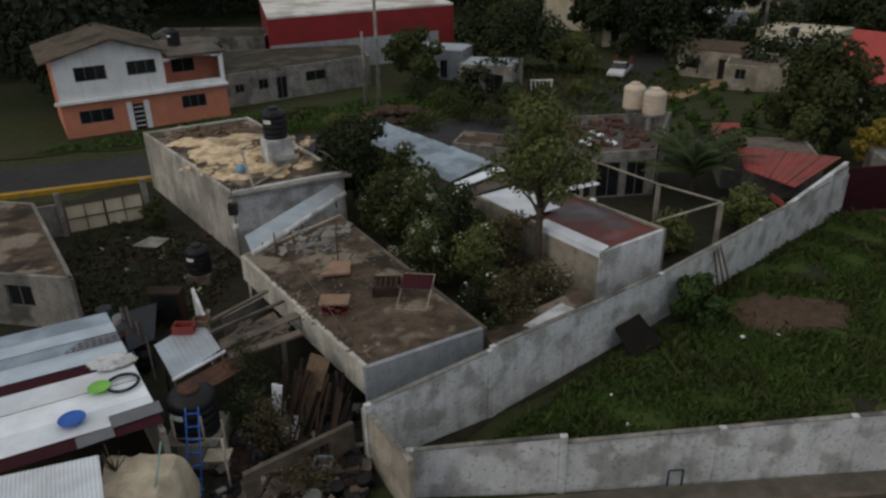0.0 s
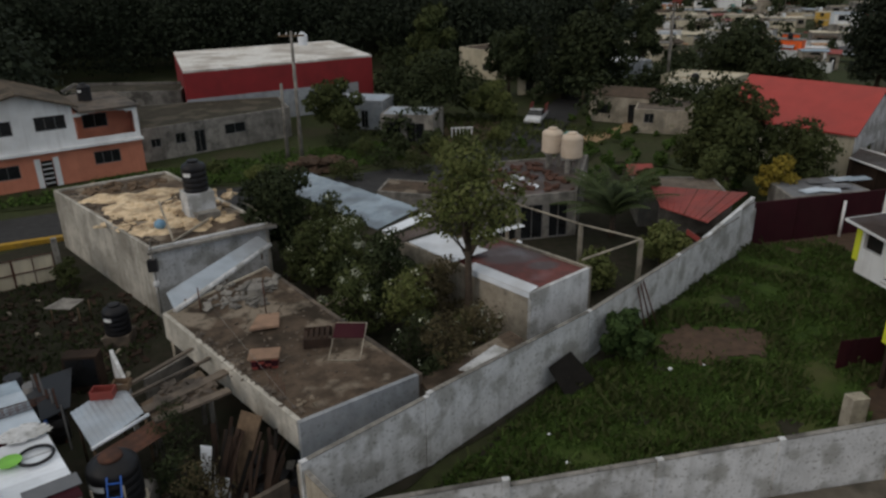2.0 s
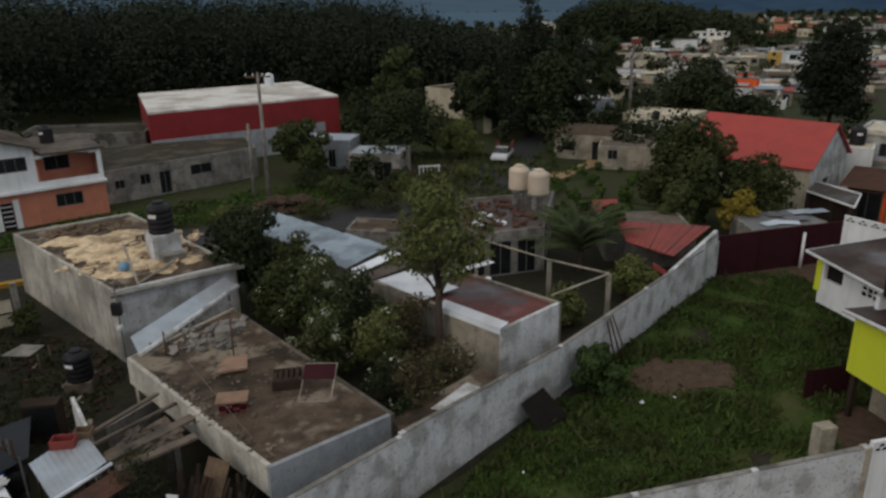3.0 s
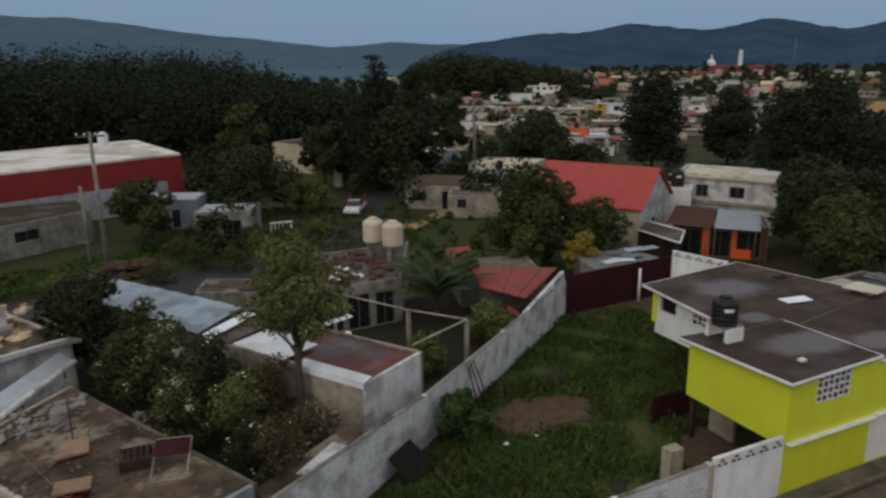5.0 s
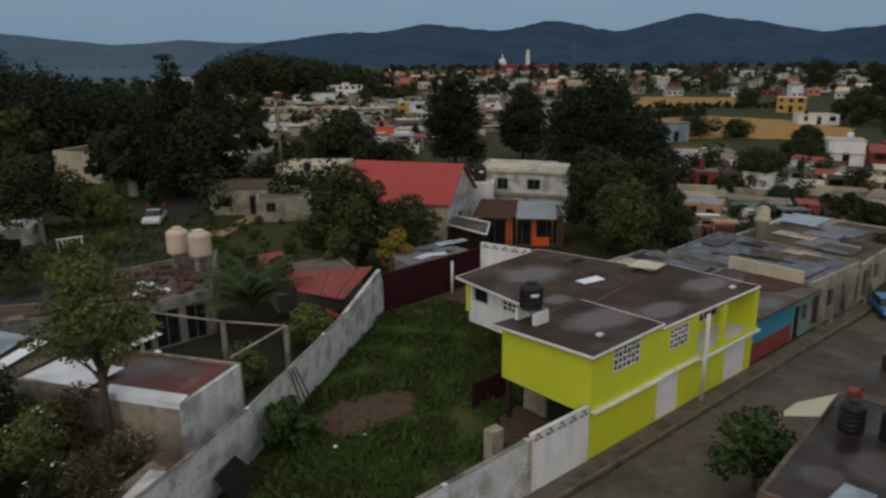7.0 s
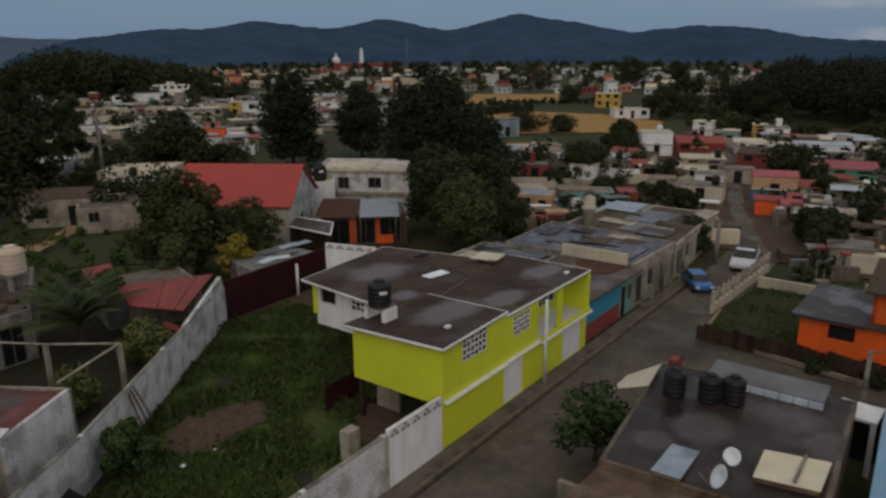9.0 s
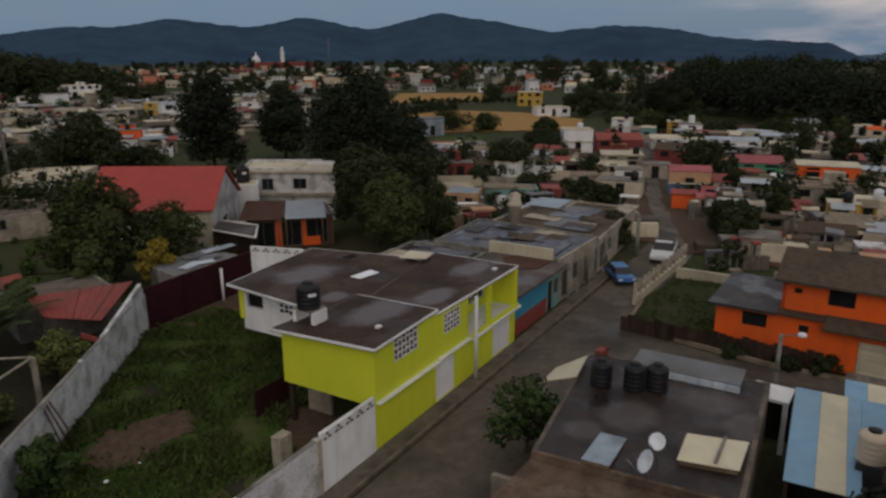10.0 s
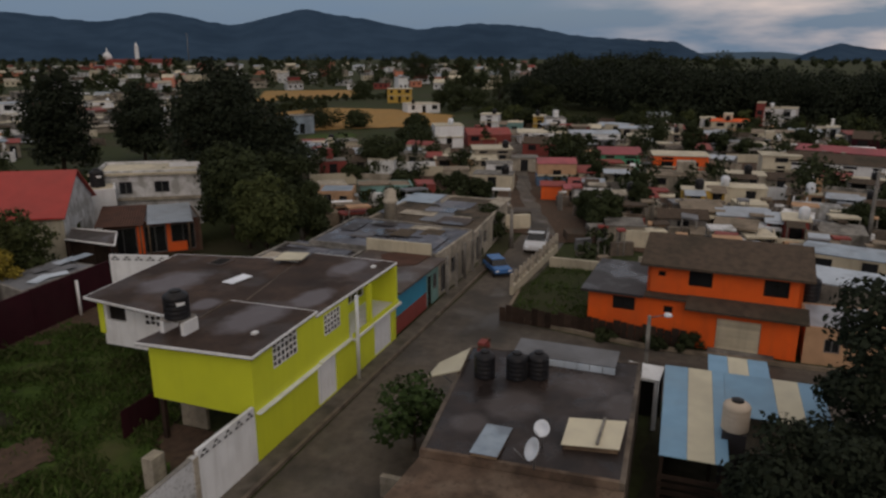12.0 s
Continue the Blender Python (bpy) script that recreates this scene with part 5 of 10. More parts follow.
part("roof", slab(B(), [(2.9, 3.62, 5.75), (12.1, 3.62, 5.75), (12.1, 6.8, 4.8), (2.9, 6.8, 4.8)], 0.14), M_TILEB, OH, "dark brown tiled roof", om)
window_in(OH, om, 1.45, 2.75, 1.75, 2.55, M_DARK)
window_in(OH, om, 4.4, 4.9, 1.9, 2.3, M_DARK, 0)
um = om @ Matrix.Translation((3.3, 0.6, 0))
for o in ((2.3, 3.6, 3.5, 4.4), (6.3, 7.6, 3.4, 4.35), (0.6, 1.0, 3.9, 4.2)):
    window_in(OH, um, *o, M_DARK, 1 if o[1] - o[0] > 1 else 0)
d = part("roller_shutter", box(B(), 7.37, 9.68, 0.06, 0.1, 0.06, 1.94), M_CREAM, OH, "cream roller shutter", om)
for i in range(9):
    part("slat", box(B(), 7.4, 9.66, 0.045, 0.06, 0.1 + i * 0.2, 0.24 + i * 0.2), M_CREAM, d, "", om)
part("step", box(B(), 7.0, 10.5, -0.9, -0.05, -0.02, 0.16), M_CONC, OH, m=om)
tank(48.3, -2.6, 0.0, 1.5, 2.4, None, "tall black polyethylene water tank beside the orange house", False)
tank(46.4, -2.75, 2.12, 1.2, 1.5, None, "black polyethylene water tank on the lean-to roof", False)
# planted terrace and low wall before it
patch("corner_plot", [(41.7, 14.8), (41.2, 9.7), (47, 9.9), (53, 9.5), (53, 15.2), (46, 15.5)], M_GRASS, 0.12, "dark weedy corner plot", "plot", 0.15, 15)
tufts("corner_weeds", "dark rank grass in the corner plot", 2600, [(41.9, 14.7), (41.6, 9.9), (47, 10.0), (52.5, 9.6), (52.8, 15.0), (46, 15.3)], 41, 0.06, 0.13, L_WEED)
cp = thing("plot_fence", "dark brown board fence round the corner plot", "fence", om @ Matrix.Translation((-5.4, -0.3, 0)))
for i in range(27):
    x_ = -5.5 + i * 0.42
    part("board", box(B(), x_, x_ + 0.4, -0.42 + 0.02 * (i % 3), -0.38 + 0.02 * (i % 3), 0.0, 0.95 + 0.06 * ((i * 7) % 4)), M_DIRTD, cp, m=om)
part("rail", box(B(), -5.5, 5.85, -0.33, -0.28, 0.55, 0.65), M_DIRTD, cp, m=om)
for k_, (x_, h_) in enumerate(((1.3, 0.8), (4.2, 0.9), (6.0, 1.7))):
    p_ = om @ Vector((x_, -0.9 if k_ % 2 else -0.75, 0))
    tree(p_.x, p_.y, 0, h_ * 0.62, 0.85, L_DARK, "dark hedge shrub in front of the orange house", 300 + k_, 700, 0.12, 0.02, 7, name="hedge_shrub", group="hedge")
quad_house("peach_lean_to", "low peach house with a grey sheet roof", [(41.4, -2.5), (41.9, -6.5), (46, -6.2), (45.6, -2.3)], 2.1, M_PEACHP, M_ZINC, 0.02, openings={0: [(1.0, 1.8, 0.7, 1.5)]})
fw = thing("picket_wall", "pale concrete fence with square pickets", "fence", Matrix.Translation((45.4, 15.7, 0)))
fm2 = frame_at((45.3, 15.7), (57.5, 15.9))
part("base", box(B(), 0, 12.2, 0, 0.25, -0.05, 0.6), M_CREAM, fw, m=fm2)
for i in range(13):
    part("picket", box(B(), i * 1.0, i * 1.0 + 0.2, 0.02, 0.23, 0.6, 1.55), M_CREAMW, fw, m=fm2)
part("rail", box(B(), 0.2, 12.0, 0.09, 0.16, 1.1, 1.18), M_CREAMW, fw, m=fm2)
cw = thing("corner_wall", "pale low wall closing the plot", "wall", Matrix.Translation((57.4, 15.7, 0)), kind="structure")
part("wall", box(B(), 0, 7, 0, 0.25, -0.05, 0.9), M_CREAM, cw, m=frame_at((52.5, 15.2), (53.0, 8.0)))

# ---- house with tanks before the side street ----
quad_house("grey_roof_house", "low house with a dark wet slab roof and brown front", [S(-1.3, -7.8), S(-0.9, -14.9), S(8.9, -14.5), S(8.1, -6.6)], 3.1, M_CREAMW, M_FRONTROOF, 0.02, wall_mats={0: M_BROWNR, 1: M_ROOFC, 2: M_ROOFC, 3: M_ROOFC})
lw = thing("low_wall", "low cream wall end by the street", "wall", Matrix.Translation((*S(0.8, -5.9), 0)), kind="structure")
part("wall", box(B(), -0.25, 0.0, -7.7, -5.7, -0.05, 0.9), M_CREAMW, lw, m=SM)
# paved forecourt in front
FC = thing("lower_roof", "brown lower roof slab before the wet roof", "roof", Matrix.Translation((*S(-2, -11), 0)))
part("slab", prism(B(), [S(-4.4, -7.6), S(-5.6, -15.1), S(-0.95, -14.9), S(-1.35, -7.8)], 2.55, 2.85), M_BROWNR, FC)
part("wall", box(B(), -4.3, -4.1, -15.0, -7.7, -0.05, 2.55), M_CREAMW, FC, m=SM)
part("wall", box(B(), -4.1, -1.4, -7.9, -7.72, -0.05, 2.55), M_CREAMW, FC, m=SM)
for i, (a, b) in enumerate(((5.2, -8.2), (5.5, -9.55), (5.9, -10.4))):
    p_ = SM @ Vector((a, b, 0))
    tank(p_.x, p_.y, 3.11, 0.92, 1.2, None, "black polyethylene water tank on the wet roof", False)
rs = thing("grey_sheet_canopy", "grey corrugated sheet canopy along the roof edge", "canopy", SM @ Matrix.Translation((7.6, -10, 3.1)))
part("sheet", corrugated(B(), (7.3, -13.5, 3.42), (0, 4.6, 0.0), (1.5, 0, 0.14), 0.2, 0.008), M_GREYSH, rs, m=SM)
for i_ in range(6):
    part("upstand", box(B(), 7.22, 7.3, -13.5 + i_ * 0.56, -12.97 + i_ * 0.56, 3.1, 3.38), M_SHEETB, rs, m=SM)
bk = thing("brick_stub", "low ruined brick stub on the wet roof", "brick stub", SM @ Matrix.Translation((7.4, -7.5, 3.1)))
for i_ in range(5):
    for k_ in range(3 + i_ % 2):
        part("brick", box(B(), 7.0 + k_ * 0.27, 7.25 + k_ * 0.27, -7.6 - 0.01 * i_, -7.3, 3.1 + i_ * 0.14, 3.23 + i_ * 0.14), M_REDBAND if (i_ + k_) % 3 else M_DIRT, bk, m=SM)


def sat_dish(a, b, z, az, k):
    p_ = SM @ Vector((a, b, 0))
    t = thing("satellite_dish", "pale satellite dish on a short mast", "satellite dish", Matrix.Translation((p_.x, p_.y, z)), "dishes")
    m = Matrix.Translation((p_.x, p_.y, z + 0.75)) @ Matrix.Rotation(radians(az), 4, "Z") @ Matrix.Rotation(radians(62), 4, "Y") @ Matrix.Scale(k, 4)
    part("dish", lathe(B(), [(0.02, 0.0), (0.12, 0.02), (0.23, 0.06), (0.27, 0.09), (0.255, 0.095), (0.12, 0.035), (0.02, 0.013)], 0, 0, 20), M_SHEETW, t, m=m)
    part("feed_arm", tube(B(), (0.3, 0, 0.1), (0.12, 0, 0.5), 0.015), M_STEEL, t, m=m)
    part("mast", tube(B(), (p_.x, p_.y, z), (p_.x, p_.y, z + 0.72), 0.03), M_STEEL, t)
    return t


sat_dish(0.39, -11.84, 3.1, 170, 1.15)
sat_dish(-1.1, -11.9, 3.1, 132, 1.5)
for a, b, w, d, mm, rz, lab in ((-1.1, -10.6, 2.4, 1.0, M_ZINCB, 2, "bluish sheet propped on the roof"),):
    m = SM @ Matrix.Translation((a, b, 3.3)) @ Matrix.Rotation(radians(rz), 4, "Z") @ Matrix.Rotation(radians(4), 4, "Y")
    t = thing("roof_panel", lab, "sheet", SM @ Matrix.Translation((a, b, 3.1)), "roof panels")
    part("sheet", corrugated(B(), (0, 0, 0), (w, 0, 0), (0, d, 0), 0.22, 0.003), mm, t, m=m)
    part("frame", box(B(), 0.03, w - 0.03, 0.03, d - 0.03, -0.14, -0.03), M_WOOD, t, m=m)
t = thing("roof_hatch_cover", "large cream sheet cover on a timber curb on the wet roof", "sheet", SM @ Matrix.Translation((1.6, -13.5, 3.1)))
part("sheet", slab(B(), [(0.81, -14.49, 3.33), (2.8, -14.5, 3.39), (2.34, -12.43, 3.39), (0.45, -12.5, 3.33)], 0.03), M_SHEETC, t, m=SM)
part("curb", prism(B(), [(0.86, -14.44), (2.74, -14.45), (2.3, -12.48), (0.52, -12.55)], 3.1, 3.29), M_WOOD, t, "brown timber curb", SM)
part("bar", box(B(), 0.8, 2.75, -13.76, -13.66, 3.34, 3.44), M_CONC, t, "grey bar holding the sheet down", SM)
p_ = SM @ Vector((5.6, -6.9, 0))
t = thing("tilted_sheet", "pale tilted sheet awning over the street side", "awning", Matrix.Translation((p_.x, p_.y, 2.4)))
part("sheet", slab(B(), [(4.9, -7.2, 3.35), (4.7, -5.7, 2.85), (6.3, -5.7, 2.85), (7.2, -6.9, 3.4)], 0.05), M_SHEETC, t, m=SM)
part("strut", tube(B(), (5.0, -6.3, 2.95), (5.0, -7.2, 2.3), 0.03), M_STEEL, t, m=SM)
part("strut", tube(B(), (6.4, -6.2, 2.95), (6.4, -7.0, 2.3), 0.03), M_STEEL, t, m=SM)

# ---- blue striped sheet house ----
# Dark earth patch that also paints the deep shade between roof and shed.
patch("shed_yard", [S(9.2, -15.0), S(-6, -15.3), S(-6, -32), S(11, -32), S(10.4, -15.2)], M_YARD, 0.0, "dark littered earth round the striped shed, deep shade included", "yard", 0.3, 33)
SH = thing("striped_roof_shed", "timber shed under a light blue and cream sheet roof", "shed", Matrix.Translation((24.5, 1.5, 0)))
sm_ = frame_at((23.75, 2.75), (30.1, 3.35))       # x away from the camera, y to its left
for i, (y0, wd, mm) in enumerate(((0.0, 0.95, M_SKYB), (-0.96, 0.94, M_SHEETC), (-1.91, 0.45, M_SKYB))):
    part("roof_sheet", slab(B(), [(0, y0 - wd, 2.8), (6.3, y0 - wd + 0.12, 3.52), (6.3, y0 + 0.12, 3.52), (0, y0, 2.8)], 0.03), mm, SH, "", sm_)
for i, (y0, wd, mm) in enumerate(((-2.37, 1.9, M_SKYB), (-4.28, 0.95, M_SHEETC), (-5.24, 0.9, M_SKYB))):
    part("roof_sheet", slab(B(), [(3.2, y0 - wd + 0.06, 3.168), (6.3, y0 - wd + 0.12, 3.515), (6.3, y0 + 0.12, 3.515), (3.2, y0 + 0.06, 3.168)], 0.03), mm, SH, "", sm_)
for x_, y_ in ((0.3, -0.1), (0.3, -2.2), (6.0, -0.1), (6.0, -5.8), (3.4, -5.8), (3.0, -1.9)):
    part("post", box(B(), x_ - 0.06, x_ + 0.06, y_ - 0.06, y_ + 0.06, -0.05, 2.72 + 0.11 * x_), M_DIRTD, SH, m=sm_)
for i in range(6):
    part("board", box(B(), 0.22, 0.26, -2.2, 0.0, 0.1 + i * 0.32, 0.30 + i * 0.32), M_DIRTD, SH, m=sm_)
    part("board", box(B(), 0.4, 5.9, -0.06, -0.02, 0.1 + i * 0.32, 0.38 + i * 0.32), M_DIRTD, SH, m=sm_)
part("back_wall", box(B(), 6.05, 6.2, -5.8, 0.0, -0.05, 3.2), M_CREAMW, SH, m=sm_)
S2 = thing("small_striped_roof", "small light blue sheet lean-to behind the shed", "shed", Matrix.Translation((33, 1, 0)))
s2m = frame_at((31.2, 1.75), (33.2, 1.9))
for i, mm in enumerate((M_SKYB, M_SHEETC, M_SKYB)):
    part("roof_sheet", slab(B(), [(0, -0.85 * (i + 1), 2.95), (2.0, -0.85 * (i + 1) + 0.05, 3.01), (2.0, -0.85 * i - 0.01 + 0.05, 3.01), (0, -0.85 * i - 0.01, 2.95)], 0.03), mm, S2, "", s2m)
for x_, y_ in ((0.1, -0.1), (1.9, -0.1), (0.1, -2.4), (1.9, -2.4)):
    part("post", box(B(), x_ - 0.05, x_ + 0.05, y_ - 0.05, y_ + 0.05, -0.05, 2.9), M_WOOD, S2, m=s2m)
tw = thing("tank_tower", "block tower carrying a beige tank", "tower", Matrix.Translation((25.6, 0.25, 0)), kind="")
part("tower", box(B(), 25.5, 26.4, -0.05, 0.8, -0.05, 3.25), M_ROOFWET, tw)
tank(25.95, 0.39, 3.26, 0.98, 1.2, M_BEIGE, "beige polyethylene water tank with a black lid", False, M_BLACK)
wk = thing("white_doorway", "white slab over a wall blackened for a shaded doorway", "porch", Matrix.Translation((31.2, 4.2, 0)))
part("slab", box(B(), 30.4, 32.0, 3.7, 5.3, 2.4, 2.52), M_WHITE, wk)
# Back wall coloured near black for the doorway's shade.
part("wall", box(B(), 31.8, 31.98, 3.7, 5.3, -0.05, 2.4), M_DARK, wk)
part("pier", box(B(), 30.42, 30.6, 5.1, 5.28, -0.05, 2.4), M_WHITE, wk)
part("pier", box(B(), 30.42, 30.6, 3.72, 3.9, -0.05, 2.4), M_WHITE, wk)


def street_lamp(x, y, h=5.0, toward=(0, 1)):
    t = thing("street_lamp", "grey concrete street lamp post with a small head", "street lamp", Matrix.Translation((x, y, 0)))
    part("post", tube(B(), (x, y, -0.1), (x, y, h), 0.13, 0.09, 10), M_CONC, t)
    part("arm", tube(B(), (x, y, h - 0.1), (x + toward[0] * 0.8, y + toward[1] * 0.8, h + 0.12), 0.03), M_STEEL, t)
    part("lamp_head", lathe(B(), [(0.05, h + 0.06), (0.22, h + 0.08), (0.18, h + 0.2), (0.05, h + 0.24)], x + toward[0] * 0.95, y + toward[1] * 0.95, 12), M_SHEETW, t, "white lamp head")
    return t


street_lamp(34.2, 4.85, 4.1, (0.1, -0.9))


def car(x, y, rz, body, label, pickup=False, z=0.0, stake=None, size=(1, 1, 1)):
    """A parked car: body shell, cabin, glass, wheels, lamps."""
    m = Matrix.Translation((x, y, z)) @ Matrix.Rotation(radians(rz), 4, "Z")
    ms = m @ Matrix.Diagonal((*size, 1))
    t = thing("pickup_truck" if pickup else "car", label, "pickup" if pickup else "car", m)
    L, Wd = (4.9, 1.75) if pickup else (4.2, 1.7)
    bm = B()
    side = [(-L / 2, 0.35), (L / 2 - 0.1, 0.35), (L / 2, 0.55), (L / 2 - 0.1, 0.82), (L * 0.2, 0.95), (-L / 2 + 0.1, 0.95 if not pickup else 0.98), (-L / 2, 0.6)]
    a = [bm.verts.new((px, -Wd / 2, pz)) for px, pz in side]
    b = [bm.verts.new((px, Wd / 2, pz)) for px, pz in side]
    bm.faces.new(a)
    bm.faces.new(b[::-1])
    for i in range(len(side)):
        j = (i + 1) % len(side)
        bm.faces.new((a[j], a[i], b[i], b[j]))
    bmesh.ops.recalc_face_normals(bm, faces=bm.faces)
    bmesh.ops.bevel(bm, geom=bm.edges[:], offset=0.07, segments=2, affect="EDGES")
    part("body", bm, body, t, m=ms)
    x0, x1 = (-0.3, L * 0.24) if pickup else (-L / 2 + 0.25, L * 0.24)
    bm = B()
    lo = [(x0, -Wd / 2 + 0.06), (x1, -Wd / 2 + 0.06), (x1, Wd / 2 - 0.06), (x0, Wd / 2 - 0.06)]
    hi = [(x0 + 0.25, -Wd / 2 + 0.2), (x1 - 0.6, -Wd / 2 + 0.2), (x1 - 0.6, Wd / 2 - 0.2), (x0 + 0.25, Wd / 2 - 0.2)]
    va = [bm.verts.new((*p, 0.93)) for p in lo]
    vb = [bm.verts.new((*p, 1.42)) for p in hi]
    for i in range(4):
        j = (i + 1) % 4
        bm.faces.new((va[i], va[j], vb[j], vb[i]))
    bm.faces.new(va[::-1])
    bm.faces.new(vb)
    part("glass", bm, M_GLASS, t, "dark car windows", ms)
    bm = prism(B(), [(p[0], p[1]) for p in hi], 1.425, 1.48)
    part("roof", bm, body, t, m=ms)
    for px in (-L * 0.3, L * 0.3):
        for sy in (-1, 1):
            w_ = part("wheel", tube(B(), (px, sy * (Wd / 2 - 0.18), 0.31), (px, sy * (Wd / 2 + 0.02), 0.31), 0.31, 0.31, 16), M_BLACK, t, m=ms)
            part("rim", tube(B(), (px, sy * (Wd / 2 + 0.021), 0.31), (px, sy * (Wd / 2 + 0.03), 0.31), 0.18, 0.18, 12), M_STEEL, w_, "", ms)
    for sy in (-1, 1):
        part("headlight", box(B(), L / 2 - 0.06, L / 2 + 0.02, sy * 0.62 - 0.16, sy * 0.62 + 0.16, 0.6, 0.74), M_SHEETW, t, "", ms)
        part("tail_light", box(B(), -L / 2 - 0.02, -L / 2 + 0.05, sy * 0.66 - 0.1, sy * 0.66 + 0.1, 0.65, 0.85), M_REDWALL, t, "", ms)
    if pickup:
        part("cargo_bed", box(B(), -L / 2 + 0.12, -0.42, -Wd / 2 + 0.12, Wd / 2 - 0.12, 0.98, 1.0), M_DARK, t, "dark cargo bed", ms)
        for sy in (-1, 1):
            part("bed_rail", box(B(), -L / 2 + 0.1, -0.4, sy * (Wd / 2 - 0.1) - 0.03, sy * (Wd / 2 - 0.1) + 0.03, 1.0, 1.3), M_STEEL, t, "", ms)
    if stake is not None:
        for sy in (-1, 1):
            for k in range(3):
                part("stake_board", box(B(), -L / 2 + 0.1, -0.4, sy * (Wd / 2 - 0.05) - 0.02, sy * (Wd / 2 - 0.05) + 0.02, 1.02 + k * 0.3, 1.24 + k * 0.3), stake, t, "red stake board", ms)
    return t


M_CARB = mat("blue_car_paint", (0.04, 0.16, 0.42), 0.25, (0.04, 0.15, 0.40), 0.2, None, 0.1, 0.5, 0.0)
M_CARW = mat("white_car_paint", (0.62, 0.63, 0.64), 0.3, (0.58, 0.59, 0.6), 0.2, None, 0.15, 0.5, 0.0)
car(49.9, 18.6, 220, M_CARB, "blue parked car facing down the street", size=(0.72, 0.82, 0.76))
car(57.8, 17.9, 192, M_CARW, "white pickup truck parked in the street", True)

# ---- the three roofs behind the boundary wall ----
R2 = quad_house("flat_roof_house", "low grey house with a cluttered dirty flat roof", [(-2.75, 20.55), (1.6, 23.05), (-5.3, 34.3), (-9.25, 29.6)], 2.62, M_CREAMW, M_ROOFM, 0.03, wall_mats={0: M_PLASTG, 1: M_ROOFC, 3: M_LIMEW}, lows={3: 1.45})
part("recessed_wall", wall(B(), 10.0, -0.05, 2.4, 0.18, [(1.5, 2.5, 0.0, 1.9), (5.0, 6.4, 0.0, 1.9)]), M_CONC, R2, "grey wall set back below the roof edge", frame_at((-8.0, 30.2), (-2.0, 22.2)))
R1 = quad_house("foam_roof_house", "grey block house with patches of pale foam on its roof", [(-10.85, 34.65), (-5.4, 37.6), (-13.4, 49.4), (-19.5, 46.0)], 3.7, M_LIMEW, M_ROOFM, 0.12, wall_mats={0: M_WALLG})
part("cornice", slab(B(), [(-10.9, 34.3, 3.72), (-4.9, 37.4, 3.72), (-5.4, 38.1, 3.72), (-11.0, 35.0, 3.72)], 0.14), M_CONC, R1)
rng = np.random.default_rng(5)


def foam(cx, cy, r, z, seed):
    rr = random.Random(seed)
    bm = B()
    n = 18
    ph = rr.uniform(0, 6)
    ringa = []
    for k, (q, dz) in enumerate(((1.0, 0.005), (0.85, 0.09), (0.45, 0.14), (0.05, 0.15))):
        ringa.append([bm.verts.new((cx + r * q * (1 + 0.25 * math.sin(2 * a + ph) + 0.15 * math.sin(5 * a + ph * 2)) * math.cos(a) * 1.2, cy + r * q * (1 + 0.25 * math.sin(2 * a + ph) + 0.15 * math.sin(5 * a + ph * 2)) * math.sin(a),
                                    z + dz * (1 + 0.4 * math.sin(3 * a + k)))) for a in (2 * math.pi * i / n for i in range(n))])
    for a, b in zip(ringa, ringa[1:]):
        for i in range(n):
            f = bm.faces.new((a[i], a[(i + 1) % n], b[(i + 1) % n], b[i]))
            f.smooth = True
    bm.faces.new(ringa[-1])
    part("foam_patch", bm, M_OCHRE, R1, "pale cracked foam patch")


for i, (x, y, r) in enumerate(((-13.6, 42.3, 1.7), (-11.6, 41.0, 1.5), (-12.9, 44.3, 1.3), (-10.6, 38.9, 1.2), (-15.4, 43.9, 1.2), (-9.2, 37.9, 0.7), (-7.9, 39.1, 0.6), (-11.6, 37.4, 0.8))):
    foam(x, y, r, 3.7, i)
# its awning, tank and pedestal
aw = thing("slanting_awning", "slanting grey awning with a thick white edge along the house", "awning", Matrix.Translation((-8, 33, 2.6)))
part("sheet", slab(B(), [(-8.75, 29.75, 2.75), (-5.25, 36.1, 3.15), (-5.85, 36.5, 3.5), (-9.25, 30.7, 3.15)], 0.07), M_ZINC, aw)
part("edge", tube(B(), (-8.72, 29.7, 2.68), (-5.2, 36.1, 3.1), 0.13, 0.13, 10), M_WALLG, aw, "thick white rolled edge")
for x, y in ((-8.4, 30.4), (-7.0, 32.9), (-5.6, 35.5)):
    part("post", tube(B(), (x, y, 2.55), (x, y, 2.9), 0.05), M_WOOD, aw)
pd = thing("tank_pedestal", "whitewashed block pedestal under the tank", "pedestal", Matrix.Translation((-9.3, 39.6, 3.7)))
part("block", box(B(), -0.75, 0.75, -0.7, 0.7, 3.7, 5.15), M_WALLG, pd, m=Matrix.Translation((-9.4, 39.9, 0)) @ Matrix.Rotation(0.5, 4, "Z"))
part("step", box(B(), -0.5, 0.75, -1.35, -0.66, 3.7, 4.15), M_CONC, pd, m=Matrix.Translation((-9.4, 39.9, 0)) @ Matrix.Rotation(0.5, 4, "Z"))
tank(-9.4, 39.9, 5.16, 1.35, 1.75)

quad_house("red_roof_store", "cream store with a wet red-coated flat roof", [(6.95, 28.3), (10.5, 30.75), (6.6, 36.0), (1.8, 35.4)], 2.95, M_CREAMW, M_REDWET, 0.12, wall_mats={0: M_WALLG})
sr = thing("sheet_roof", "long bluish corrugated sheet roof on cream walls", "shed", Matrix.Translation((-2, 43, 0)))
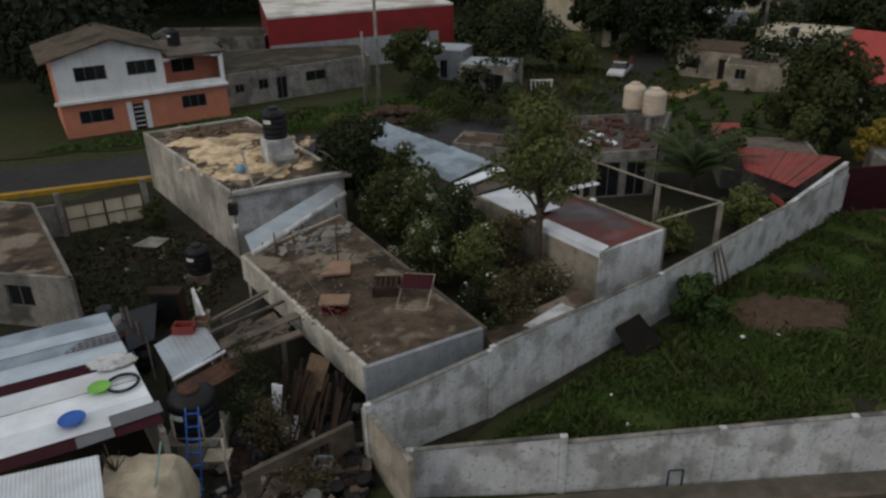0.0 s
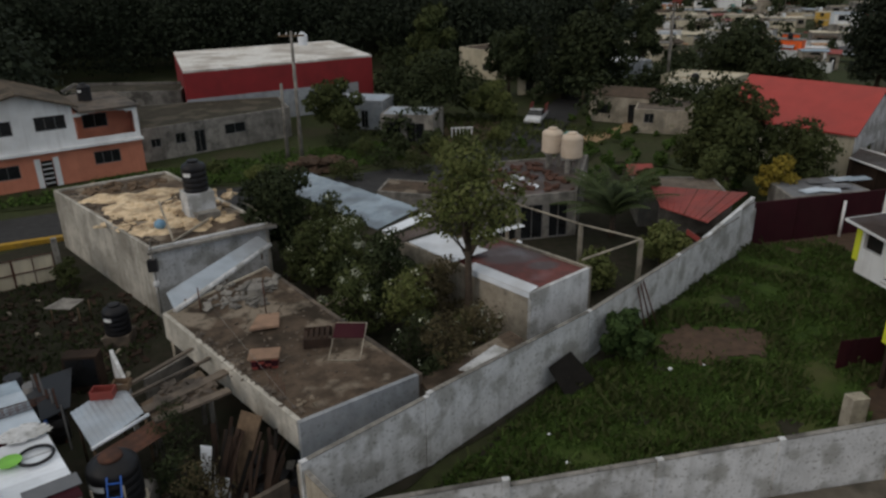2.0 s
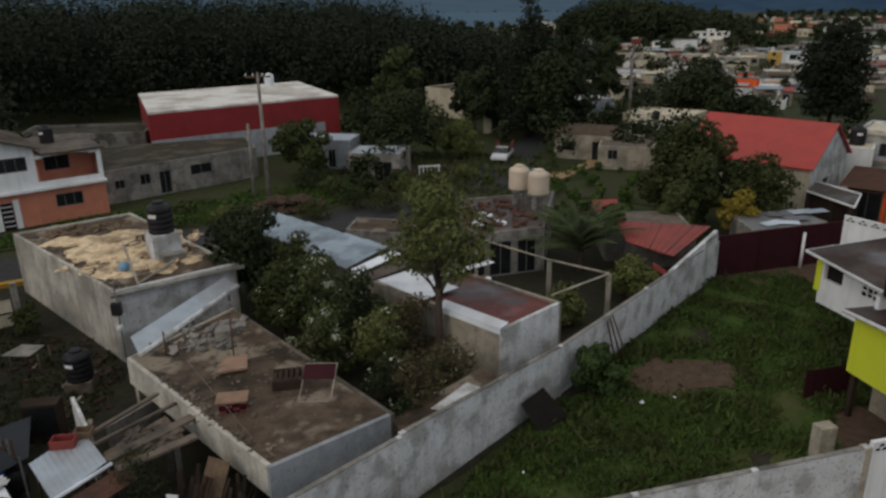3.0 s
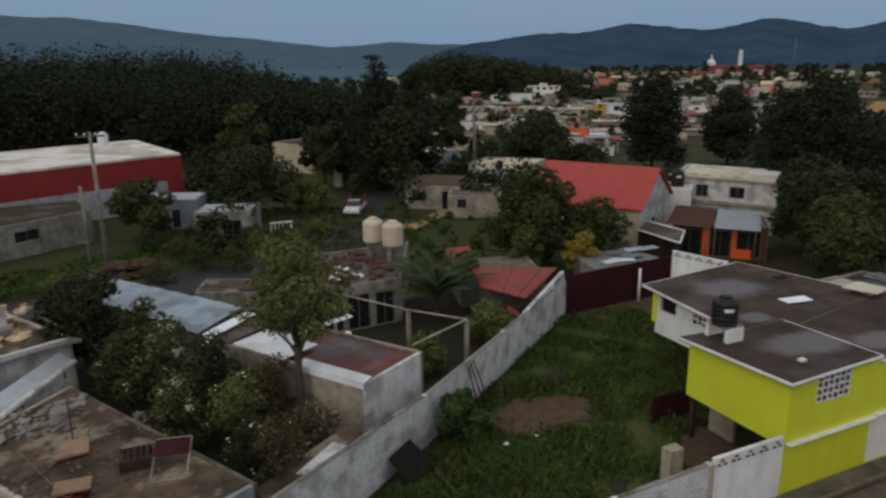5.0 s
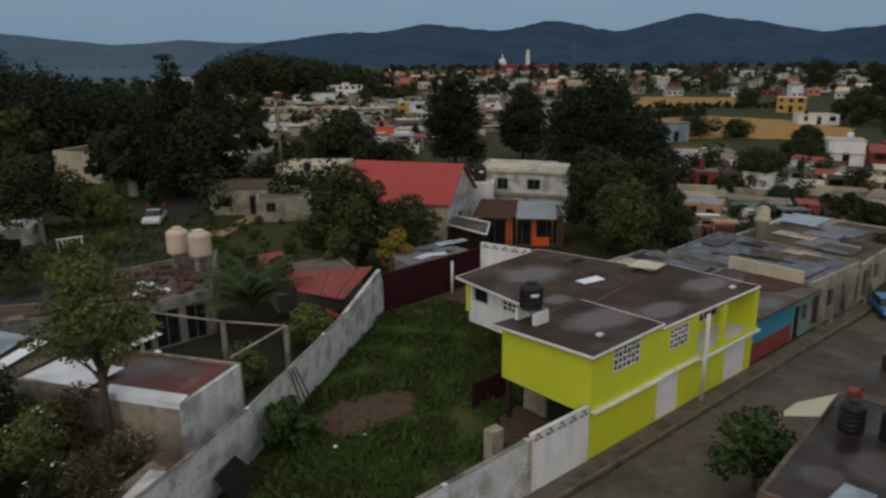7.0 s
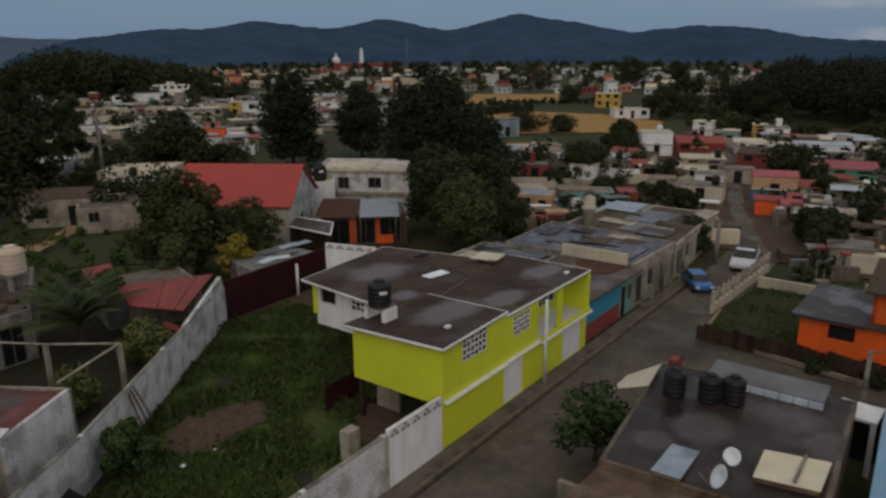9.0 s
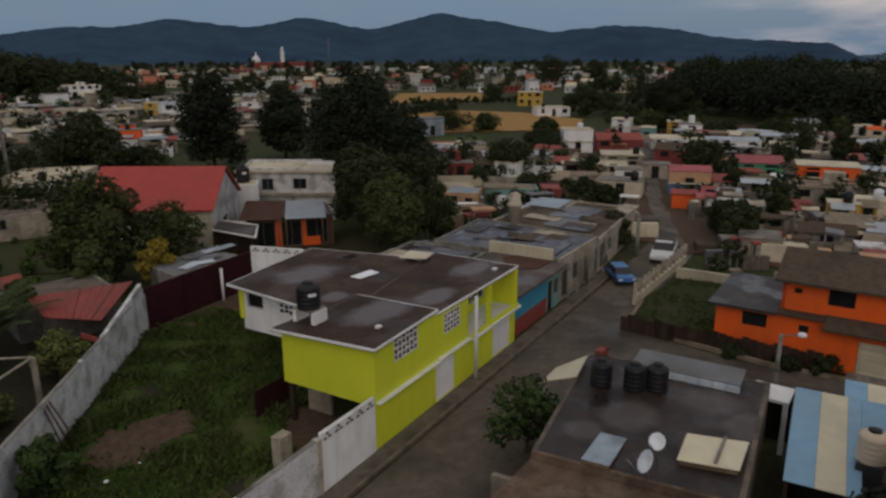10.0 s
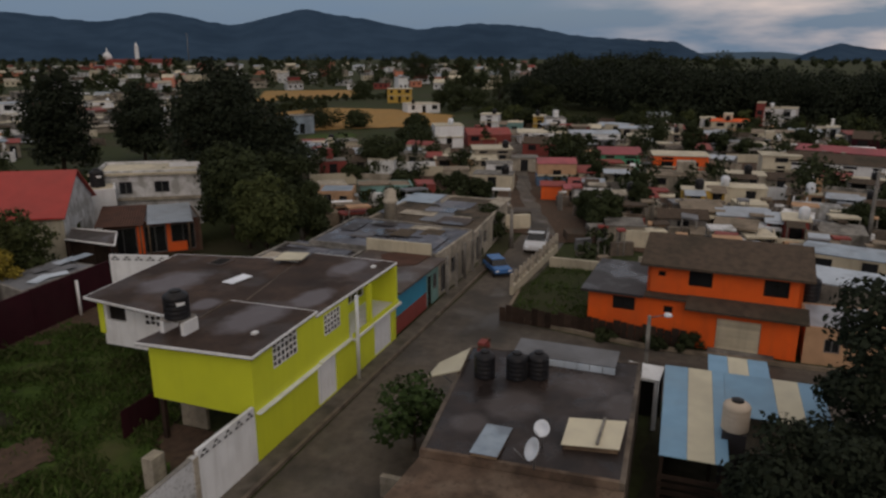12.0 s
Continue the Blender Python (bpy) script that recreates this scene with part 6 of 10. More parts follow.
for i in range(6):
    q = i / 6
    x0, y0 = 0.45 - 7.1 * q, 38.2 + 10.7 * q
    part("roof_sheet", corrugated(B(), (x0, y0, 2.85 + 0.006 * (i % 2)), (2.6, 2.6 - 1.6 * q, 0.25), (-1.2, 1.8, 0.0), 0.2, 0.02), M_ZINCB, sr)
part("front_wall", wall(B(), 12.5, -0.05, 2.75, 0.18), M_CREAMW, sr, "", frame_at((-6.6, 48.6), (0.5, 38.3)))
part("end_wall", wall(B(), 4.2, -0.05, 2.75, 0.18), M_CREAMW, sr, "", frame_at((0.5, 38.3), (1.9, 35.6)))
for i, (p0, u, v_, mm) in enumerate((((0.6, 37.6, 2.98), (2.6, 2.2, 0.2), (0.45, -0.75, 0.0), M_SHEETW), ((1.2, 36.6, 3.0), (2.5, 1.6, 0.15), (0.5, -0.9, 0), M_ROOFD), ((2.0, 35.4, 3.1), (1.9, 1.0, 0.1), (2.0, -3.2, 0.05), M_SHEETW),
                               ((3.7, 34.7, 3.2), (4.5, 1.6, 0.25), (0.2, -0.5, 0), M_SHEETW), ((4.5, 31.5, 3.12), (0.5, 0.36, 0.1), (2.36, -3.2, 0.0), M_SHEETW))):
    t = thing("loose_roof_sheet", "loose white and cream roof sheet laid over the store", "sheet", Matrix.Translation(p0), "loose sheets")
    part("sheet", corrugated(B(), p0, u, v_, 0.16, 0.02), mm, t)
part("fold", slab(B(), [(4.48, 31.48, 2.86), (6.85, 28.27, 2.86), (6.86, 28.29, 3.11), (4.5, 31.5, 3.11)], 0.02), M_SHEETW, t, "sheet edge folded down over the wall")
lo = thing("low_store", "low slab roof with a loose pale sheet behind the wall", "shed", Matrix.Translation((3.5, 23.5, 0)))
part("slab", prism(B(), [(1.9, 21.75), (6.2, 25.2), (5.6, 26.4), (1.5, 23.2)], 2.2, 2.35), M_ROOFM, lo)
part("wall", box(B(), 0, 5.0, 0.0, 0.16, -0.05, 2.2), M_CREAMW, lo, m=frame_at((1.7, 23.1), (5.5, 26.2)))
part("loose_sheet", slab(B(), [(3.75, 23.0, 2.44), (5.4, 24.5, 2.40), (4.7, 25.1, 2.46), (3.0, 23.4, 2.5)], 0.04), M_WALLG, lo, "pale sheet lying askew")

# frame of posts and rails in the garden plot
fr = thing("pergola_frame", "pale concrete posts joined by rails", "pergola", Matrix.Translation((14, 35, 0)))
for x, y in ((14.6, 34.9), (12.1, 37.7), (8.8, 42.6)):
    part("post", box(B(), x - 0.11, x + 0.11, y - 0.11, y + 0.11, -0.05, 2.6), M_CREAMW, fr)
for p, q in (((14.6, 34.9, 2.66), (12.1, 37.7, 2.66)), ((12.1, 37.7, 2.66), (8.8, 42.6, 2.66)), ((14.6, 34.9, 2.66), (10.8, 33.2, 2.4))):
    part("rail", tube(B(), p, q, 0.06), M_CREAMW, fr)

# red sheet shed in the corner, brown slab house with two beige tanks
rs_ = thing("red_sheet_shed", "garden shed with a weathered red sheet roof", "shed", Matrix.Translation((20, 38, 0)))
part("roof", slab(B(), [(19.6, 37.4, 2.45), (23.5, 40.3, 3.15), (18.4, 43.2, 3.0), (17.9, 40.2, 2.55)], 0.06), M_REDOLD, rs_)
for i in range(9):
    q = (i + 0.5) / 9
    part("ridge", tube(B(), (19.6 - 1.7 * q, 37.4 + 2.8 * q, 2.46 + 0.1 * q), (23.5 - 5.1 * q, 40.3 + 2.9 * q, 3.16 - 0.15 * q), 0.022 + 0.01 * (i in (1, 4)), 0.022, 6), M_RUST if i in (1, 4) else M_REDOLD, rs_)
part("gable_wall", prism(B(), [(18.3, 34.95), (23.4, 39.25), (23.25, 39.4), (18.15, 35.1)], -0.05, [2.45, 3.2, 3.2, 2.45]), M_WALLG, rs_)
part("back_wall", box(B(), 18.6, 23.5, 41.9, 42.1, -0.05, 2.7), M_CONC, rs_)
part("fascia", box(B(), 0, 1.4, -0.05, 0.0, 2.2, 2.5), M_REDOLD, rs_, "dull red fascia", frame_at((17.9, 36.4), (18.0, 35.1)))
quad_house("brown_slab_house", "low house with a wet brown slab roof", [(7.0, 42.2), (13.4, 42.9), (16.9, 51.8), (9.5, 51.0)], 2.85, M_CONC, M_ROOFD, 0.12, openings={0: [(0.5, 2.4, 0.0, 2.3), (2.7, 4.2, 0.0, 2.3), (4.6, 5.9, 0.0, 2.3)]})
for x, y, h_ in ((13.5, 49.6, 0.95), (14.45, 47.9, 0.95)):
    t = thing("tank_pillar", "grey block pillar under a tank", "pillar", Matrix.Translation((x, y, 2.85)), "tank pillars")
    for dx, dy in ((-0.4, -0.4), (0.4, -0.4), (0.0, 0.45)):
        part("leg", box(B(), x + dx - 0.13, x + dx + 0.13, y + dy - 0.13, y + dy + 0.13, 2.85, 2.85 + h_), M_CONC, t)
    part("plate", box(B(), x - 0.65, x + 0.65, y - 0.65, y + 0.65, 2.85 + h_, 2.95 + h_), M_CONC, t)
    tank(x, y, 2.96 + h_, 1.5, 1.75, M_BEIGE, "beige polyethylene water tank on a pillar", False)
quad_house("grey_hut", "low grey hut with a tin roof", [(18.0, 43.8), (23.6, 42.8), (24.4, 46.5), (18.8, 47.6)], 2.3, M_CONC, M_ROOFC, 0.05)
t = thing("red_tin_roof", "small red tin roof", "shed", Matrix.Translation((16.5, 48.5, 0)))
part("roof", corrugated(B(), (18.7, 47.9, 2.35), (1.9, -0.2, 0.05), (0.6, 2.1, 0.2)), M_REDOLD, t)
part("wall", box(B(), 19.0, 20.4, 48.2, 49.8, -0.05, 2.3), M_DIRTD, t)
tank(15.2, 51.2, 3.3, 1.4, 1.6, M_TEALW, "pale teal water tank behind the beige ones", False)
t = thing("tank_pillar", "grey block pillar under a tank", "pillar", Matrix.Translation((15.2, 51.2, 2.85)), "tank pillars")
part("block", box(B(), 14.6, 15.8, 50.6, 51.75, 2.85, 3.29), M_CONC, t)
quad_house("dark_shed", "low grey shed with a dark slab roof", [(0.8, 50.5), (5.2, 48.5), (6.4, 51.5), (1.8, 53.6)], 1.3, M_CONC, M_ROOFM, 0.02)

# ---- left yard: sheet roofs and clutter ----
mr = thing("sheet_metal_roof", "large patched sheet roof in white, blue and maroon strips", "shed", Matrix.Translation((-13, 20, 0)))
O_, U_, V_ = Vector((-19.5, 21.6, 2.62)), Vector((6.1, 3.2, 0.0)), Vector((5.0, -7.4, 0.0))
for i, (a, b, mm) in enumerate(((0.0, 0.11, M_ZINCB), (0.112, 0.20, M_SHEETB), (0.202, 0.29, M_ZINCB), (0.292, 0.402, M_SHEETB), (0.404, 0.48, M_MAROON), (0.482, 0.61, M_SHEETW), (0.612, 0.74, M_SHEETW), (0.742, 0.86, M_SHEETW), (0.862, 0.93, M_MAROON))):
    part("roof_sheet", corrugated(B(), O_ + V_ * a + Vector((0, 0, 0.015 * (i % 2))), U_, V_ * (b - a), 0.22, 0.006), mm, mr)
part("wall", box(B(), 0, 8.6, 0, 0.16, -0.05, 2.5), M_CONC, mr, m=frame_at(tuple((O_ + U_ * 0.97)[:2]), tuple((O_ + U_ * 0.97 + V_)[:2])))
part("wall", box(B(), 0, 6.6, 0.1, 0.26, -0.05, 2.5), M_PLASTG, mr, m=frame_at(tuple((O_ + V_ * 0.02)[:2]), tuple((O_ + U_ + V_ * 0.02)[:2])))
quad_house("mossy_roof_house", "low house with a mossy brown roof and window", [(-26.0, 29.5), (-16.0, 27.7), (-22.3, 36.8), (-31.0, 38.4)], 2.6, M_CONC, M_ROOFM, 0.02, openings={0: [(6.6, 7.9, 1.0, 2.1)], 1: [(2.0, 3.2, 1.0, 2.1)]})
# yard gate to the road
gt = thing("yard_gate", "two-leaf cream sheet gate between concrete piers", "gate", Matrix.Translation((-19.7, 39.3, 0)))
gm = frame_at((-21.6, 38.3), (-17.9, 40.3))
for a in (0.0, 2.1):
    lf = part("gate_leaf", box(B(), a + 0.05, a + 2.05, 0.0, 0.03, 0.15, 1.75), M_CREAM, gt, "", gm)
    part("gate_frame", wall(B(), 2.1, 0.08, 1.82, 0.05, [(0.06, 1.0, 0.14, 0.92), (1.06, 2.04, 0.14, 0.92), (0.06, 1.0, 0.98, 1.76), (1.06, 2.04, 0.98, 1.76)]), M_RUST, lf, "", gm @ Matrix.Translation((a, -0.06, 0)))
for a in (-0.35, 4.25):
    part("pier", box(B(), a, a + 0.3, -0.15, 0.15, -0.05, 2.6), M_CONC, gt, m=gm)
block_wall("wall_yard", (-26, 36.2), (-21.9, 38.2), 1.9, M_CONC, "rough grey yard wall", 2.0)

tank(-12.2, 32.3, 0.55, 1.2, 1.5)
tank(-8.5, 19.6, 1.0, 1.6, 1.75, lid=M_RUST, label="black polyethylene water tank with a rusty lid")
bs = thing("block_base", "block base under a tank in the yard", "base", Matrix.Translation((-12.2, 32.3, 0)))
part("base", box(B(), -12.8, -11.6, 31.7, 32.9, -0.05, 0.54), M_ROOFC, bs)
bs = thing("block_base", "block base under a big tank in the yard", "base", Matrix.Translation((-8.5, 19.6, 0)))
part("base", box(B(), -9.4, -7.6, 18.7, 20.5, -0.05, 0.99), M_CONC, bs)

# ---- peach house by the road ----
PH = thing("peach_house", "two-storey white and peach house with a balcony", "house", Matrix.Translation((-30.6, 57.6, 0)))
pm = frame_at((-30.6, 57.6), (-19.0, 64.3))
ln = 13.4
gro = [(1.2, 3.8, 1.05, 2.15), (5.35, 6.25, 0.0, 2.2), (9.4, 11.5, 1.2, 2.3)]
part("ground_front", wall(B(), ln, 0, 2.85, 0.2, gro), M_PEACH, PH, m=pm)
part("floor_band", box(B(), -0.4, ln + 0.1, -0.45, 0.2, 2.86, 3.05), M_WHITE, PH, "white floor band", pm)
upo = [(1.5, 3.9, 4.5, 5.65), (5.5, 7.8, 4.55, 5.7)]
part("upper_front", wall(B(), 8.4, 3.05, 6.2, 0.2, upo), M_WHITE, PH, "white upper wall", pm)
gab = B()
prism(gab, [(0, 0), (8.4, 0), (8.4, 0.2), (0, 0.2)], 6.2, 6.25)
part("gable_strip", gab, M_WHITE, PH, "", pm)
bm = B()
a = [bm.verts.new((x, 0.0, z)) for x, z in ((0, 6.25), (8.4, 6.25), (4.6, 7.5))]
b = [bm.verts.new((x, 0.2, z)) for x, z in ((0, 6.25), (8.4, 6.25), (4.6, 7.5))]
bm.faces.new(a)
bm.faces.new(b[::-1])
for i in range(3):
    bm.faces.new((a[i], b[i], b[(i + 1) % 3], a[(i + 1) % 3]))
part("gable", bm, M_WHITE, PH, "white gable", pm)
part("side_wall", wall(B(), 8.0, 0, 6.2, 0.2, [(1.5, 2.8, 3.9, 5.0)]), M_PEACH, PH, "", pm @ frame_at((0, 8.2), (0, 0.2)))
part("balcony_back", wall(B(), 5.0, 3.05, 5.7, 0.2, [(1.0, 3.0, 3.9, 5.1)]), M_PEACH, PH, "", pm @ Matrix.Translation((8.4, 2.2, 0)))
part("balcony_cheek", wall(B(), 2.0, 3.05, 5.7, 0.2), M_PEACH, PH, "", pm @ frame_at((8.4, 2.2), (8.4, 0.2)))
part("end_wall", wall(B(), 8.0, 0, 5.6, 0.2), M_PEACH, PH, "", pm @ frame_at((ln, 0.2), (ln, 8.2)))
part("rear_wall", wall(B(), ln, 0, 5.7, 0.2), M_PEACH, PH, "", pm @ frame_at((ln, 8.2), (0, 8.2)))
part("balcony_rail", box(B(), 8.42, ln, 0.0, 0.14, 3.06, 3.5), M_WHITE, PH, "white balcony parapet", pm)
part("arch_pier", box(B(), ln - 0.35, ln, 0.0, 0.2, 3.51, 5.6), M_WHITE, PH, "", pm)
bm = B()
for i in range(8):
    x0, x1 = 8.42 + (ln - 0.36 - 8.42) * i / 8, 8.42 + (ln - 0.36 - 8.42) * (i + 1) / 8
    q = (i + 0.5) / 8 * 2 - 1
    box(bm, x0, x1, 0.0, 0.2, 5.15 + 0.42 * math.sqrt(max(0, 1 - q * q)), 5.6)
part("arch", bm, M_WHITE, PH, "white flat arch over the balcony", pm)
part("roof", slab(B(), [(-0.9, -0.7, 6.3), (4.6, -0.7, 7.75), (4.6, 9.0, 7.9), (-0.9, 9.0, 6.4)], 0.15), M_MOSSROOF, PH, "brown mossy roof", pm)
part("roof", slab(B(), [(4.61, -0.7, 7.75), (8.8, -0.7, 6.35), (8.8, 9.0, 6.45), (4.61, 9.0, 7.9)], 0.15), M_MOSSROOF, PH, "brown mossy roof", pm)
part("balcony_roof", box(B(), 8.82, ln + 0.3, -0.2, 9.0, 5.62, 5.8), M_ROOFC, PH, "stained balcony roof slab", pm)
for o in (gro[0], gro[2]):
    window_in(PH, pm, *o, M_STEEL, 2)
for o in upo:
    window_in(PH, pm, *o, M_STEEL, 2)
window_in(PH, pm @ Matrix.Translation((8.4, 2.2, 0)), 1.0, 3.0, 3.9, 5.1, M_STEEL, 1)
dr = part("door", box(B(), 5.4, 6.2, 0.06, 0.1, 0.02, 2.15), M_DARK, PH, "dark door with white bars", pm)
for i in range(5):
    part("bar", box(B(), 5.42, 6.18, 0.03, 0.055, 0.25 + i * 0.4, 0.33 + i * 0.4), M_WHITE, dr, "", pm)
part("door_surround", box(B(), 4.9, 5.33, -0.04, 0.0, 0.0, 2.4), M_WHITE, PH, "", pm)
part("door_surround", box(B(), 6.27, 6.7, -0.04, 0.0, 0.0, 2.4), M_WHITE, PH, "", pm)
tq = pm @ Vector((10.5, 5.0, 0))
tank(tq.x, tq.y, 5.81, 1.15, 1.5)

# ---- grey long house and the red hall ----
quad_house("grey_long_house", "long grey unplastered house with a mossy roof", [(-20.0, 67.0), (-7.2, 75.6), (-8.9, 82.2), (-23.6, 79.6)], 3.0, M_CONC, M_ROOFDM, 0.02,
                openings={0: [(3.3, 4.3, 1.2, 2.2), (5.1, 6.2, 0.05, 2.2), (8.2, 10.4, 1.3, 2.3), (1.0, 1.9, 1.2, 2.0)]})
quad_house("grey_back_house", "grey house with dark windows behind the long house", [(-33.0, 84.0), (-19.5, 83.0), (-20.0, 90.0), (-33.5, 91.0)], 3.6, M_CONC, M_ROOFDM, 0.3, openings={0: [(2.0, 4.6, 1.8, 3.0), (6.0, 8.6, 1.8, 3.0), (10.0, 11.2, 0.1, 2.2)]})
HALL = [(-18.5, 81.0), (1.8, 90.5), (-3.5, 109.0), (-23.6, 100.0)]
RH = quad_house("red_hall", "long red painted hall with a white-edged flat roof", [HALL[0], HALL[1], HALL[2], HALL[3]], 6.2, M_REDWALL, M_CREAMR, -0.2)
part("roof_edge", prism(B(), HALL, 5.98, 6.22), M_CREAMR, RH, "pale stained sheet roof with a white edge")
part("plinth", box(B(), 0, 20.4, -0.04, 0.0, -0.05, 3.2), M_PLASTG, RH, "pale lower wall", frame_at(HALL[0], HALL[1]))
tank(-7.2, 104.0, 6.23, 1.3, 1.7, M_SHEETW, "white water tank on the red hall roof", False)
quad_house("white_tin_house", "small grey-blue house with a tin roof", [(-2.8, 78.6), (2.4, 76.9), (3.8, 81.0), (-1.5, 82.8)], 3.0, M_PLASTG, M_ZINC, 0.02, openings={0: [(1.0, 2.0, 1.0, 2.0), (3.0, 3.8, 0.1, 2.0)]})
quad_house("grey_low_house", "low dark grey house with a pale sheet roof", [(1.9, 70.6), (6.9, 69.0), (8.4, 73.0), (3.2, 74.6)], 2.9, M_CONC, M_ZINC, 0.02, openings={0: [(0.6, 2.0, 0.1, 2.1), (2.6, 4.4, 0.1, 2.1)]})
wr = thing("white_railing", "white painted railing by the road", "railing", Matrix.Translation((9.8, 71.4, 0)))
for i in range(6):
    part("baluster", box(B(), 9.0 + i * 0.4, 9.12 + i * 0.4, 71.3, 71.42, -0.05, 1.0), M_WHITE, wr)
part("rail", box(B(), 8.95, 11.2, 71.28, 71.44, 1.0, 1.12), M_WHITE, wr)
car(19.3, 77.6, -115, M_CARW, "white pickup truck with a red stake body", True, 0.0, M_REDBAND)


def utility_pole(x, y, h, label="tall grey concrete utility pole with a cross-arm", arm=True):
    t = thing("utility_pole", label, "utility pole", Matrix.Translation((x, y, 0)))
    part("pole", tube(B(), (x, y, -0.2), (x, y, h), 0.2, 0.12, 10), M_CONC, t)
    if not arm:
        return t
    part("cross_arm", box(B(), x - 1.1, x + 1.1, y - 0.06, y + 0.06, h - 0.45, h - 0.3), M_WOOD, t)
    for dx in (-1.0, -0.4, 0.4, 1.0):
        part("insulator", lathe(B(), [(0.05, h - 0.3), (0.07, h - 0.2), (0.04, h - 0.1)], x + dx, y, 8), M_WHITE, t)
    return t


utility_pole(-5.6, 66.0, 11.3)
utility_pole(-6.85, 65.9, 6.9, "short grey concrete pole beside the tall one", False)
utility_pole(39.0, 89, 11.5)
utility_pole(45.0, 102.9, 8.9)
utility_pole(73.4, 90.0, 5.4, "thin pole among the trees", False)
utility_pole(71.8, -8.4, 6.5, "grey utility pole among the village houses", False)
utility_pole(57.0, 19.95, 3.3, "rough concrete gate post by the street", False)
utility_pole(49.2, 36.2, 4.4, "thin grey pole behind the lime house", False)

# red gabled house, white house, huts behind the maroon wall
GHs = thing("red_gable_house", "pale house under a bright red sheet gable roof", "house", Matrix.Translation((36, 52, 0)))
A_, C_ = Vector((31.15, 58.8)), Vector((37.3, 50.14))
ax = (C_ - A_).normalized()
nx = Vector((-ax.y, ax.x))
if nx.x < 0:
    nx = -nx
rm = frame_at(tuple(A_), tuple(C_))
LR = (C_ - A_).length
part("roof_pitch", slab(B(), [(-0.2, -0.4, 4.0), (LR + 0.3, -0.4, 4.0), (LR + 0.3, 4.35, 7.0), (-0.2, 4.35, 7.0)], 0.12), M_REDROOF, GHs, m=rm)
part("roof_pitch", slab(B(), [(-0.2, 4.37, 7.0), (LR + 0.3, 4.37, 7.0), (LR + 0.3, 8.8, 4.0), (-0.2, 8.8, 4.0)], 0.12), M_REDROOF, GHs, m=rm)
part("front_wall", wall(B(), LR, -0.05, 4.0, 0.2, [(1.5, 2.6, 1.0, 2.2), (4.5, 5.6, 1.0, 2.2)]), M_CREAM, GHs, m=rm)
part("gable_wall", wall(B(), 8.0, -0.05, 4.1, 0.2, [(3.0, 4.6, 1.2, 2.6)]), M_WALLG, GHs, m=rm @ frame_at((LR, 0.2), (LR, 8.2)))
bm = B()
a = [bm.verts.new((LR - 0.18, y, z)) for y, z in ((0.0, 4.1), (8.5, 4.1), (4.35, 6.8))]
b = [bm.verts.new((LR, y, z)) for y, z in ((0.0, 4.1), (8.5, 4.1), (4.35, 6.8))]
bm.faces.new(a)
bm.faces.new(b[::-1])
for i in range(3):
    bm.faces.new((a[i], b[i], b[(i + 1) % 3], a[(i + 1) % 3]))
bmesh.ops.recalc_face_normals(bm, faces=bm.faces)
part("gable", bm, M_WALLG, GHs, m=rm)
WH = quad_house("white_flat_house", "two-storey off-white house with a flat roof", [(47.5, 58.3), (52.9, 50.6), (57.6, 54.6), (52.2, 62.3)], 5.05, M_WALLG, M_CREAM, 0.3, openings={0: [(2.0, 3.2, 3.1, 4.3), (5.2, 6.6, 3.2, 4.3)]})
wall_line("floor_band", (47.1, 58.0), (52.6, 50.2), 2.55, 2.8, 0.5, M_CREAMW, WH)
wall_line("eave_slab", (46.9, 58.6), (52.7, 50.1), 4.95, 5.17, 0.7, M_CREAM, WH)
wall_line("roof_rail", (51.2, 52.6), (52.8, 50.3), 5.68, 6.1, 0.12, M_WHITE, WH)
quad_house("white_flat_annex", "off-white annex with a roof slab", [(44.2, 56.5), (46.4, 54.6), (49.0, 57.5), (46.6, 59.6)], 4.2, M_WHITE, M_CREAM, 0.05)
tank(46.6, 57.0, 4.22, 1.3, 1.7)
quad_house("orange_hut", "tin-roofed hut with an orange wall", [(40.0, 48.9), (45.5, 43.9), (49.0, 48.2), (44.0, 54.0)], 2.8, M_RUST, M_GREYSH, 0.02, openings={0: [(0.3, 2.3, 0.1, 2.4), (2.9, 4.6, 0.1, 2.4), (5.0, 6.9, 0.2, 2.4)]}, wall_mats={1: M_DIRT, 2: M_CONC, 3: M_DIRT})
board_m = frame_at((40.0, 48.9), (45.5, 43.9))
OP = thing("hoarding", "bright orange painted hoarding on the hut front", "hoarding", board_m @ Matrix.Translation((2.3, -0.05, 0)))
part("panel", box(B(), 2.35, 2.85, -0.06, -0.01, 0.1, 2.5), M_ORANGE, OP, m=board_m)
part("panel", box(B(), 4.65, 5.0, -0.06, -0.01, 0.1, 2.5), M_ORANGE, OP, m=board_m)
part("panel", box(B(), 4.95, 6.2, -0.07, -0.015, 0.1, 0.9), M_ORANGE, OP, m=board_m)
hr = thing("rusty_hut_roof", "rust-red sheet roof over the hut porch", "roof", Matrix.Translation((40, 48, 2.8)))
part("sheet", corrugated(B(), (38.9, 48.8, 2.86), (4.9, 4.6, 0.35), (2.3, -2.9, 0.0), 0.2, 0.02), M_RUST, hr)
for x_, y_ in ((39.0, 48.7), (41.1, 46.2)):
    part("post", tube(B(), (x_, y_, -0.05), (x_, y_, 2.86), 0.06), M_WOOD, hr)
hr = thing("grey_hut_roof", "pale grey sheet roof over the hut", "roof", Matrix.Translation((43, 46, 2.9)))
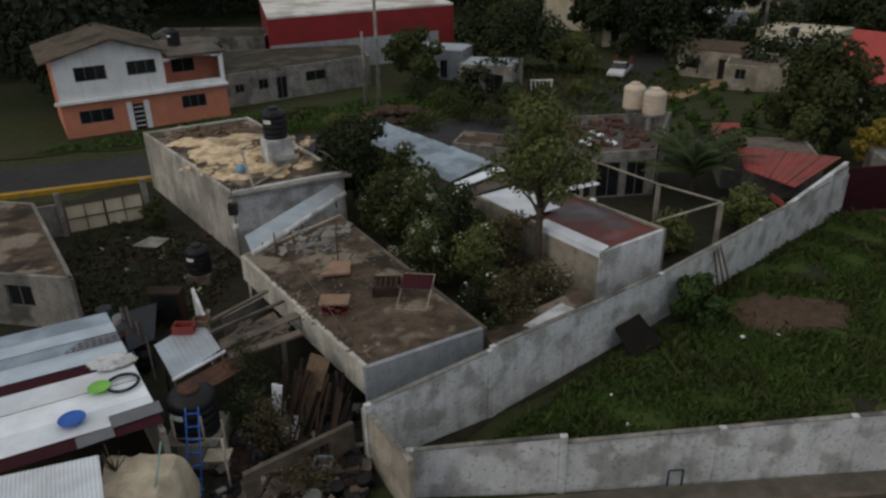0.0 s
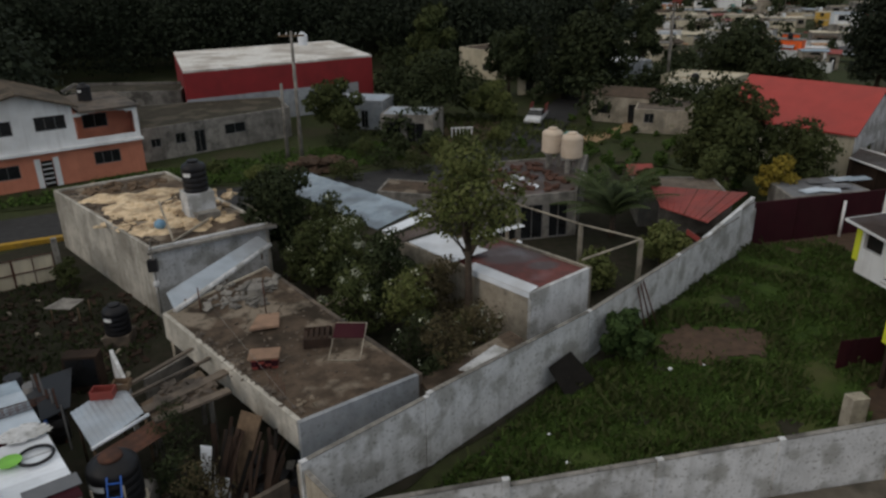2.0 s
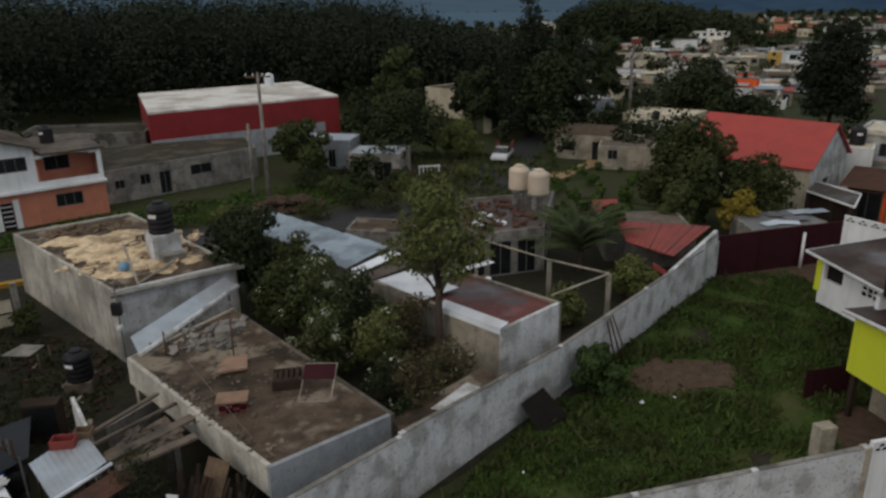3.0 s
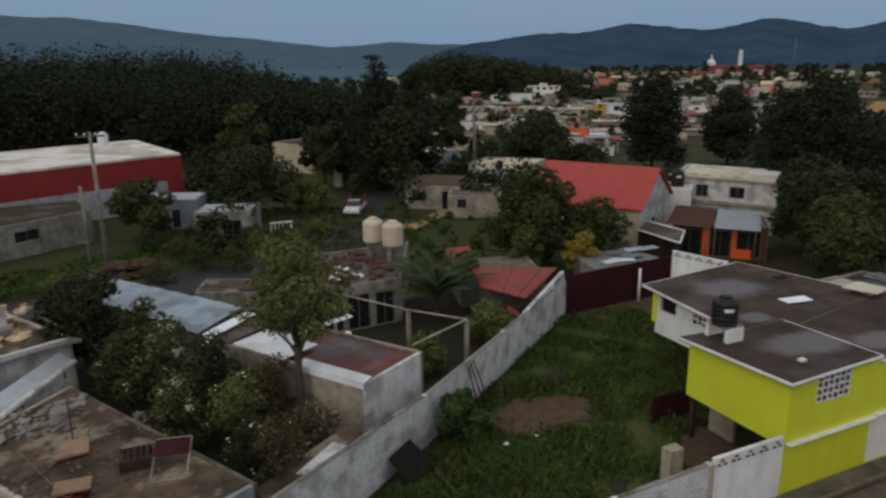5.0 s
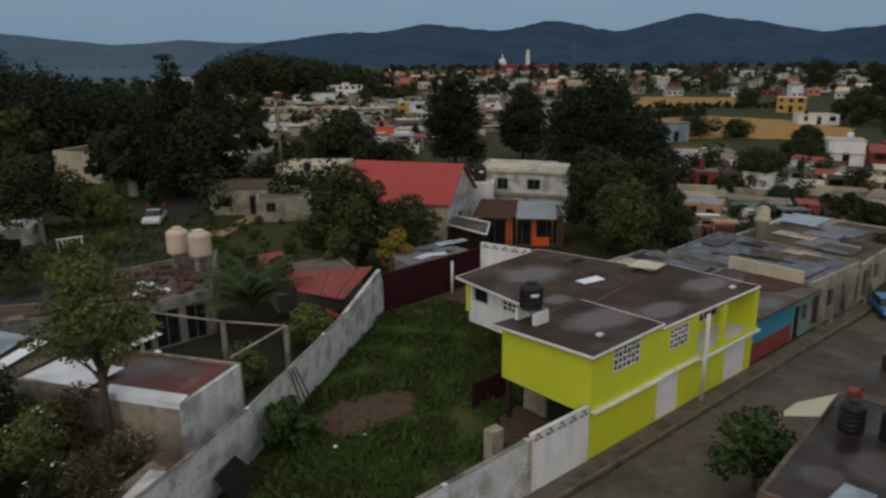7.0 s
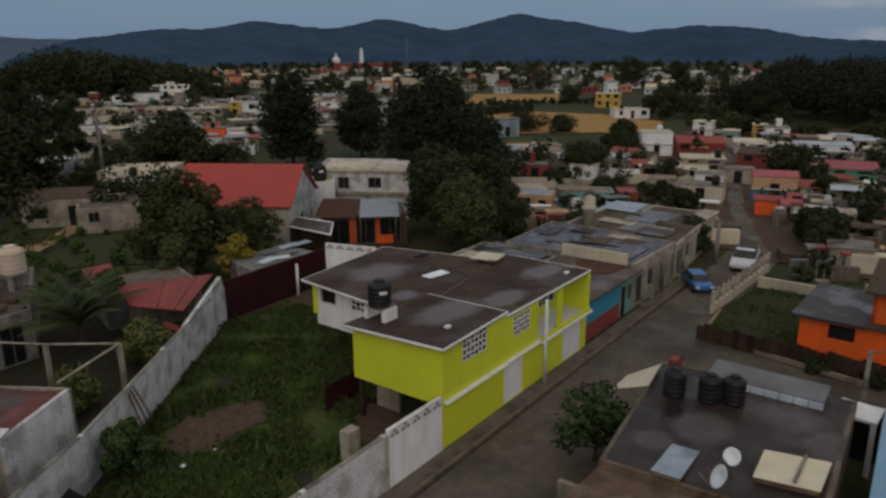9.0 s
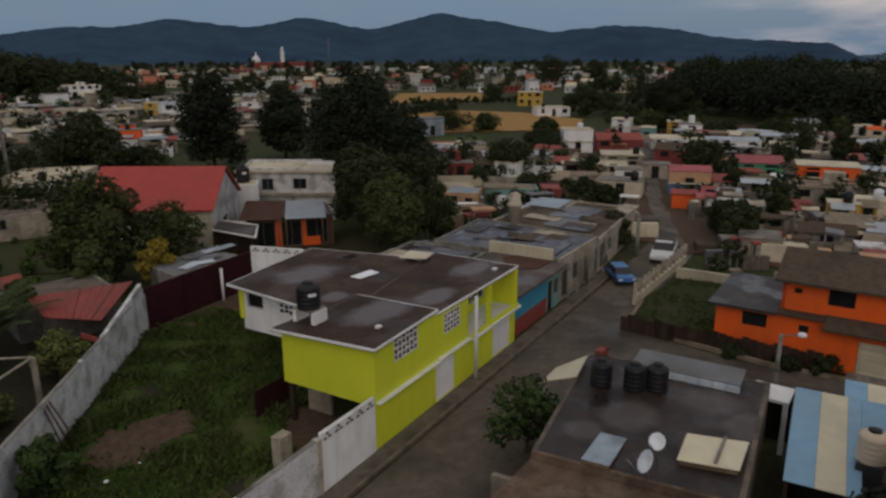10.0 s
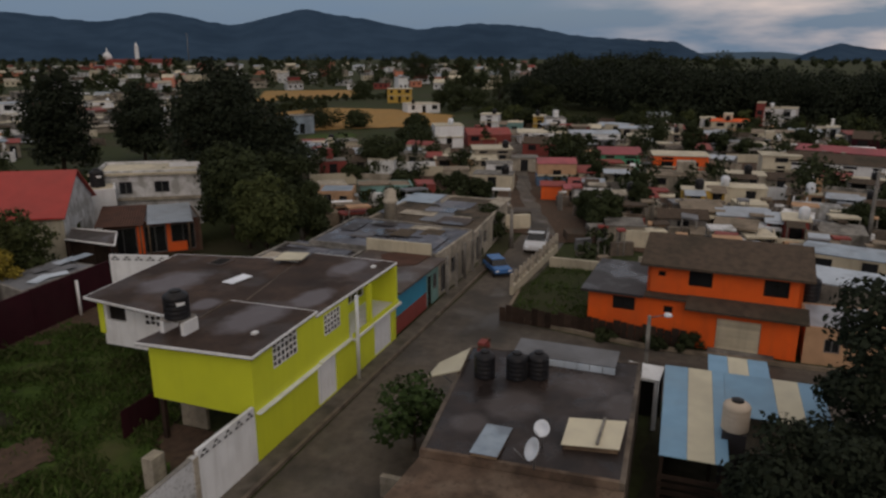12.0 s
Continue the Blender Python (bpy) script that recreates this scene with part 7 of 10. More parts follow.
part("sheet", corrugated(B(), (41.4, 45.7, 2.9), (4.3, 4.4, 0.35), (2.5, -2.5, 0.0), 0.2, 0.02), M_ZINC, hr)
for x_, y_ in ((41.6, 45.8), (43.8, 43.6)):
    part("post", tube(B(), (x_, y_, -0.05), (x_, y_, 2.9), 0.06), M_WOOD, hr)
dr_ = thing("dark_lean_to", "dark sheet lean-to with white edges", "shed", Matrix.Translation((37, 47, 0)))
part("sheet", slab(B(), [(36.6, 44.0, 2.5), (38.9, 46.3, 2.75), (38.3, 50.6, 2.75), (36.3, 48.9, 2.5)], 0.06), M_ROOFD, dr_)
for p_, q_ in (((36.6, 44.0, 2.55), (36.3, 48.9, 2.55)), ((38.9, 46.3, 2.8), (38.3, 50.6, 2.8)), ((36.6, 44.0, 2.55), (38.9, 46.3, 2.8))):
    part("edge", tube(B(), p_, q_, 0.07), M_WHITE, dr_, "white edge pipe")
for x_, y_ in ((36.7, 44.2), (38.8, 46.4), (38.2, 50.3), (36.4, 48.7)):
    part("post", box(B(), x_ - 0.07, x_ + 0.07, y_ - 0.07, y_ + 0.07, -0.05, 2.46), M_DIRTD, dr_)
part("wall", box(B(), 36.8, 38.0, 46.4, 49.6, -0.05, 2.3), M_DIRTD, dr_)
quad_house("tin_shed", "low shed with a bluish tin roof", [(27.5, 41.8), (33.5, 42.4), (33.2, 46.0), (28.0, 45.4)], 2.1, M_CONC, M_GREYSH, 0.02)
rq = random.Random(15)
for i in range(7):
    x_, y_, a_ = 28.6 + i * 0.72 + rq.uniform(-0.3, 0.3), 42.7 + rq.uniform(-0.4, 1.6), rq.uniform(-0.5, 0.5)
    sh = thing("loose_tin_sheet", "loose pale tin sheet on the shed behind the maroon wall", "sheet", Matrix.Translation((x_, y_, 2.12)), "loose tin sheets")
    part("sheet", corrugated(B(), (x_, y_, 2.16 + 0.03 * i), (1.7 * math.cos(a_), 1.7 * math.sin(a_), 0.05), (-0.8 * math.sin(a_), 0.8 * math.cos(a_), 0.03), 0.18, 0.015), rq.choice((M_ZINC, M_SHEETB, M_GREYSH, M_ZINCB)), sh)
# pale walls and houses towards the village road
quad_house("pale_house", "pale stained house with a flat roof", [(27.8, 70.8), (33.0, 68.5), (36, 75), (31, 77.5)], 2.3, M_CREAMW, M_ROOFC, 0.1, openings={0: [(1.0, 2.0, 1.0, 2.0)]})
quad_house("long_cream_house", "long cream house with a brown roof", [(15.9, 114.0), (20.4, 107.2), (26.0, 111.0), (21.5, 118.0)], 4.2, M_CREAM, M_TILEB, 0.05, openings={0: [(5.2, 6.4, 1.2, 2.2)]})
quad_house("pale_bluish_house", "pale blue-grey flat house", [(33.0, 93.9), (39.0, 94.6), (38.4, 100.0), (32.4, 99.3)], 3.9, M_PLASTG, M_WALLG, 0.1, openings={0: [(1, 2.2, 1.2, 2.3), (4, 5.2, 1.2, 2.3)]})
quad_house("brown_low_house", "low brown house with a bluish sheet roof behind the street row", [(61.6, 42.9), (63.2, 39.6), (66.3, 41.1), (64.9, 44.4)], 2.2, M_PEACHP, M_ZINCB, 0.02, openings={0: [(0.6, 1.4, 0.1, 1.9), (2.2, 3.0, 0.9, 1.7)]})
quad_house("khaki_roof_house", "pale teal house under a worn khaki roof", [(67.1, 41.0), (69.6, 35.8), (72.3, 37.6), (69.7, 43.0)], 2.0, M_TEALW, M_ROOFP, 0.02, openings={0: [(0.8, 1.7, 0.7, 1.6), (2.6, 3.4, 0.1, 1.8), (4.2, 5.0, 0.7, 1.6)]})
quad_house("red_end_house", "small brick red house at the end of the khaki roof", [(69.8, 35.4), (70.7, 33.6), (73.3, 35.2), (72.5, 37.2)], 2.1, M_REDBAND, M_REDOLD, 0.02)
quad_house("pale_long_house", "long pale house with a flat roof beyond the track", [(37.5, 87.5), (43.8, 82.3), (48.5, 86.5), (42.0, 92.0)], 3.0, M_CREAM, M_CREAM, 0.1, openings={0: [(1.5, 2.7, 1.0, 2.1), (5.0, 6.2, 1.0, 2.1)]})
quad_house("cream_house", "small cream house with a red gable edge", [(25.5, 98.0), (30.0, 95.5), (32, 100), (27.5, 102)], 4.2, M_CREAM, M_REDOLD, 0.05, openings={0: [(1, 2, 1, 2)]})

# ---- clutter in the left yard and on the roofs ----


def board(name, label, category, p, q, w, th, material, group=""):
    """A board, beam or pole laid from p to q."""
    p, q = Vector(p), Vector(q)
    d = (q - p)
    m = Matrix.Translation(p) @ d.to_track_quat("X", "Z").to_matrix().to_4x4()
    t = thing(name, label, category, Matrix.Translation(p), group)
    part("board", box(B(), 0, d.length, -w / 2, w / 2, -th / 2, th / 2), material, t, m=m)
    return t


# on the sheet roof
zr = 2.69
t = thing("hose_ring", "black rubber hoop lying on the sheet roof", "hoop", Matrix.Translation((-10.8, 19.9, zr)))
part("hoop", ring(B(), (-10.8, 19.9, zr + 0.04), 0.5, 0.055), M_BLACK, t)
t = thing("green_basin", "bright green plastic basin on the sheet roof", "basin", Matrix.Translation((-11.45, 19.6, zr)))
part("basin", lathe(B(), [(0.22, zr), (0.34, zr + 0.12), (0.36, zr + 0.12), (0.36, zr + 0.1)], -11.45, 19.6, 18), M_GREENP, t)
t = thing("blue_basin", "blue plastic basin on the sheet roof", "basin", Matrix.Translation((-11.6, 17.95, zr)))
part("basin", lathe(B(), [(0.26, zr), (0.38, zr + 0.14), (0.41, zr + 0.14), (0.40, zr + 0.10)], -11.6, 17.95, 18), M_BLUEP, t)
t = thing("pale_tarp", "pale crumpled tarp over the roof edge", "tarp", Matrix.Translation((-11.6, 20.9, zr)))
bm = B()
gv = {}
for i in range(13):
    for j in range(9):
        x, y = -12.5 + i * 0.14, 20.45 + j * 0.14 + i * 0.02
        if math.hypot((i - 6) / 6.3, (j - 4) / 4.3) < 1.03:
            gv[i, j] = bm.verts.new((x, y, zr + 0.06 + 0.06 * noise.noise((x * 2, y * 2, 1))))
for (i, j) in list(gv):
    if all(k_ in gv for k_ in ((i + 1, j), (i + 1, j + 1), (i, j + 1))):
        bm.faces.new((gv[i, j], gv[i + 1, j], gv[i + 1, j + 1], gv[i, j + 1])).smooth = True
part("cloth", bm, M_WALLG, t)
t = thing("wire_rack", "rusty wire rack lying on the sheet roof", "rack", Matrix.Translation((-12.9, 22.4, zr)))
for i in range(4):
    part("bar", tube(B(), (-13.55 + 0.1 * i, 21.7 + 0.28 * i, zr + 0.05), (-11.95 + 0.1 * i, 22.6 + 0.28 * i, zr + 0.05), 0.018), M_RUST, t)
for i in range(9):
    q = i / 8
    part("bar", tube(B(), (-13.55 + 1.6 * q, 21.7 + 0.9 * q, zr + 0.08), (-13.25 + 1.6 * q, 22.54 + 0.9 * q, zr + 0.08), 0.012), M_RUST, t)
t = thing("small_sheet_roof", "white fluted sheet roof in front", "shed", Matrix.Translation((-11.5, 15.5, 0)))
part("roof_sheet", corrugated(B(), (-14.19, 15.27, 2.55), (1.34, -2.69, 0.0), (3.95, 1.31, 0.0), 0.11, 0.018), M_SHEETW, t)
part("wall", box(B(), -13.4, -10.6, 14.0, 15.4, -0.05, 2.3), M_CONC, t)
t = thing("sand_heap", "heap of pale building sand beside the sheet roof", "sand", Matrix.Translation((-9.3, 16.6, 0)))
bm = B()
nx, ny = 30, 24
gv = {}
for i in range(nx + 1):
    for j in range(ny + 1):
        x, y = -10.75 + 2.85 * i / nx, 15.1 + 2.7 * j / ny
        e = min(i, nx - i, j, ny - j) * 0.09 + 0.16 * noise.noise((x * 1.6, y * 1.6, 5))
        k = 1 if min(i, nx - i, j, ny - j) else 0
        z = k * max(0.0, min(1.0, e * 2.8)) ** 0.5 * (1.9 + 0.12 * noise.noise((x * 2, y * 2, 1))) + 0.05 * k * noise.noise((x * 6, y * 6, 2)) - 0.04
        gv[i, j] = bm.verts.new((x, y, z))
for i in range(nx):
    for j in range(ny):
        bm.faces.new((gv[i, j], gv[i + 1, j], gv[i + 1, j + 1], gv[i, j + 1]))
part("sand", bm, M_SANDP, t)
t = thing("water_pipe", "green hose pipe down the slab edge", "pipe", Matrix.Translation((-8.6, 17, 1.9)))
part("pipe", tube(B(), (-8.75, 17.4, 2.3), (-8.45, 15.9, 1.93), 0.03), M_TEALW, t)
t = thing("bare_shrub", "bare dark shrub by the slab", "shrub", Matrix.Translation((-9.9, 16.6, 1.9)))
rr = random.Random(2)
bm = B()
for i in range(14):
    a = rr.uniform(0, 6.28)
    tube(bm, (-9.9, 16.6, 1.88), (-9.9 + 0.35 * math.cos(a), 16.6 + 0.35 * math.sin(a), 2.3 + rr.uniform(0, 0.5)), 0.02, 0.008, 5)
part("twigs", bm, M_BARK, t)

# big tank's blue ladder and pipe frame
t = thing("blue_ladder", "blue metal ladder leaning by the tank", "ladder", Matrix.Translation((-8.4, 18.2, 0)))
la, lb = Vector((-8.2, 18.8, 2.5)), Vector((-8.05, 17.4, -0.05))
for s in (-0.2, 0.2):
    part("rail", tube(B(), la + Vector((s, s * 0.1, 0)), lb + Vector((s, s * 0.1, 0)), 0.028), M_BLUEP, t)
for i in range(7):
    c = la.lerp(lb, (i + 0.5) / 7)
    part("rung", tube(B(), c + Vector((-0.2, -0.02, 0)), c + Vector((0.2, 0.02, 0)), 0.03), M_BLUEP, t)
t = thing("pipe_frame", "rough frame of pale poles round the tank", "frame", Matrix.Translation((-8.4, 18.8, 0)))
for x, y in ((-8.85, 18.6), (-7.95, 18.7), (-7.2, 18.5), (-6.95, 17.6)):
    part("pole", tube(B(), (x, y, -0.05), (x, y, 2.2), 0.04), M_CREAMW, t)
part("pole", tube(B(), (-8.85, 18.6, 1.4), (-7.2, 18.5, 1.45), 0.03), M_CREAMW, t)
part("shelf", box(B(), -7.8, -7.0, 17.9, 18.5, 1.0, 1.05), M_CREAMW, t)

# sheet awnings, slab and beams beside the flat roof
t = thing("tin_awning", "grey tin awning with a white edge", "awning", Matrix.Translation((-9.5, 22.6, 0)))
part("sheet", corrugated(B(), (-10.9, 22.9, 2.25), (1.4, -2.1, -0.1), (1.2, 1.75, 0.1), 0.2, 0.012), M_ZINC, t)
part("edge_beam", tube(B(), (-9.5, 20.75, 2.18), (-8.1, 22.4, 2.25), 0.07), M_SHEETW, t)
for x, y in ((-9.5, 20.9), (-8.2, 22.3), (-10.7, 22.9), (-9.8, 24.4)):
    part("post", tube(B(), (x, y, -0.05), (x, y, 2.15), 0.05), M_WOOD, t)
t = thing("rusty_awning", "rust-brown tin strip below the awning", "awning", Matrix.Translation((-8.6, 21.2, 0)))
part("sheet", corrugated(B(), (-9.45, 20.6, 2.0), (1.7, 1.9, 0.1), (0.55, -0.5, -0.25), 0.2, 0.012), M_RUST, t)
part("post", tube(B(), (-8.7, 20.4, -0.05), (-8.7, 20.4, 1.75), 0.05), M_WOOD, t)
t = thing("broken_slab", "broken concrete slab on posts with rubble on it", "slab", Matrix.Translation((-7.2, 23.5, 0)))
part("slab", prism(B(), [(-8.6, 23.2), (-7.9, 22.2), (-5.9, 23.6), (-6.9, 25.3)], 2.05, 2.2), M_ROOFM, t)
for x, y in ((-8.4, 23.1), (-7.9, 22.5), (-6.3, 23.8), (-6.9, 24.9)):
    part("post", box(B(), x - 0.08, x + 0.08, y - 0.08, y + 0.08, -0.05, 2.05), M_CONC, t)
for p, q, w in (((-9.3, 24.4, 2.3), (-7.4, 26.6, 2.45), 0.16), ((-8.3, 22.6, 2.28), (-5.7, 24.9, 2.32), 0.42), ((-9.0, 23.6, 2.3), (-6.6, 25.9, 2.35), 0.14), ((-7.8, 21.9, 2.3), (-5.5, 23.5, 2.3), 0.36)):
    board("beam", "weathered grey beam laid over the slab", "beam", p, q, w, 0.1, M_ROOFC, "beams")
t = thing("white_partition", "narrow white plastered partition wall in the yard", "wall", Matrix.Translation((-10.4, 25.4, 0)), kind="structure")
part("wall", wall(B(), 3.6, -0.05, 2.1, 0.14), M_WALLG, t, "", frame_at((-11.0, 27.6), (-9.4, 24.4)))
part("wall", wall(B(), 2.4, -0.05, 1.3, 0.14), M_CONC, t, "", frame_at((-9.4, 26.4), (-7.9, 28.3)))

# drums, crates, planks, sheets, rubble
for i, (x, y, r, h_, mm) in enumerate(((-15.0, 27.6, 0.35, 1.2, M_BLACK), (-14.2, 27.2, 0.3, 1.0, M_STEEL), (-13.6, 26.2, 0.32, 1.1, M_BLACK), (-12.9, 25.6, 0.3, 0.9, M_BLUEP), (-13.2, 27.4, 0.3, 0.95, M_BLACK), (-12.2, 24.6, 0.34, 1.05, M_BLACK))):
    t = thing("drum", "old plastic drum standing in the yard", "drum", Matrix.Translation((x, y, 0)), "drums")
    part("body", lathe(B(), [(r * 0.95, 0.0), (r, 0.04), (r, h_ * 0.33), (r * 1.04, h_ * 0.35), (r, h_ * 0.37), (r, h_ * 0.66), (r * 1.04, h_ * 0.68), (r, h_ * 0.7), (r * 0.97, h_)], x, y, 16), mm, t)
t = thing("glazed_cabinet", "old dark glass-fronted cabinet in the yard", "cabinet", Matrix.Translation((-12.6, 27.6, 0)))
part("body", box(B(), -13.1, -11.7, 27.9, 28.6, 0, 1.7), M_DIRTD, t)
part("glass", box(B(), -13.0, -11.8, 27.88, 27.895, 0.3, 1.6), M_GLASS, t)
for i, (x, y, z, w, d, h_, mm, lab) in enumerate(((-10.4, 23.5, 2.27, 0.8, 0.5, 0.35, M_REDBAND, "red crate on the awning"), (-9.8, 24.0, 2.27, 0.6, 0.5, 0.3, M_WOOD, "wooden crate on the awning"), (-5.7, 19.8, 0, 0.5, 0.5, 0.9, M_SHEETW, "white broken chair frame"), (-4.4, 18.2, 0, 0.6, 0.5, 0.5, M_ZINC, "tin box among scrap"))):
    t = thing("crate", lab, "crate", Matrix.Translation((x, y, z)))
    part("side", box(B(), x, x + w, y, y + 0.03, z, z + h_), mm, t)
    part("side", box(B(), x, x + w, y + d - 0.03, y + d, z, z + h_), mm, t)
    part("side", box(B(), x, x + 0.03, y + 0.03, y + d - 0.03, z, z + h_), mm, t)
    part("side", box(B(), x + w - 0.03, x + w, y + 0.03, y + d - 0.03, z, z + h_), mm, t)
    part("base", box(B(), x + 0.03, x + w - 0.03, y + 0.03, y + d - 0.03, z + 0.02, z + 0.06), mm, t)
rr = random.Random(9)
for i in range(34):
    x, y = -5.3 + rr.uniform(-0.7, 1.5), 20.4 + rr.uniform(-1.4, 1.2)
    a = rr.uniform(-1.3, 1.0)
    board("plank", "weathered plank leaning against the house wall", "plank", (x, y, 0.0), (x + 0.5 + 0.4 * a, y + 0.9 + 0.3 * a, rr.uniform(1.3, 2.5)), rr.uniform(0.05, 0.22), 0.03, rr.choice((M_DIRTD, M_DIRTD, M_DARK, M_DIRTD, M_DARK, M_RUST, M_DIRTD, M_DIRTD)), "planks")
board("brown_sheet", "brown board leaning against the wall", "board", (-5.3, 20.6, 0.0), (-4.5, 21.9, 2.3), 0.9, 0.04, M_WOOD)
board("white_sheet_scrap", "white scrap panel standing upright", "panel", (-6.0, 20.6, 0.3), (-5.9, 20.9, 1.8), 0.5, 0.03, M_SHEETW)
for i in range(6):
    x, y = -3.0 - 0.12 * i, 21.4 + 0.17 * i
    t = thing("rebar_stub", "rusty reinforcing bars rising at the wall", "rebar", Matrix.Translation((x, y, 1.0)), "rebars")
    part("bar", tube(B(), (x - 0.4, y + 0.9, 1.2), (x - 0.35, y + 0.9, 3.2 + 0.1 * (i % 3)), 0.016, 0.016, 5), M_RUST, t)
# low block wall across the scrap yard with dark openings, more scrap in front
t = thing("scrap_wall", "rough grey block wall with dark openings", "wall", Matrix.Translation((-6, 17, 0)), kind="structure")
part("wall", wall(B(), 3.9, -0.05, 1.35, 0.18, [(0.5, 1.3, 0.1, 1.0), (2.2, 3.0, 0.1, 1.05)]), M_ROOFC, t, "", frame_at((-6.2, 16.9), (-3.2, 19.2)))
for i, (x, y, r) in enumerate(((-4.2, 16.9, 0.28), (-3.5, 17.3, 0.25), (-4.9, 16.5, 0.3), (-2.7, 17.6, 0.24), (-3.9, 17.8, 0.22))):
    t = thing("bucket", "old bucket among scrap", "bucket", Matrix.Translation((x, y, 0)), "buckets")
    part("body", lathe(B(), [(r * 0.75, 0.0), (r, 0.5), (r * 1.05, 0.5), (r * 0.95, 0.45)], x, y, 14), rr.choice((M_BLACK, M_SHEETW, M_STEEL)), t)


def rubble(name, label, n, x0, x1, y0, y1, z, s0, s1, material, seed, slope=(0, 0)):
    """Broken stones and scraps strewn over an area, one object."""
    r3 = random.Random(seed)
    bm = B()
    for _ in range(n):
        s = r3.uniform(s0, s1)
        m = Matrix.Translation((r3.uniform(x0, x1), r3.uniform(y0, y1), z + s * 0.18)) @ Euler((r3.uniform(-0.4, 0.4), r3.uniform(-0.4, 0.4), r3.uniform(0, 6.3))).to_matrix().to_4x4()
        k0 = len(bm.verts)
        box(bm, -s, s * r3.uniform(0.5, 1), -s * 0.6, s * 0.6, -s * 0.25, s * 0.3)
        bm.verts.ensure_lookup_table()
        for v in bm.verts[k0:]:
            v.co = m @ (v.co + Vector((r3.uniform(-0.2, 0.2) * s, r3.uniform(-0.2, 0.2) * s, r3.uniform(-0.1, 0.1) * s)))
    return solid(name, bm, material, label, "rubble", "stuff")


rubble("yard_rubble", "stones, scraps and litter strewn over the yard", 300, -20, -10.5, 28.5, 39, 0, 0.05, 0.24, M_DIRTD, 1)
rubble("yard_litter", "pale litter strewn over the yard", 16, -20, -10.5, 28.5, 38, 0.01, 0.05, 0.16, M_CREAMW, 2)
rubble("scrap_heap", "heap of dark scrap and timber", 320, -7.4, -2.9, 17.2, 20.6, 0, 0.08, 0.42, M_DIRTD, 3)
rubble("scrap_heap_dark", "heap of rusty and dark scrap", 260, -7.6, -2.6, 16.2, 22.2, 0.1, 0.08, 0.34, M_BLACK, 4)
rubble("scrap_pale", "pale scraps on the heap", 26, -7.4, -2.6, 16.4, 21.5, 0.25, 0.06, 0.24, M_CONC, 5)
rubble("scrap_grey", "grey broken blocks in the scrap heap", 90, -6.6, -2.6, 16.2, 18.6, 0.2, 0.08, 0.32, M_ROOFC, 7)
rubble("slab_rubble", "rubble on the broken slab", 120, -8.1, -6.2, 23.0, 24.5, 2.2, 0.05, 0.2, M_ROOFC, 6)
tree(-7.3, 22.2, 0.0, 3.0, 1.2, L_DARK, "thin dry brown shrub over the slab edge", 61, 420, 0.09, 0.2)
tree(-6.7, 20.4, 0.0, 2.2, 1.1, L_DARK, "dark straggly shrub among scrap", 62, 500, 0.1, 0.15)

# on the flat roof
zf = 2.63
t = thing("brick_stack", "small stack of red bricks under a slab", "bricks", Matrix.Translation((-4.3, 24.6, zf)))
for lv in range(4):
    for i in range(4):
        part("brick", box(B(), -4.75 + i * 0.25, -4.52 + i * 0.25, 24.25, 24.75, zf + lv * 0.11, zf + lv * 0.11 + 0.1), M_MAROON if (i + lv) % 3 else M_REDBAND, t)
part("cover", box(B(), -4.85, -3.7, 24.15, 24.95, zf + 0.45, zf + 0.52), M_STONEP, t)
t = thing("stone_slab", "flat ochre stone slab on the roof", "slab", Matrix.Translation((-4.6, 27.9, zf)))
part("slab", prism(B(), [(-5.2, 27.2), (-4.0, 27.4), (-4.1, 28.6), (-5.0, 28.5)], zf + 0.1, zf + 0.2), M_STONEP, t)
t = thing("bed_frame", "white bed frame with a red cloth on the roof", "bed frame", Matrix.Translation((-1.2, 25.3, zf)))
fa, fb, fc, fd = (-1.9, 24.5, zf + 0.05), (-0.7, 24.3, zf + 0.05), (-0.35, 26.0, zf + 0.75), (-1.55, 26.2, zf + 0.75)
for p, q in ((fa, fb), (fb, fc), (fc, fd), (fd, fa)):
    part("rail", tube(B(), p, q, 0.022), M_CREAMW, t)
part("cloth", slab(B(), [(-1.72, 25.45, zf + 0.5), (-0.5, 25.25, zf + 0.5), (-0.4, 25.9, zf + 0.78), (-1.6, 26.1, zf + 0.78)], 0.03), M_MAROON, t, "dull red cloth")
t = thing("dark_crate", "dark broken crate on the roof", "crate", Matrix.Translation((-2.3, 26.0, zf)))
for i in range(5):
    part("slat", box(B(), -2.9 + i * 0.22, -2.75 + i * 0.22, 25.6, 26.6, zf + 0.25 + 0.04 * i, zf + 0.29 + 0.04 * i), M_DIRTD, t)
part("side", box(B(), -2.9, -1.8, 25.55, 25.6, zf, zf + 0.4), M_DIRTD, t)
part("side", box(B(), -2.9, -1.8, 26.6, 26.65, zf, zf + 0.4), M_DIRTD, t)
rubble("roof_rubble", "broken blocks and stones along the roof", 90, -7.6, -4.6, 29.6, 32.6, zf, 0.06, 0.26, M_CONC, 11)
rubble("roof_rubble_fine", "small stones and dirt on the roof", 160, -6.0, -1.2, 23.5, 30.0, zf, 0.03, 0.09, M_ROOFC, 12)
rubble("roof_shells", "pale broken shards on the roof", 9, -2.9, -2.2, 21.5, 22.2, zf, 0.06, 0.14, M_ROOFP, 13)
t = thing("roof_post", "thin iron post on the roof", "post", Matrix.Translation((-4.7, 28.9, zf)))
part("post", tube(B(), (-4.7, 28.9, zf), (-4.7, 28.9, zf + 1.6), 0.03), M_RUST, t)
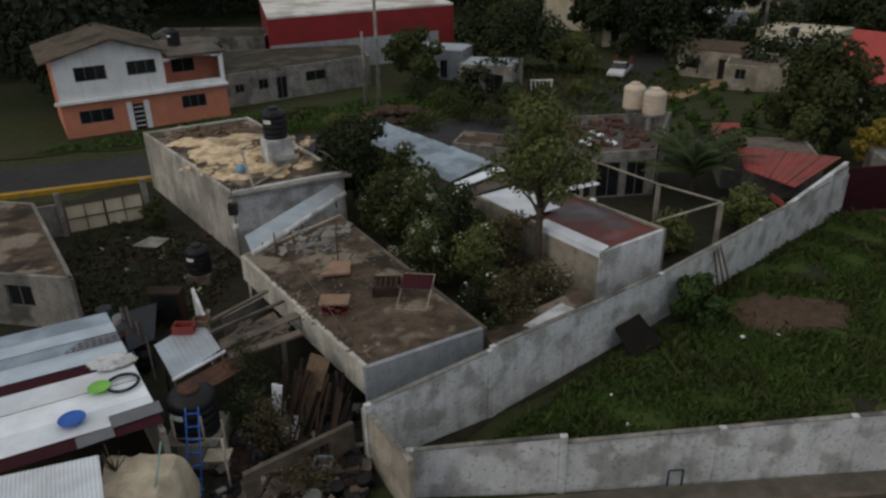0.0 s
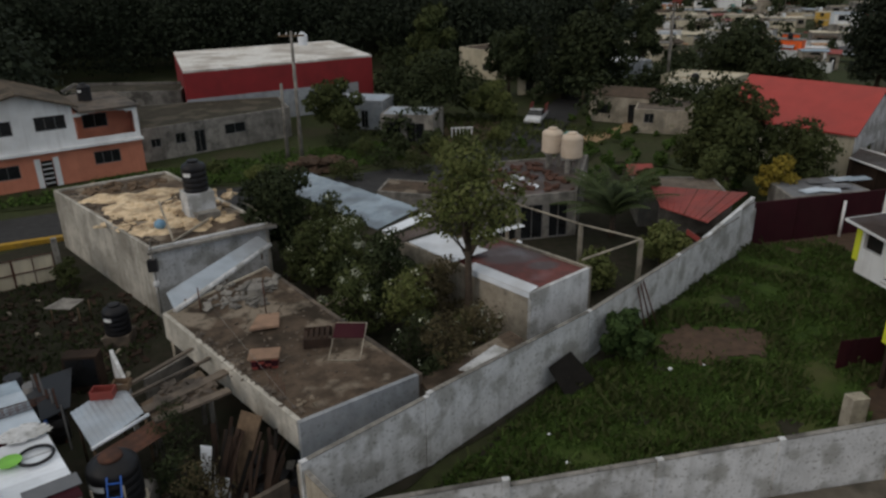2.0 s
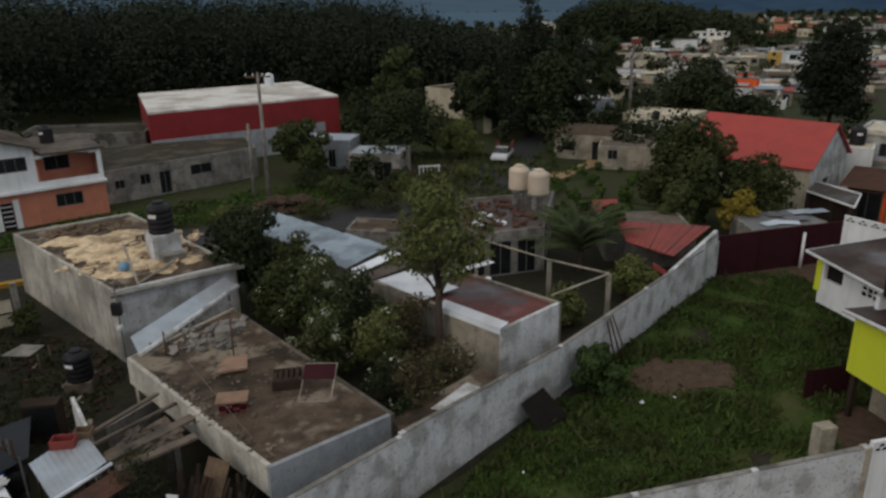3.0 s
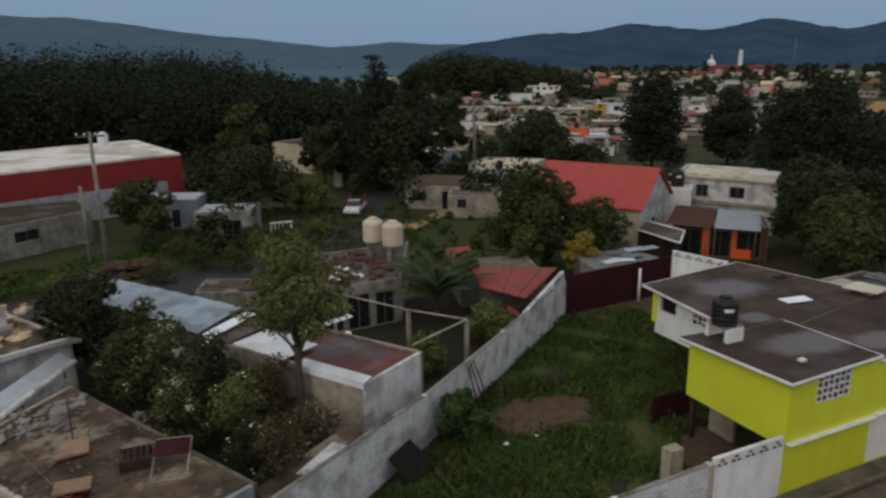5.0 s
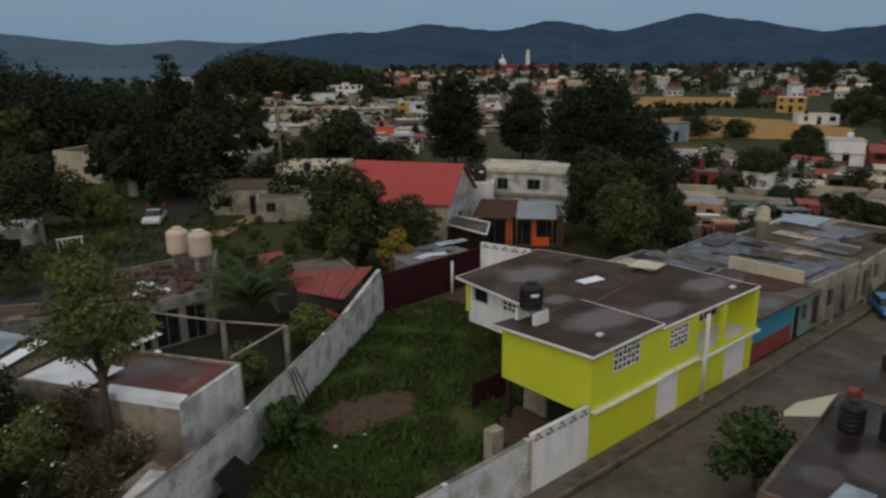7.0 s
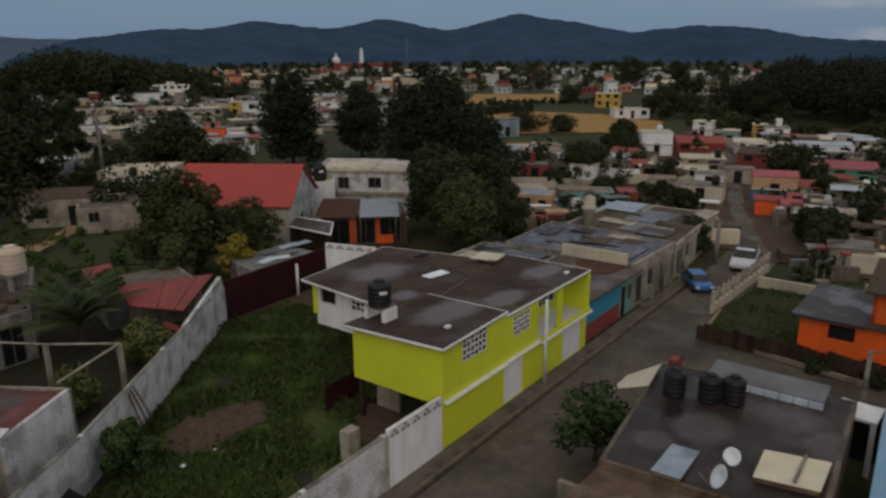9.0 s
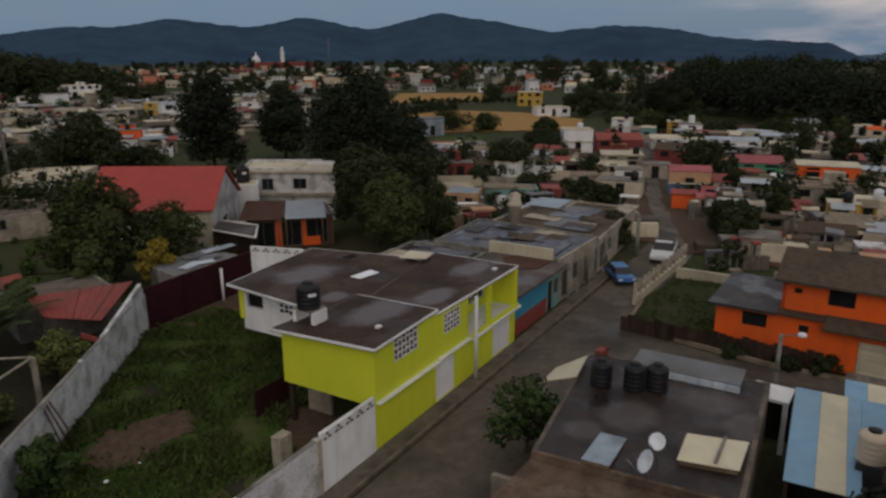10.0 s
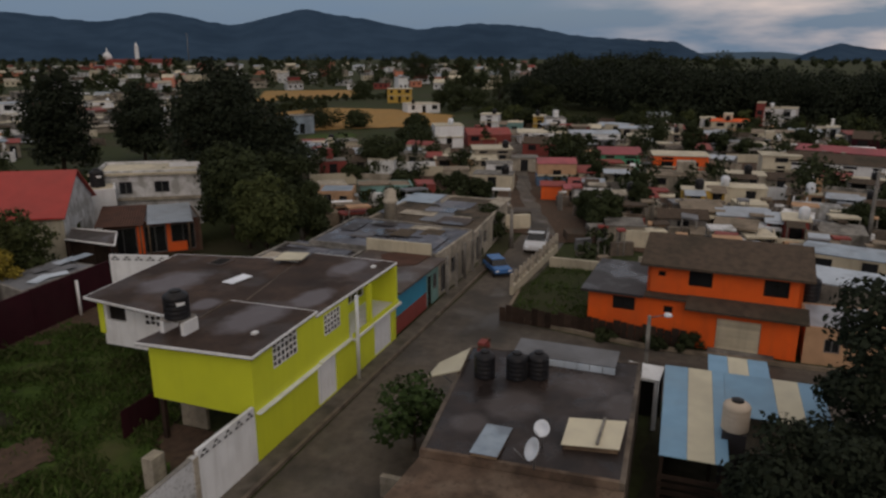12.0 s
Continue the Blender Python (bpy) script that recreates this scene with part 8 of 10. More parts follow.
t = thing("clothes_line", "thin clothes line across the roof", "line", Matrix.Translation((-5, 25, zf)))
part("line", tube(B(), (-7.6, 29.6, zf + 1.1), (-2.9, 21.0, zf + 0.35), 0.007, 0.007, 4), M_CONC, t)
part("post", tube(B(), (-7.6, 29.6, zf), (-7.6, 29.6, zf + 1.15), 0.03), M_RUST, t)
t = thing("white_block", "grey plaster block standing on the roof", "block", Matrix.Translation((-5.2, 31.0, zf)))
part("block", box(B(), -5.7, -5.0, 30.7, 31.4, zf, zf + 0.4), M_CONC, t)
# on the foam roof
zq = 3.71
t = thing("blue_bag", "pale blue bag of rubbish on the roof", "bag", Matrix.Translation((-11.0, 38.0, zq)))
part("bag", lathe(B(), [(0.2, zq + 0.1), (0.32, zq + 0.3), (0.26, zq + 0.5), (0.08, zq + 0.62)], -11.0, 37.6, 12), M_SKYB, t)
rubble("foam_scraps", "pale scraps of torn foam on the roof", 160, -14.5, -8.0, 37.8, 44.5, zq, 0.05, 0.3, M_OCHRE, 21)
rubble("roof_junk", "dark junk along the roof edge", 60, -17.5, -13.0, 45.0, 47.6, zq, 0.08, 0.3, M_WOOD, 22)
for p, q in (((-9.9, 35.6, zq + 0.05), (-11.2, 38.8, zq + 1.2)), ((-9.9, 35.7, zq + 0.05), (-8.6, 38.2, zq + 0.3)), ((-7.2, 41.2, zq + 0.2), (-5.3, 38.0, zq + 0.25))):
    board("roof_pole", "pale timber pole on the roof", "pole", p, q, 0.1, 0.1, M_CREAMW, "roof poles")
t = thing("electric_meter", "dark meter box on a corner post", "meter", Matrix.Translation((-10.6, 34.3, 2)))
part("box", box(B(), -10.95, -10.5, 34.15, 34.45, 2.75, 3.35), M_BLACK, t)
part("insulator", lathe(B(), [(0.12, 1.9), (0.2, 2.0), (0.12, 2.2)], -10.7, 34.3, 10), M_WALLG, t)
part("conduit", tube(B(), (-10.7, 34.35, 0.0), (-10.7, 34.35, 4.3), 0.04), M_CONC, t)
# yard: sheet on trestles, shrubs, black sheet against the wall in the lot
t = thing("trestle_sheet", "pale sheet laid on trestles by the wall", "table", Matrix.Translation((-15.4, 34.6, 0)))
part("sheet", slab(B(), [(-16.3, 34.3, 1.1), (-14.9, 33.9, 1.15), (-14.5, 34.9, 1.2), (-15.7, 35.3, 1.15)], 0.04), M_CONC, t)
for x, y in ((-16.0, 34.4), (-14.6, 34.1), (-14.4, 35.0), (-15.6, 35.3)):
    part("leg", tube(B(), (x, y, -0.02), (x, y, 1.1), 0.04), M_WOOD, t)
tree(-17.0, 39.2, 0, 1.8, 1.0, L_BROAD, "ragged bush at the wall corner", 63, 600, 0.12, 0.05)
t = thing("black_sheet", "black plastic sheet leaning against the wall", "sheet", Matrix.Translation((8.2, 26.0, 0)))
part("sheet", slab(B(), [(7.0, 25.2, 1.15), (8.2, 26.1, 1.3), (9.1, 25.4, 0.25), (7.6, 24.4, 0.12)], 0.05), M_DARK, t)
t = thing("leaning_poles", "rusty poles leaning against the wall", "poles", Matrix.Translation((13, 30, 0)))
for i in range(3):
    part("pole", tube(B(), (13.0 + 0.35 * i, 29.6 + 0.1 * i, 0.0), (12.6 + 0.2 * i, 30.25 + 0.15 * i, 2.4), 0.04), M_RUST, t)
rubble("lot_litter", "white litter in the grass", 5, 5, 16, 19.5, 26, 0.2, 0.05, 0.12, M_SHEETW, 31)
# junk on the brown slab roof and between the sheds
rubble("slab_junk", "junk and tubs on the brown slab roof", 70, 8.5, 13.5, 43.5, 50.0, 2.86, 0.08, 0.4, M_RUST, 41)
rubble("slab_junk_pale", "pale junk on the brown slab roof", 14, 8.8, 11.5, 43.8, 47.0, 2.86, 0.1, 0.35, M_SHEETW, 42)
rubble("garden_junk", "junk and timber between the sheds", 120, 2.5, 9.5, 38.0, 43.0, 0, 0.1, 0.5, M_WOOD, 43)
rubble("garden_junk_pale", "pale sheets and junk between the sheds", 30, 6.5, 9.0, 36.5, 39.5, 1.0, 0.1, 0.45, M_SHEETW, 44)
rubble("earth_heap", "heap of brown soil and rocks by the poles", 220, -6.5, -1.0, 60.5, 63.5, 0.1, 0.15, 0.6, M_DIRT, 45)
rubble("earth_heap_top", "brown rocks on top of the heap", 120, -5.5, -2.0, 61.2, 62.8, 0.7, 0.15, 0.5, M_DIRT, 46)

tufts("verge_grass", "rough grass on the verge by the poles", 6000, [(-33, 53), (-28.5, 56.8), (-19, 63.4), (-12, 66.4), (-6, 69.4), (3.8, 70.4), (3.8, 63.4), (-12, 58.4)], 43, 0.09, 0.22, L_WEED)
tufts("roadside_weeds", "dark weeds between the road and the sheds", 5000, [(8, 60), (20, 62), (26, 70), (18, 82), (2, 84), (-4, 76), (4, 70)], 44, 0.1, 0.28, L_BROAD)
for k_, (x_, y_, h_, r_s, mm) in enumerate(((-8.5, 58.6, 1.5, 1.3, L_LIGHT), (-1.5, 58.4, 1.7, 1.5, L_BROAD), (1.8, 61.0, 2.2, 1.7, L_DARK), (4.4, 59.4, 2.0, 1.6, L_BROAD), (6.8, 62.6, 2.4, 1.8, L_LIGHT), (0.2, 65.6, 1.8, 1.5, L_BROAD),
                                            (6.0, 66.0, 1.9, 1.5, L_DARK), (9.6, 66.4, 2.0, 1.5, L_BROAD), (-2.0, 68.8, 2.2, 1.7, L_DARK), (-12.6, 62.2, 1.2, 1.1, L_BROAD), (13.4, 69.0, 1.5, 1.3, L_LIGHT), (8.4, 57.0, 1.8, 1.5, L_DARK))):
    tree(x_, y_, 0, h_, r_s, mm, "rough green shrub on the verge", 400 + k_, 620, 0.13, 0.04, 8, name="verge_shrub", group="verge shrubs")

# dirt and mortar lumps along the roof edges, dry weeds in the yard
rubble("roof_edge_dirt", "crumbled mortar and dirt along the roof edge", 110, 0, 8.0, -0.12, 0.3, 0, 0.03, 0.10, M_ROOFC, 51)
bpy.data.objects["roof_edge_dirt"].matrix_basis = frame_at((-2.75, 20.6), (-9.0, 29.4)) @ Matrix.Translation((0.3, -0.35, 2.64))
rubble("foam_edge_dirt", "crumbled mortar along the parapet", 120, 0, 12.5, -0.2, 0.2, 0, 0.04, 0.13, M_ROOFC, 52)
bpy.data.objects["foam_edge_dirt"].matrix_basis = frame_at((-10.9, 35.0), (-19.3, 46.0)) @ Matrix.Translation((0.2, -0.5, 3.7))
tufts("yard_weeds", "dark weeds over the yard earth", 2600, [(-20.5, 28.6), (-11.5, 27.5), (-9.8, 31.5), (-11.4, 35.2), (-18.5, 40.5), (-21, 38)], 42, 0.07, 0.16, L_DARK)
# Added black sheet that makes a shaded void among the scrap.
t = thing("yard_void_sheet", "black sheet added over scrap for a dark void", "tarp", Matrix.Translation((-12.4, 25.4, 0)))
part("cloth", slab(B(), [(-14.2, 27.4, 1.0), (-12.6, 24.2, 1.15), (-11.6, 24.5, 1.5), (-12.6, 27.6, 1.45)], 0.03), M_BLACK, t)
for k_ in range(7):
    board("scrap_bar", "rusty bar standing in the scrap", "bar", (-13.6 + 0.33 * k_, 26.6 - 0.45 * k_, 0.0), (-13.9 + 0.33 * k_, 26.9 - 0.4 * k_, 1.6 + 0.25 * (k_ % 3)), 0.07, 0.05, M_RUST if k_ % 2 else M_STEEL, "scrap bars")
tree(-5.9, 19.3, 0.0, 2.4, 1.2, L_DRY, "dry brown weeds over the scrap", 64, 700, 0.08, 0.1)
tree(-4.4, 17.6, 0.0, 1.5, 1.0, L_DRY, "dry brown weeds over the scrap", 65, 500, 0.08, 0.1)
tree(2.6, 24.6, 2.3, 1.9, 1.3, L_DRY, "dry straggly shrub over the low roof", 66, 700, 0.1, 0.1)
tree(4.2, 26.6, 1.2, 2.6, 1.4, L_DRY, "dry straggly shrub behind the wall", 67, 700, 0.1, 0.15, flowers=40)
for k_, (x_, y_, w_, d_) in enumerate(((-10.6, 18.2, 1.3, 0.7), (-11.2, 17.2, 0.9, 0.6))):
    t = thing("grey_sheet_patch", "dirty grey sheet patch on the sheet roof", "sheet", Matrix.Translation((x_, y_, 2.66)), "sheet patches")
    part("sheet", slab(B(), [(x_, y_, 2.672), (x_ + w_, y_ + 0.6 * w_, 2.672), (x_ + w_ + 0.5 * d_, y_ + 0.6 * w_ - 0.8 * d_, 2.672), (x_ + 0.5 * d_, y_ - 0.8 * d_, 2.672)], 0.015), M_GREYSH, t)

# ---- trees and shrubs ----
tree(4.5, 30.6, 0.0, 9.5, 2.5, L_LIGHT, "slender garden tree with a loose light green crown", 11, 2400, 0.15, 0.45, 16)
tree(-4.6, 38.3, 0, 6.8, 2.5, L_DARK, "dense dark green garden tree", 12, 3000, 0.17, 0.15)
tree(-6.2, 42.8, 0, 5.6, 2.2, L_DARK, "dense dark green garden tree", 13, 2600, 0.17, 0.15)
tree(-3.0, 35.6, 0, 5.0, 2.0, L_BROAD, "dark green garden shrub with some blossom", 14, 2200, 0.14, 0.1, flowers=120)
tree(-1.0, 34.9, 0, 5.2, 2.0, L_BROAD, "garden shrub full of white blossom", 15, 1700, 0.13, 0.1, flowers=520)
tree(-0.8, 30.9, 0, 3.8, 1.9, L_BROAD, "garden shrub with white blossom", 16, 1500, 0.12, 0.1, flowers=320)
tree(1.6, 30.2, 0, 4.0, 2.0, L_LIGHT, "loose green garden shrub", 17, 1300, 0.12, 0.1, flowers=60)
tree(-2.6, 38.0, 0, 5.6, 2.0, L_BROAD, "green garden tree with pale blossom", 68, 2200, 0.14, 0.15, flowers=160)
tree(0.4, 33.0, 0, 4.8, 2.0, L_DARK, "dark green garden shrub", 69, 2400, 0.14, 0.1, flowers=60)
tree(3.0, 31.6, 0, 3.8, 1.8, L_DRY, "dry straggly garden shrub", 70, 1500, 0.12, 0.1)
tree(1.8, 26.8, 0, 3.3, 1.7, L_DARK, "straggly dark shrub behind the wall", 18, 1000, 0.11, 0.1, flowers=70)
tree(3.9, 27.4, 0, 3.0, 1.6, L_BROAD, "straggly shrub behind the wall", 19, 900, 0.11, 0.1, flowers=60)
tree(2.1, 23.8, 0, 3.0, 0.9, L_DARK, "thin creeper over the wall", 20, 800, 0.12, 0.1)
tree(10.9, 27.1, 0, 2.4, 1.35, L_LOW, "broad-leaved shrub against the wall", 21, 1100, 0.2, 0.05)
tree(12.0, 35.0, 0, 2.0, 1.6, L_LIGHT, "low bright bush in the plot", 22, 1200, 0.15, 0.05)
tree(16.8, 37.2, 0, 2.6, 1.7, L_LIGHT, "bright green bush by the wall", 23, 1400, 0.17, 0.05)
tree(18.4, 44.0, 2.3, 1.6, 1.1, L_BROAD, "bush behind the red shed", 24, 700, 0.15, 0.05)
tree(27.6, 50.6, 0, 8.4, 4.2, L_BROAD, "big round dark green tree", 25, 5200, 0.26, 0.12, 13)
tree(31.8, 48.6, 0, 5.8, 3.1, L_BROAD, "dark green garden tree", 26, 2600, 0.22, 0.1)
tree(28.4, 45.6, 0, 3.9, 1.5, L_YELLOW, "yellowing shrub behind the wall", 27, 1300, 0.17, 0.1)
tree(24.6, 47.0, 0, 4.4, 2.0, L_BROAD, "dark shrub beside the round tree", 28, 1800, 0.2, 0.1)
tree(45.0, 36.6, 0, 7.2, 3.2, L_BROAD, "tall green tree behind the lime house", 29, 4200, 0.24, 0.15, 11)
tree(49.2, 36.0, 0, 6.0, 2.7, L_DARK, "green tree behind the lime house", 30, 3600, 0.24, 0.15, 11)
tree(47.5, 40.5, 0, 8.5, 3.6, L_DARK, "green tree behind the lime house", 31, 3800, 0.26, 0.15, 11)
tree(57.5, 33.0, 0, 2.6, 1.5, L_DARK, "low dark green village tree", 32, 2600, 0.24, 0.15)
tree(24.5, 13.0, 0, 3.5, 2.0, L_LOW, "small leafy tree at the street edge", 33, 760, 0.21, 0.12, 9)
tree(21.6, -1.9, 0, 6.5, 3.1, L_PINE, "dark tree beside the striped shed", 34, 5000, 0.17, 0.15, 13)
tree(26.6, -4.9, 0, 10.4, 3.2, L_PINE, "tall dark tree behind the shed", 35, 5000, 0.18, 0.15, 13)
tree(65.0, 13.6, 0, 4.2, 2.1, L_DARK, "dark green tree by the street", 36, 2200, 0.25, 0.25)
tree(58.5, 22.8, 0, 3.0, 2.2, L_DARK, "dark green bush on the street", 37, 1300, 0.22, 0.05)
tree(27.2, 86.5, 0, 10.5, 6.0, L_DARK, "big dark spreading tree", 38, 4200, 0.38, 0.2, 13)
tree(-2.6, 74.5, 0, 6.0, 3.4, L_BROAD, "green tree by the grey house", 39, 2400, 0.28, 0.15)
tree(9.4, 91.5, 0, 12.2, 3.7, L_BROAD, "tall round-headed green tree", 40, 3000, 0.4, 0.25)
tree(15.0, 80.0, 0, 4.4, 2.8, L_LIGHT, "bright green roadside tree", 41, 1800, 0.26, 0.1)
tree(9.0, 80.0, 0, 8.0, 5.2, L_DARK, "dark spreading roadside tree", 42, 2600, 0.3, 0.15)
tree(20.0, 96.0, 0, 9.0, 4.6, L_DARK, "dark tree by the lane", 43, 2600, 0.38, 0.2)
tree(52, 96, -0.2, 8.5, 6.0, L_DARK, "wide dark green tree", 44, 3000, 0.42, 0.15)
tree(55.0, 43.0, 0, 7.6, 3.8, L_DARK, "tall dark tree among the houses", 45, 4200, 0.26, 0.12, 13)
tree(50.5, 44.8, 0, 8.6, 3.6, L_DARK, "tall dark tree behind the lime house", 47, 4000, 0.26, 0.12, 13)
pine(26.3, 91.5, 0, 17.2, 4.3, 7, 18, 75, 0.26, "tall dark conical pine by the lane", cone=True)
tree(35.4, 104.2, 0, 16.2, 2.6, L_DARK, "tall round-headed dark tree", 49, 2600, 0.34, 0.3)
tree(41.6, 104.5, 0, 12.2, 3.2, L_DARK, "tall dark spreading tree", 50, 3000, 0.36, 0.2)
pine(66.8, 87.4, 0, 15.0, 5.0, 1, 18, 62, 0.3, cone=False)
pine(82.2, 88.8, -0.2, 11.8, 4.4, 2, 16, 55, 0.32)
pine(59.6, 53.8, 0, 15.8, 5.9, 3, 20, 110, 0.24, "very tall broad dark pine above the street houses", base=0.2)
pine(64.5, 51.2, 0, 11.4, 4.6, 4, 16, 66, 0.26)
pine(73, 69, 0, 12.0, 3.6, 5, 16, 45, 0.28)


def palm(x, y, h, n=22, seed=1):
    """A young palm: short trunk and arching fronds, each a rib with narrow leaflets."""
    rng_ = random.Random(seed)
    t = thing("palm", "young palm with arching green fronds", "palm", Matrix.Translation((x, y, 0)))
    part("trunk", lathe(B(), [(0.26, -0.1), (0.22, 0.3), (0.24, 0.35), (0.2, 0.9), (0.17, 1.5)], x, y, 10), M_BARK, t)
    for i in range(n):
        a = 2.4 * i + rng_.uniform(-0.2, 0.2)
        rise = rng_.uniform(0.55, 1.45)
        ln_ = rng_.uniform(3.4, 4.6)
        bm = B()
        prev = None
        for k in range(15):
            q = k / 14
            rr = ln_ * q * math.cos(rise * (1 - 0.3 * q))
            zz = 1.5 + ln_ * (q * math.sin(rise) * 1.15 - 0.42 * q * q)
            c = Vector((x + rr * math.cos(a), y + rr * math.sin(a), zz))
            if prev is not None:
                tube(bm, prev, c, 0.035, 0.03, 4)
            for s in (-1, 1):
                if k > 0:
                    l_ = 0.75 * math.sin(math.pi * (0.15 + 0.8 * q))
                    tip = c + Vector((math.cos(a) * 0.3 * l_ - s * math.sin(a) * l_, math.sin(a) * 0.3 * l_ + s * math.cos(a) * l_, -0.28 * l_))
                    w_ = Vector((math.cos(a), math.sin(a), 0)) * 0.06
                    bm.faces.new([bm.verts.new(p) for p in (c - w_, c + w_, tip)])
                    c2 = c + Vector((math.cos(a), math.sin(a), 0)) * ln_ / 28
                    bm.faces.new([bm.verts.new(p) for p in (c2 - w_, c2 + w_, tip + Vector((math.cos(a), math.sin(a), 0)) * ln_ / 28)])
            prev = c
        part("frond", bm, L_PALM, t)
    return t


palm(15.7, 42.3, 4.8, 40)


def woods(name, label, spots, seed, h0, h1, material, count=170, size=0.9, conifer=0.5, rise=None):
    """A far wood: one mesh of many crowns on the ground."""
    rng_ = np.random.default_rng(seed)
    vs, fs, off = [], [], 0
    for x, y in spots:
        h_ = rng_.uniform(h0, h1)
        if h1 > 12:
            h_ *= 0.86 + 0.5 * noise.noise((x * 0.03, y * 0.03, 3.0))
        if rise is not None:
            # the tree tops follow the rise and fall of the wood along the horizon
            top_ = 17 + math.hypot(x, y) * math.tan(radians(float(np.interp(math.degrees(math.atan2(x, y)), *rise)))) - ground_z(x, y)
            h_ = max(3.0, top_ * rng_.uniform(0.72, 1.0))
        if rng_.random() < conifer:
            v, f, _ = pine_arrays(rng_, h_, h_ * rng_.uniform(0.2, 0.3), 9, max(3, count // 80), size * 0.9)
        else:
            bl = [(rng_.normal() * h_ * 0.16, rng_.normal() * h_ * 0.16, h_ * q, h_ * k_, h_ * k_, h_ * 0.2) for q, k_ in ((0.28, 0.28), (0.42, 0.34), (0.58, 0.32), (0.66, 0.26), (0.8, 0.2))]
            v, f = leaves(rng_, bl, count, size)
        v = v + np.array([x, y, ground_z(x, y)])
        vs.append(v)
        fs.append(f + off)
        off += len(v)
    ob = new(name, quads(name, np.concatenate(vs), np.concatenate(fs), material))
    WM[ob] = Matrix()
    return tagged(ob, label, "woods", "", "stuff")


def sector(n, az0, az1, d0, d1, seed):
    r_ = random.Random(seed)
    out = []
    for _ in range(n):
        az, d = radians(r_.uniform(az0, az1)), r_.uniform(d0, d1)
        out.append((d * math.sin(az), d * math.cos(az)))
    return out


def clear_view(x, y):
    """The fields and the slope before them stay open."""
    az, d = math.degrees(math.atan2(x, y)), math.hypot(x, y)
    return (45.5 < az < 68 and 112 < d < 340) or on_lane(x, y)


def on_lane(x, y, wide=4.0):
    """Within the street that runs on through the village."""
    p = Vector((x, y))
    for a, b in zip(LANE, LANE[1:]):
        e = b - a
        q = max(0.0, min(1.0, (p - a).dot(e) / e.length_squared))
        if (p - a - e * q).length < wide:
            return True
    return False


LANE = [Vector(v) for v in ((48, 16.5), (57, 18), (65, 18.7), (79, 27), (104, 34.3), (113, 38))]


RISE_N = ((-40, -5, 1.8, 5.5, 7.1, 8.6, 10.1, 11.4, 12.6, 14, 20), (1.9, 1.45, 0.97, 0.5, 0.2, -1.05, -1.65, -1.4, -2.1, -2.2, -2.4))
RISE_E = ((60, 65.5, 68.3, 70.5, 71.8, 73, 75, 76.4, 77.3, 80.1, 82.6, 83.8, 90.5, 112), (-1.6, -1.3, -1.7, -1.5, -2.1, -1.1, -0.35, -0.87, -0.54, -0.45, -0.76, -1.24, -1.37, -1.5))
RISE_T = ((18, 20.5, 22, 24, 26, 28.7, 31.3, 34), (-1.2, 0.15, 0.42, 0.4, -0.05, -0.7, -1.3, -1.8))
woods("woods_north", "dense dark wood behind the village", sector(330, -32, 9.5, 128, 215, 1), 1, 13, 19, L_PINE, 950, 0.33, 0.06, RISE_N)
woods("woods_north_edge", "dark wood thinning towards the valley", sector(120, 8, 20, 130, 260, 2), 2, 8, 14, L_PINE, 800, 0.34, 0.08, RISE_N)
woods("woods_east", "dense dark pine wood beyond the village", sector(400, 79, 112, 185, 270, 3), 3, 9, 17.0, L_PINE, 800, 0.36, 0.03, RISE_E)
woods("woods_east_far", "dark pines on the rise", sector(150, 71.5, 82, 200, 420, 4), 4, 7, 15, L_PINE, 700, 0.4, 0.05, RISE_E)
woods("hedges", "dark hedges between the fields", [(192 + i * 1.7, 160 - i * 1.35 + math.sin(i) * 1.2) for i in range(24)] + [(158 + i * 1.6, 128 - i * 0.1) for i in range(20)], 5, 1.8, 3.4, L_DARK, 170, 0.34, 0.0)
woods("town_trees", "scattered dark trees among the village houses", [p for p in sector(190, 12, 99, 78, 260, 6) if not clear_view(*p)], 6, 2.4, 6.4, L_DARK, 330, 0.27, 0.1)
woods("town_trees_far", "scattered dark trees in the far town", [p for p in sector(560, 8, 80, 260, 900, 7) if not clear_view(*p)], 7, 4, 9, L_DARK, 150, 0.75, 0.1)

woods("woods_west", "tall dark trees behind the peach house", sector(60, -46, -24.5, 78, 130, 8), 8, 11, 17, L_PINE, 700, 0.36, 0.2)
woods("bushes", "dark bushes and small trees round the houses", [(x_, y_) for x_, y_ in sector(150, 2, 34, 58, 125, 9) if not (14 < x_ < 34 and 58 < y_ < 84) and y_ > 64 and not 8 * y_ < 57 * x_ < 11.6 * y_], 9, 2.2, 5.5, L_DARK, 260, 0.26, 0.05)
woods("roadside_bushes", "dark bushes beside the street houses", [p for p in sector(70, 60, 80, 56, 80, 12) if not on_lane(*p)], 12, 1.2, 2.8, L_DARK, 160, 0.2, 0.0)
woods("woods_plain", "dark belts of trees on the far plain", sector(420, 8, 112, 900, 1700, 13), 13, 9, 16, L_DARK, 60, 2.0, 0.0)
woods("town_bushes", "dark bushes in the yards between the village houses", [p for p in sector(300, 58, 99, 66, 190, 21) if not clear_view(*p)], 21, 0.9, 2.6, L_DARK, 150, 0.2, 0.0)
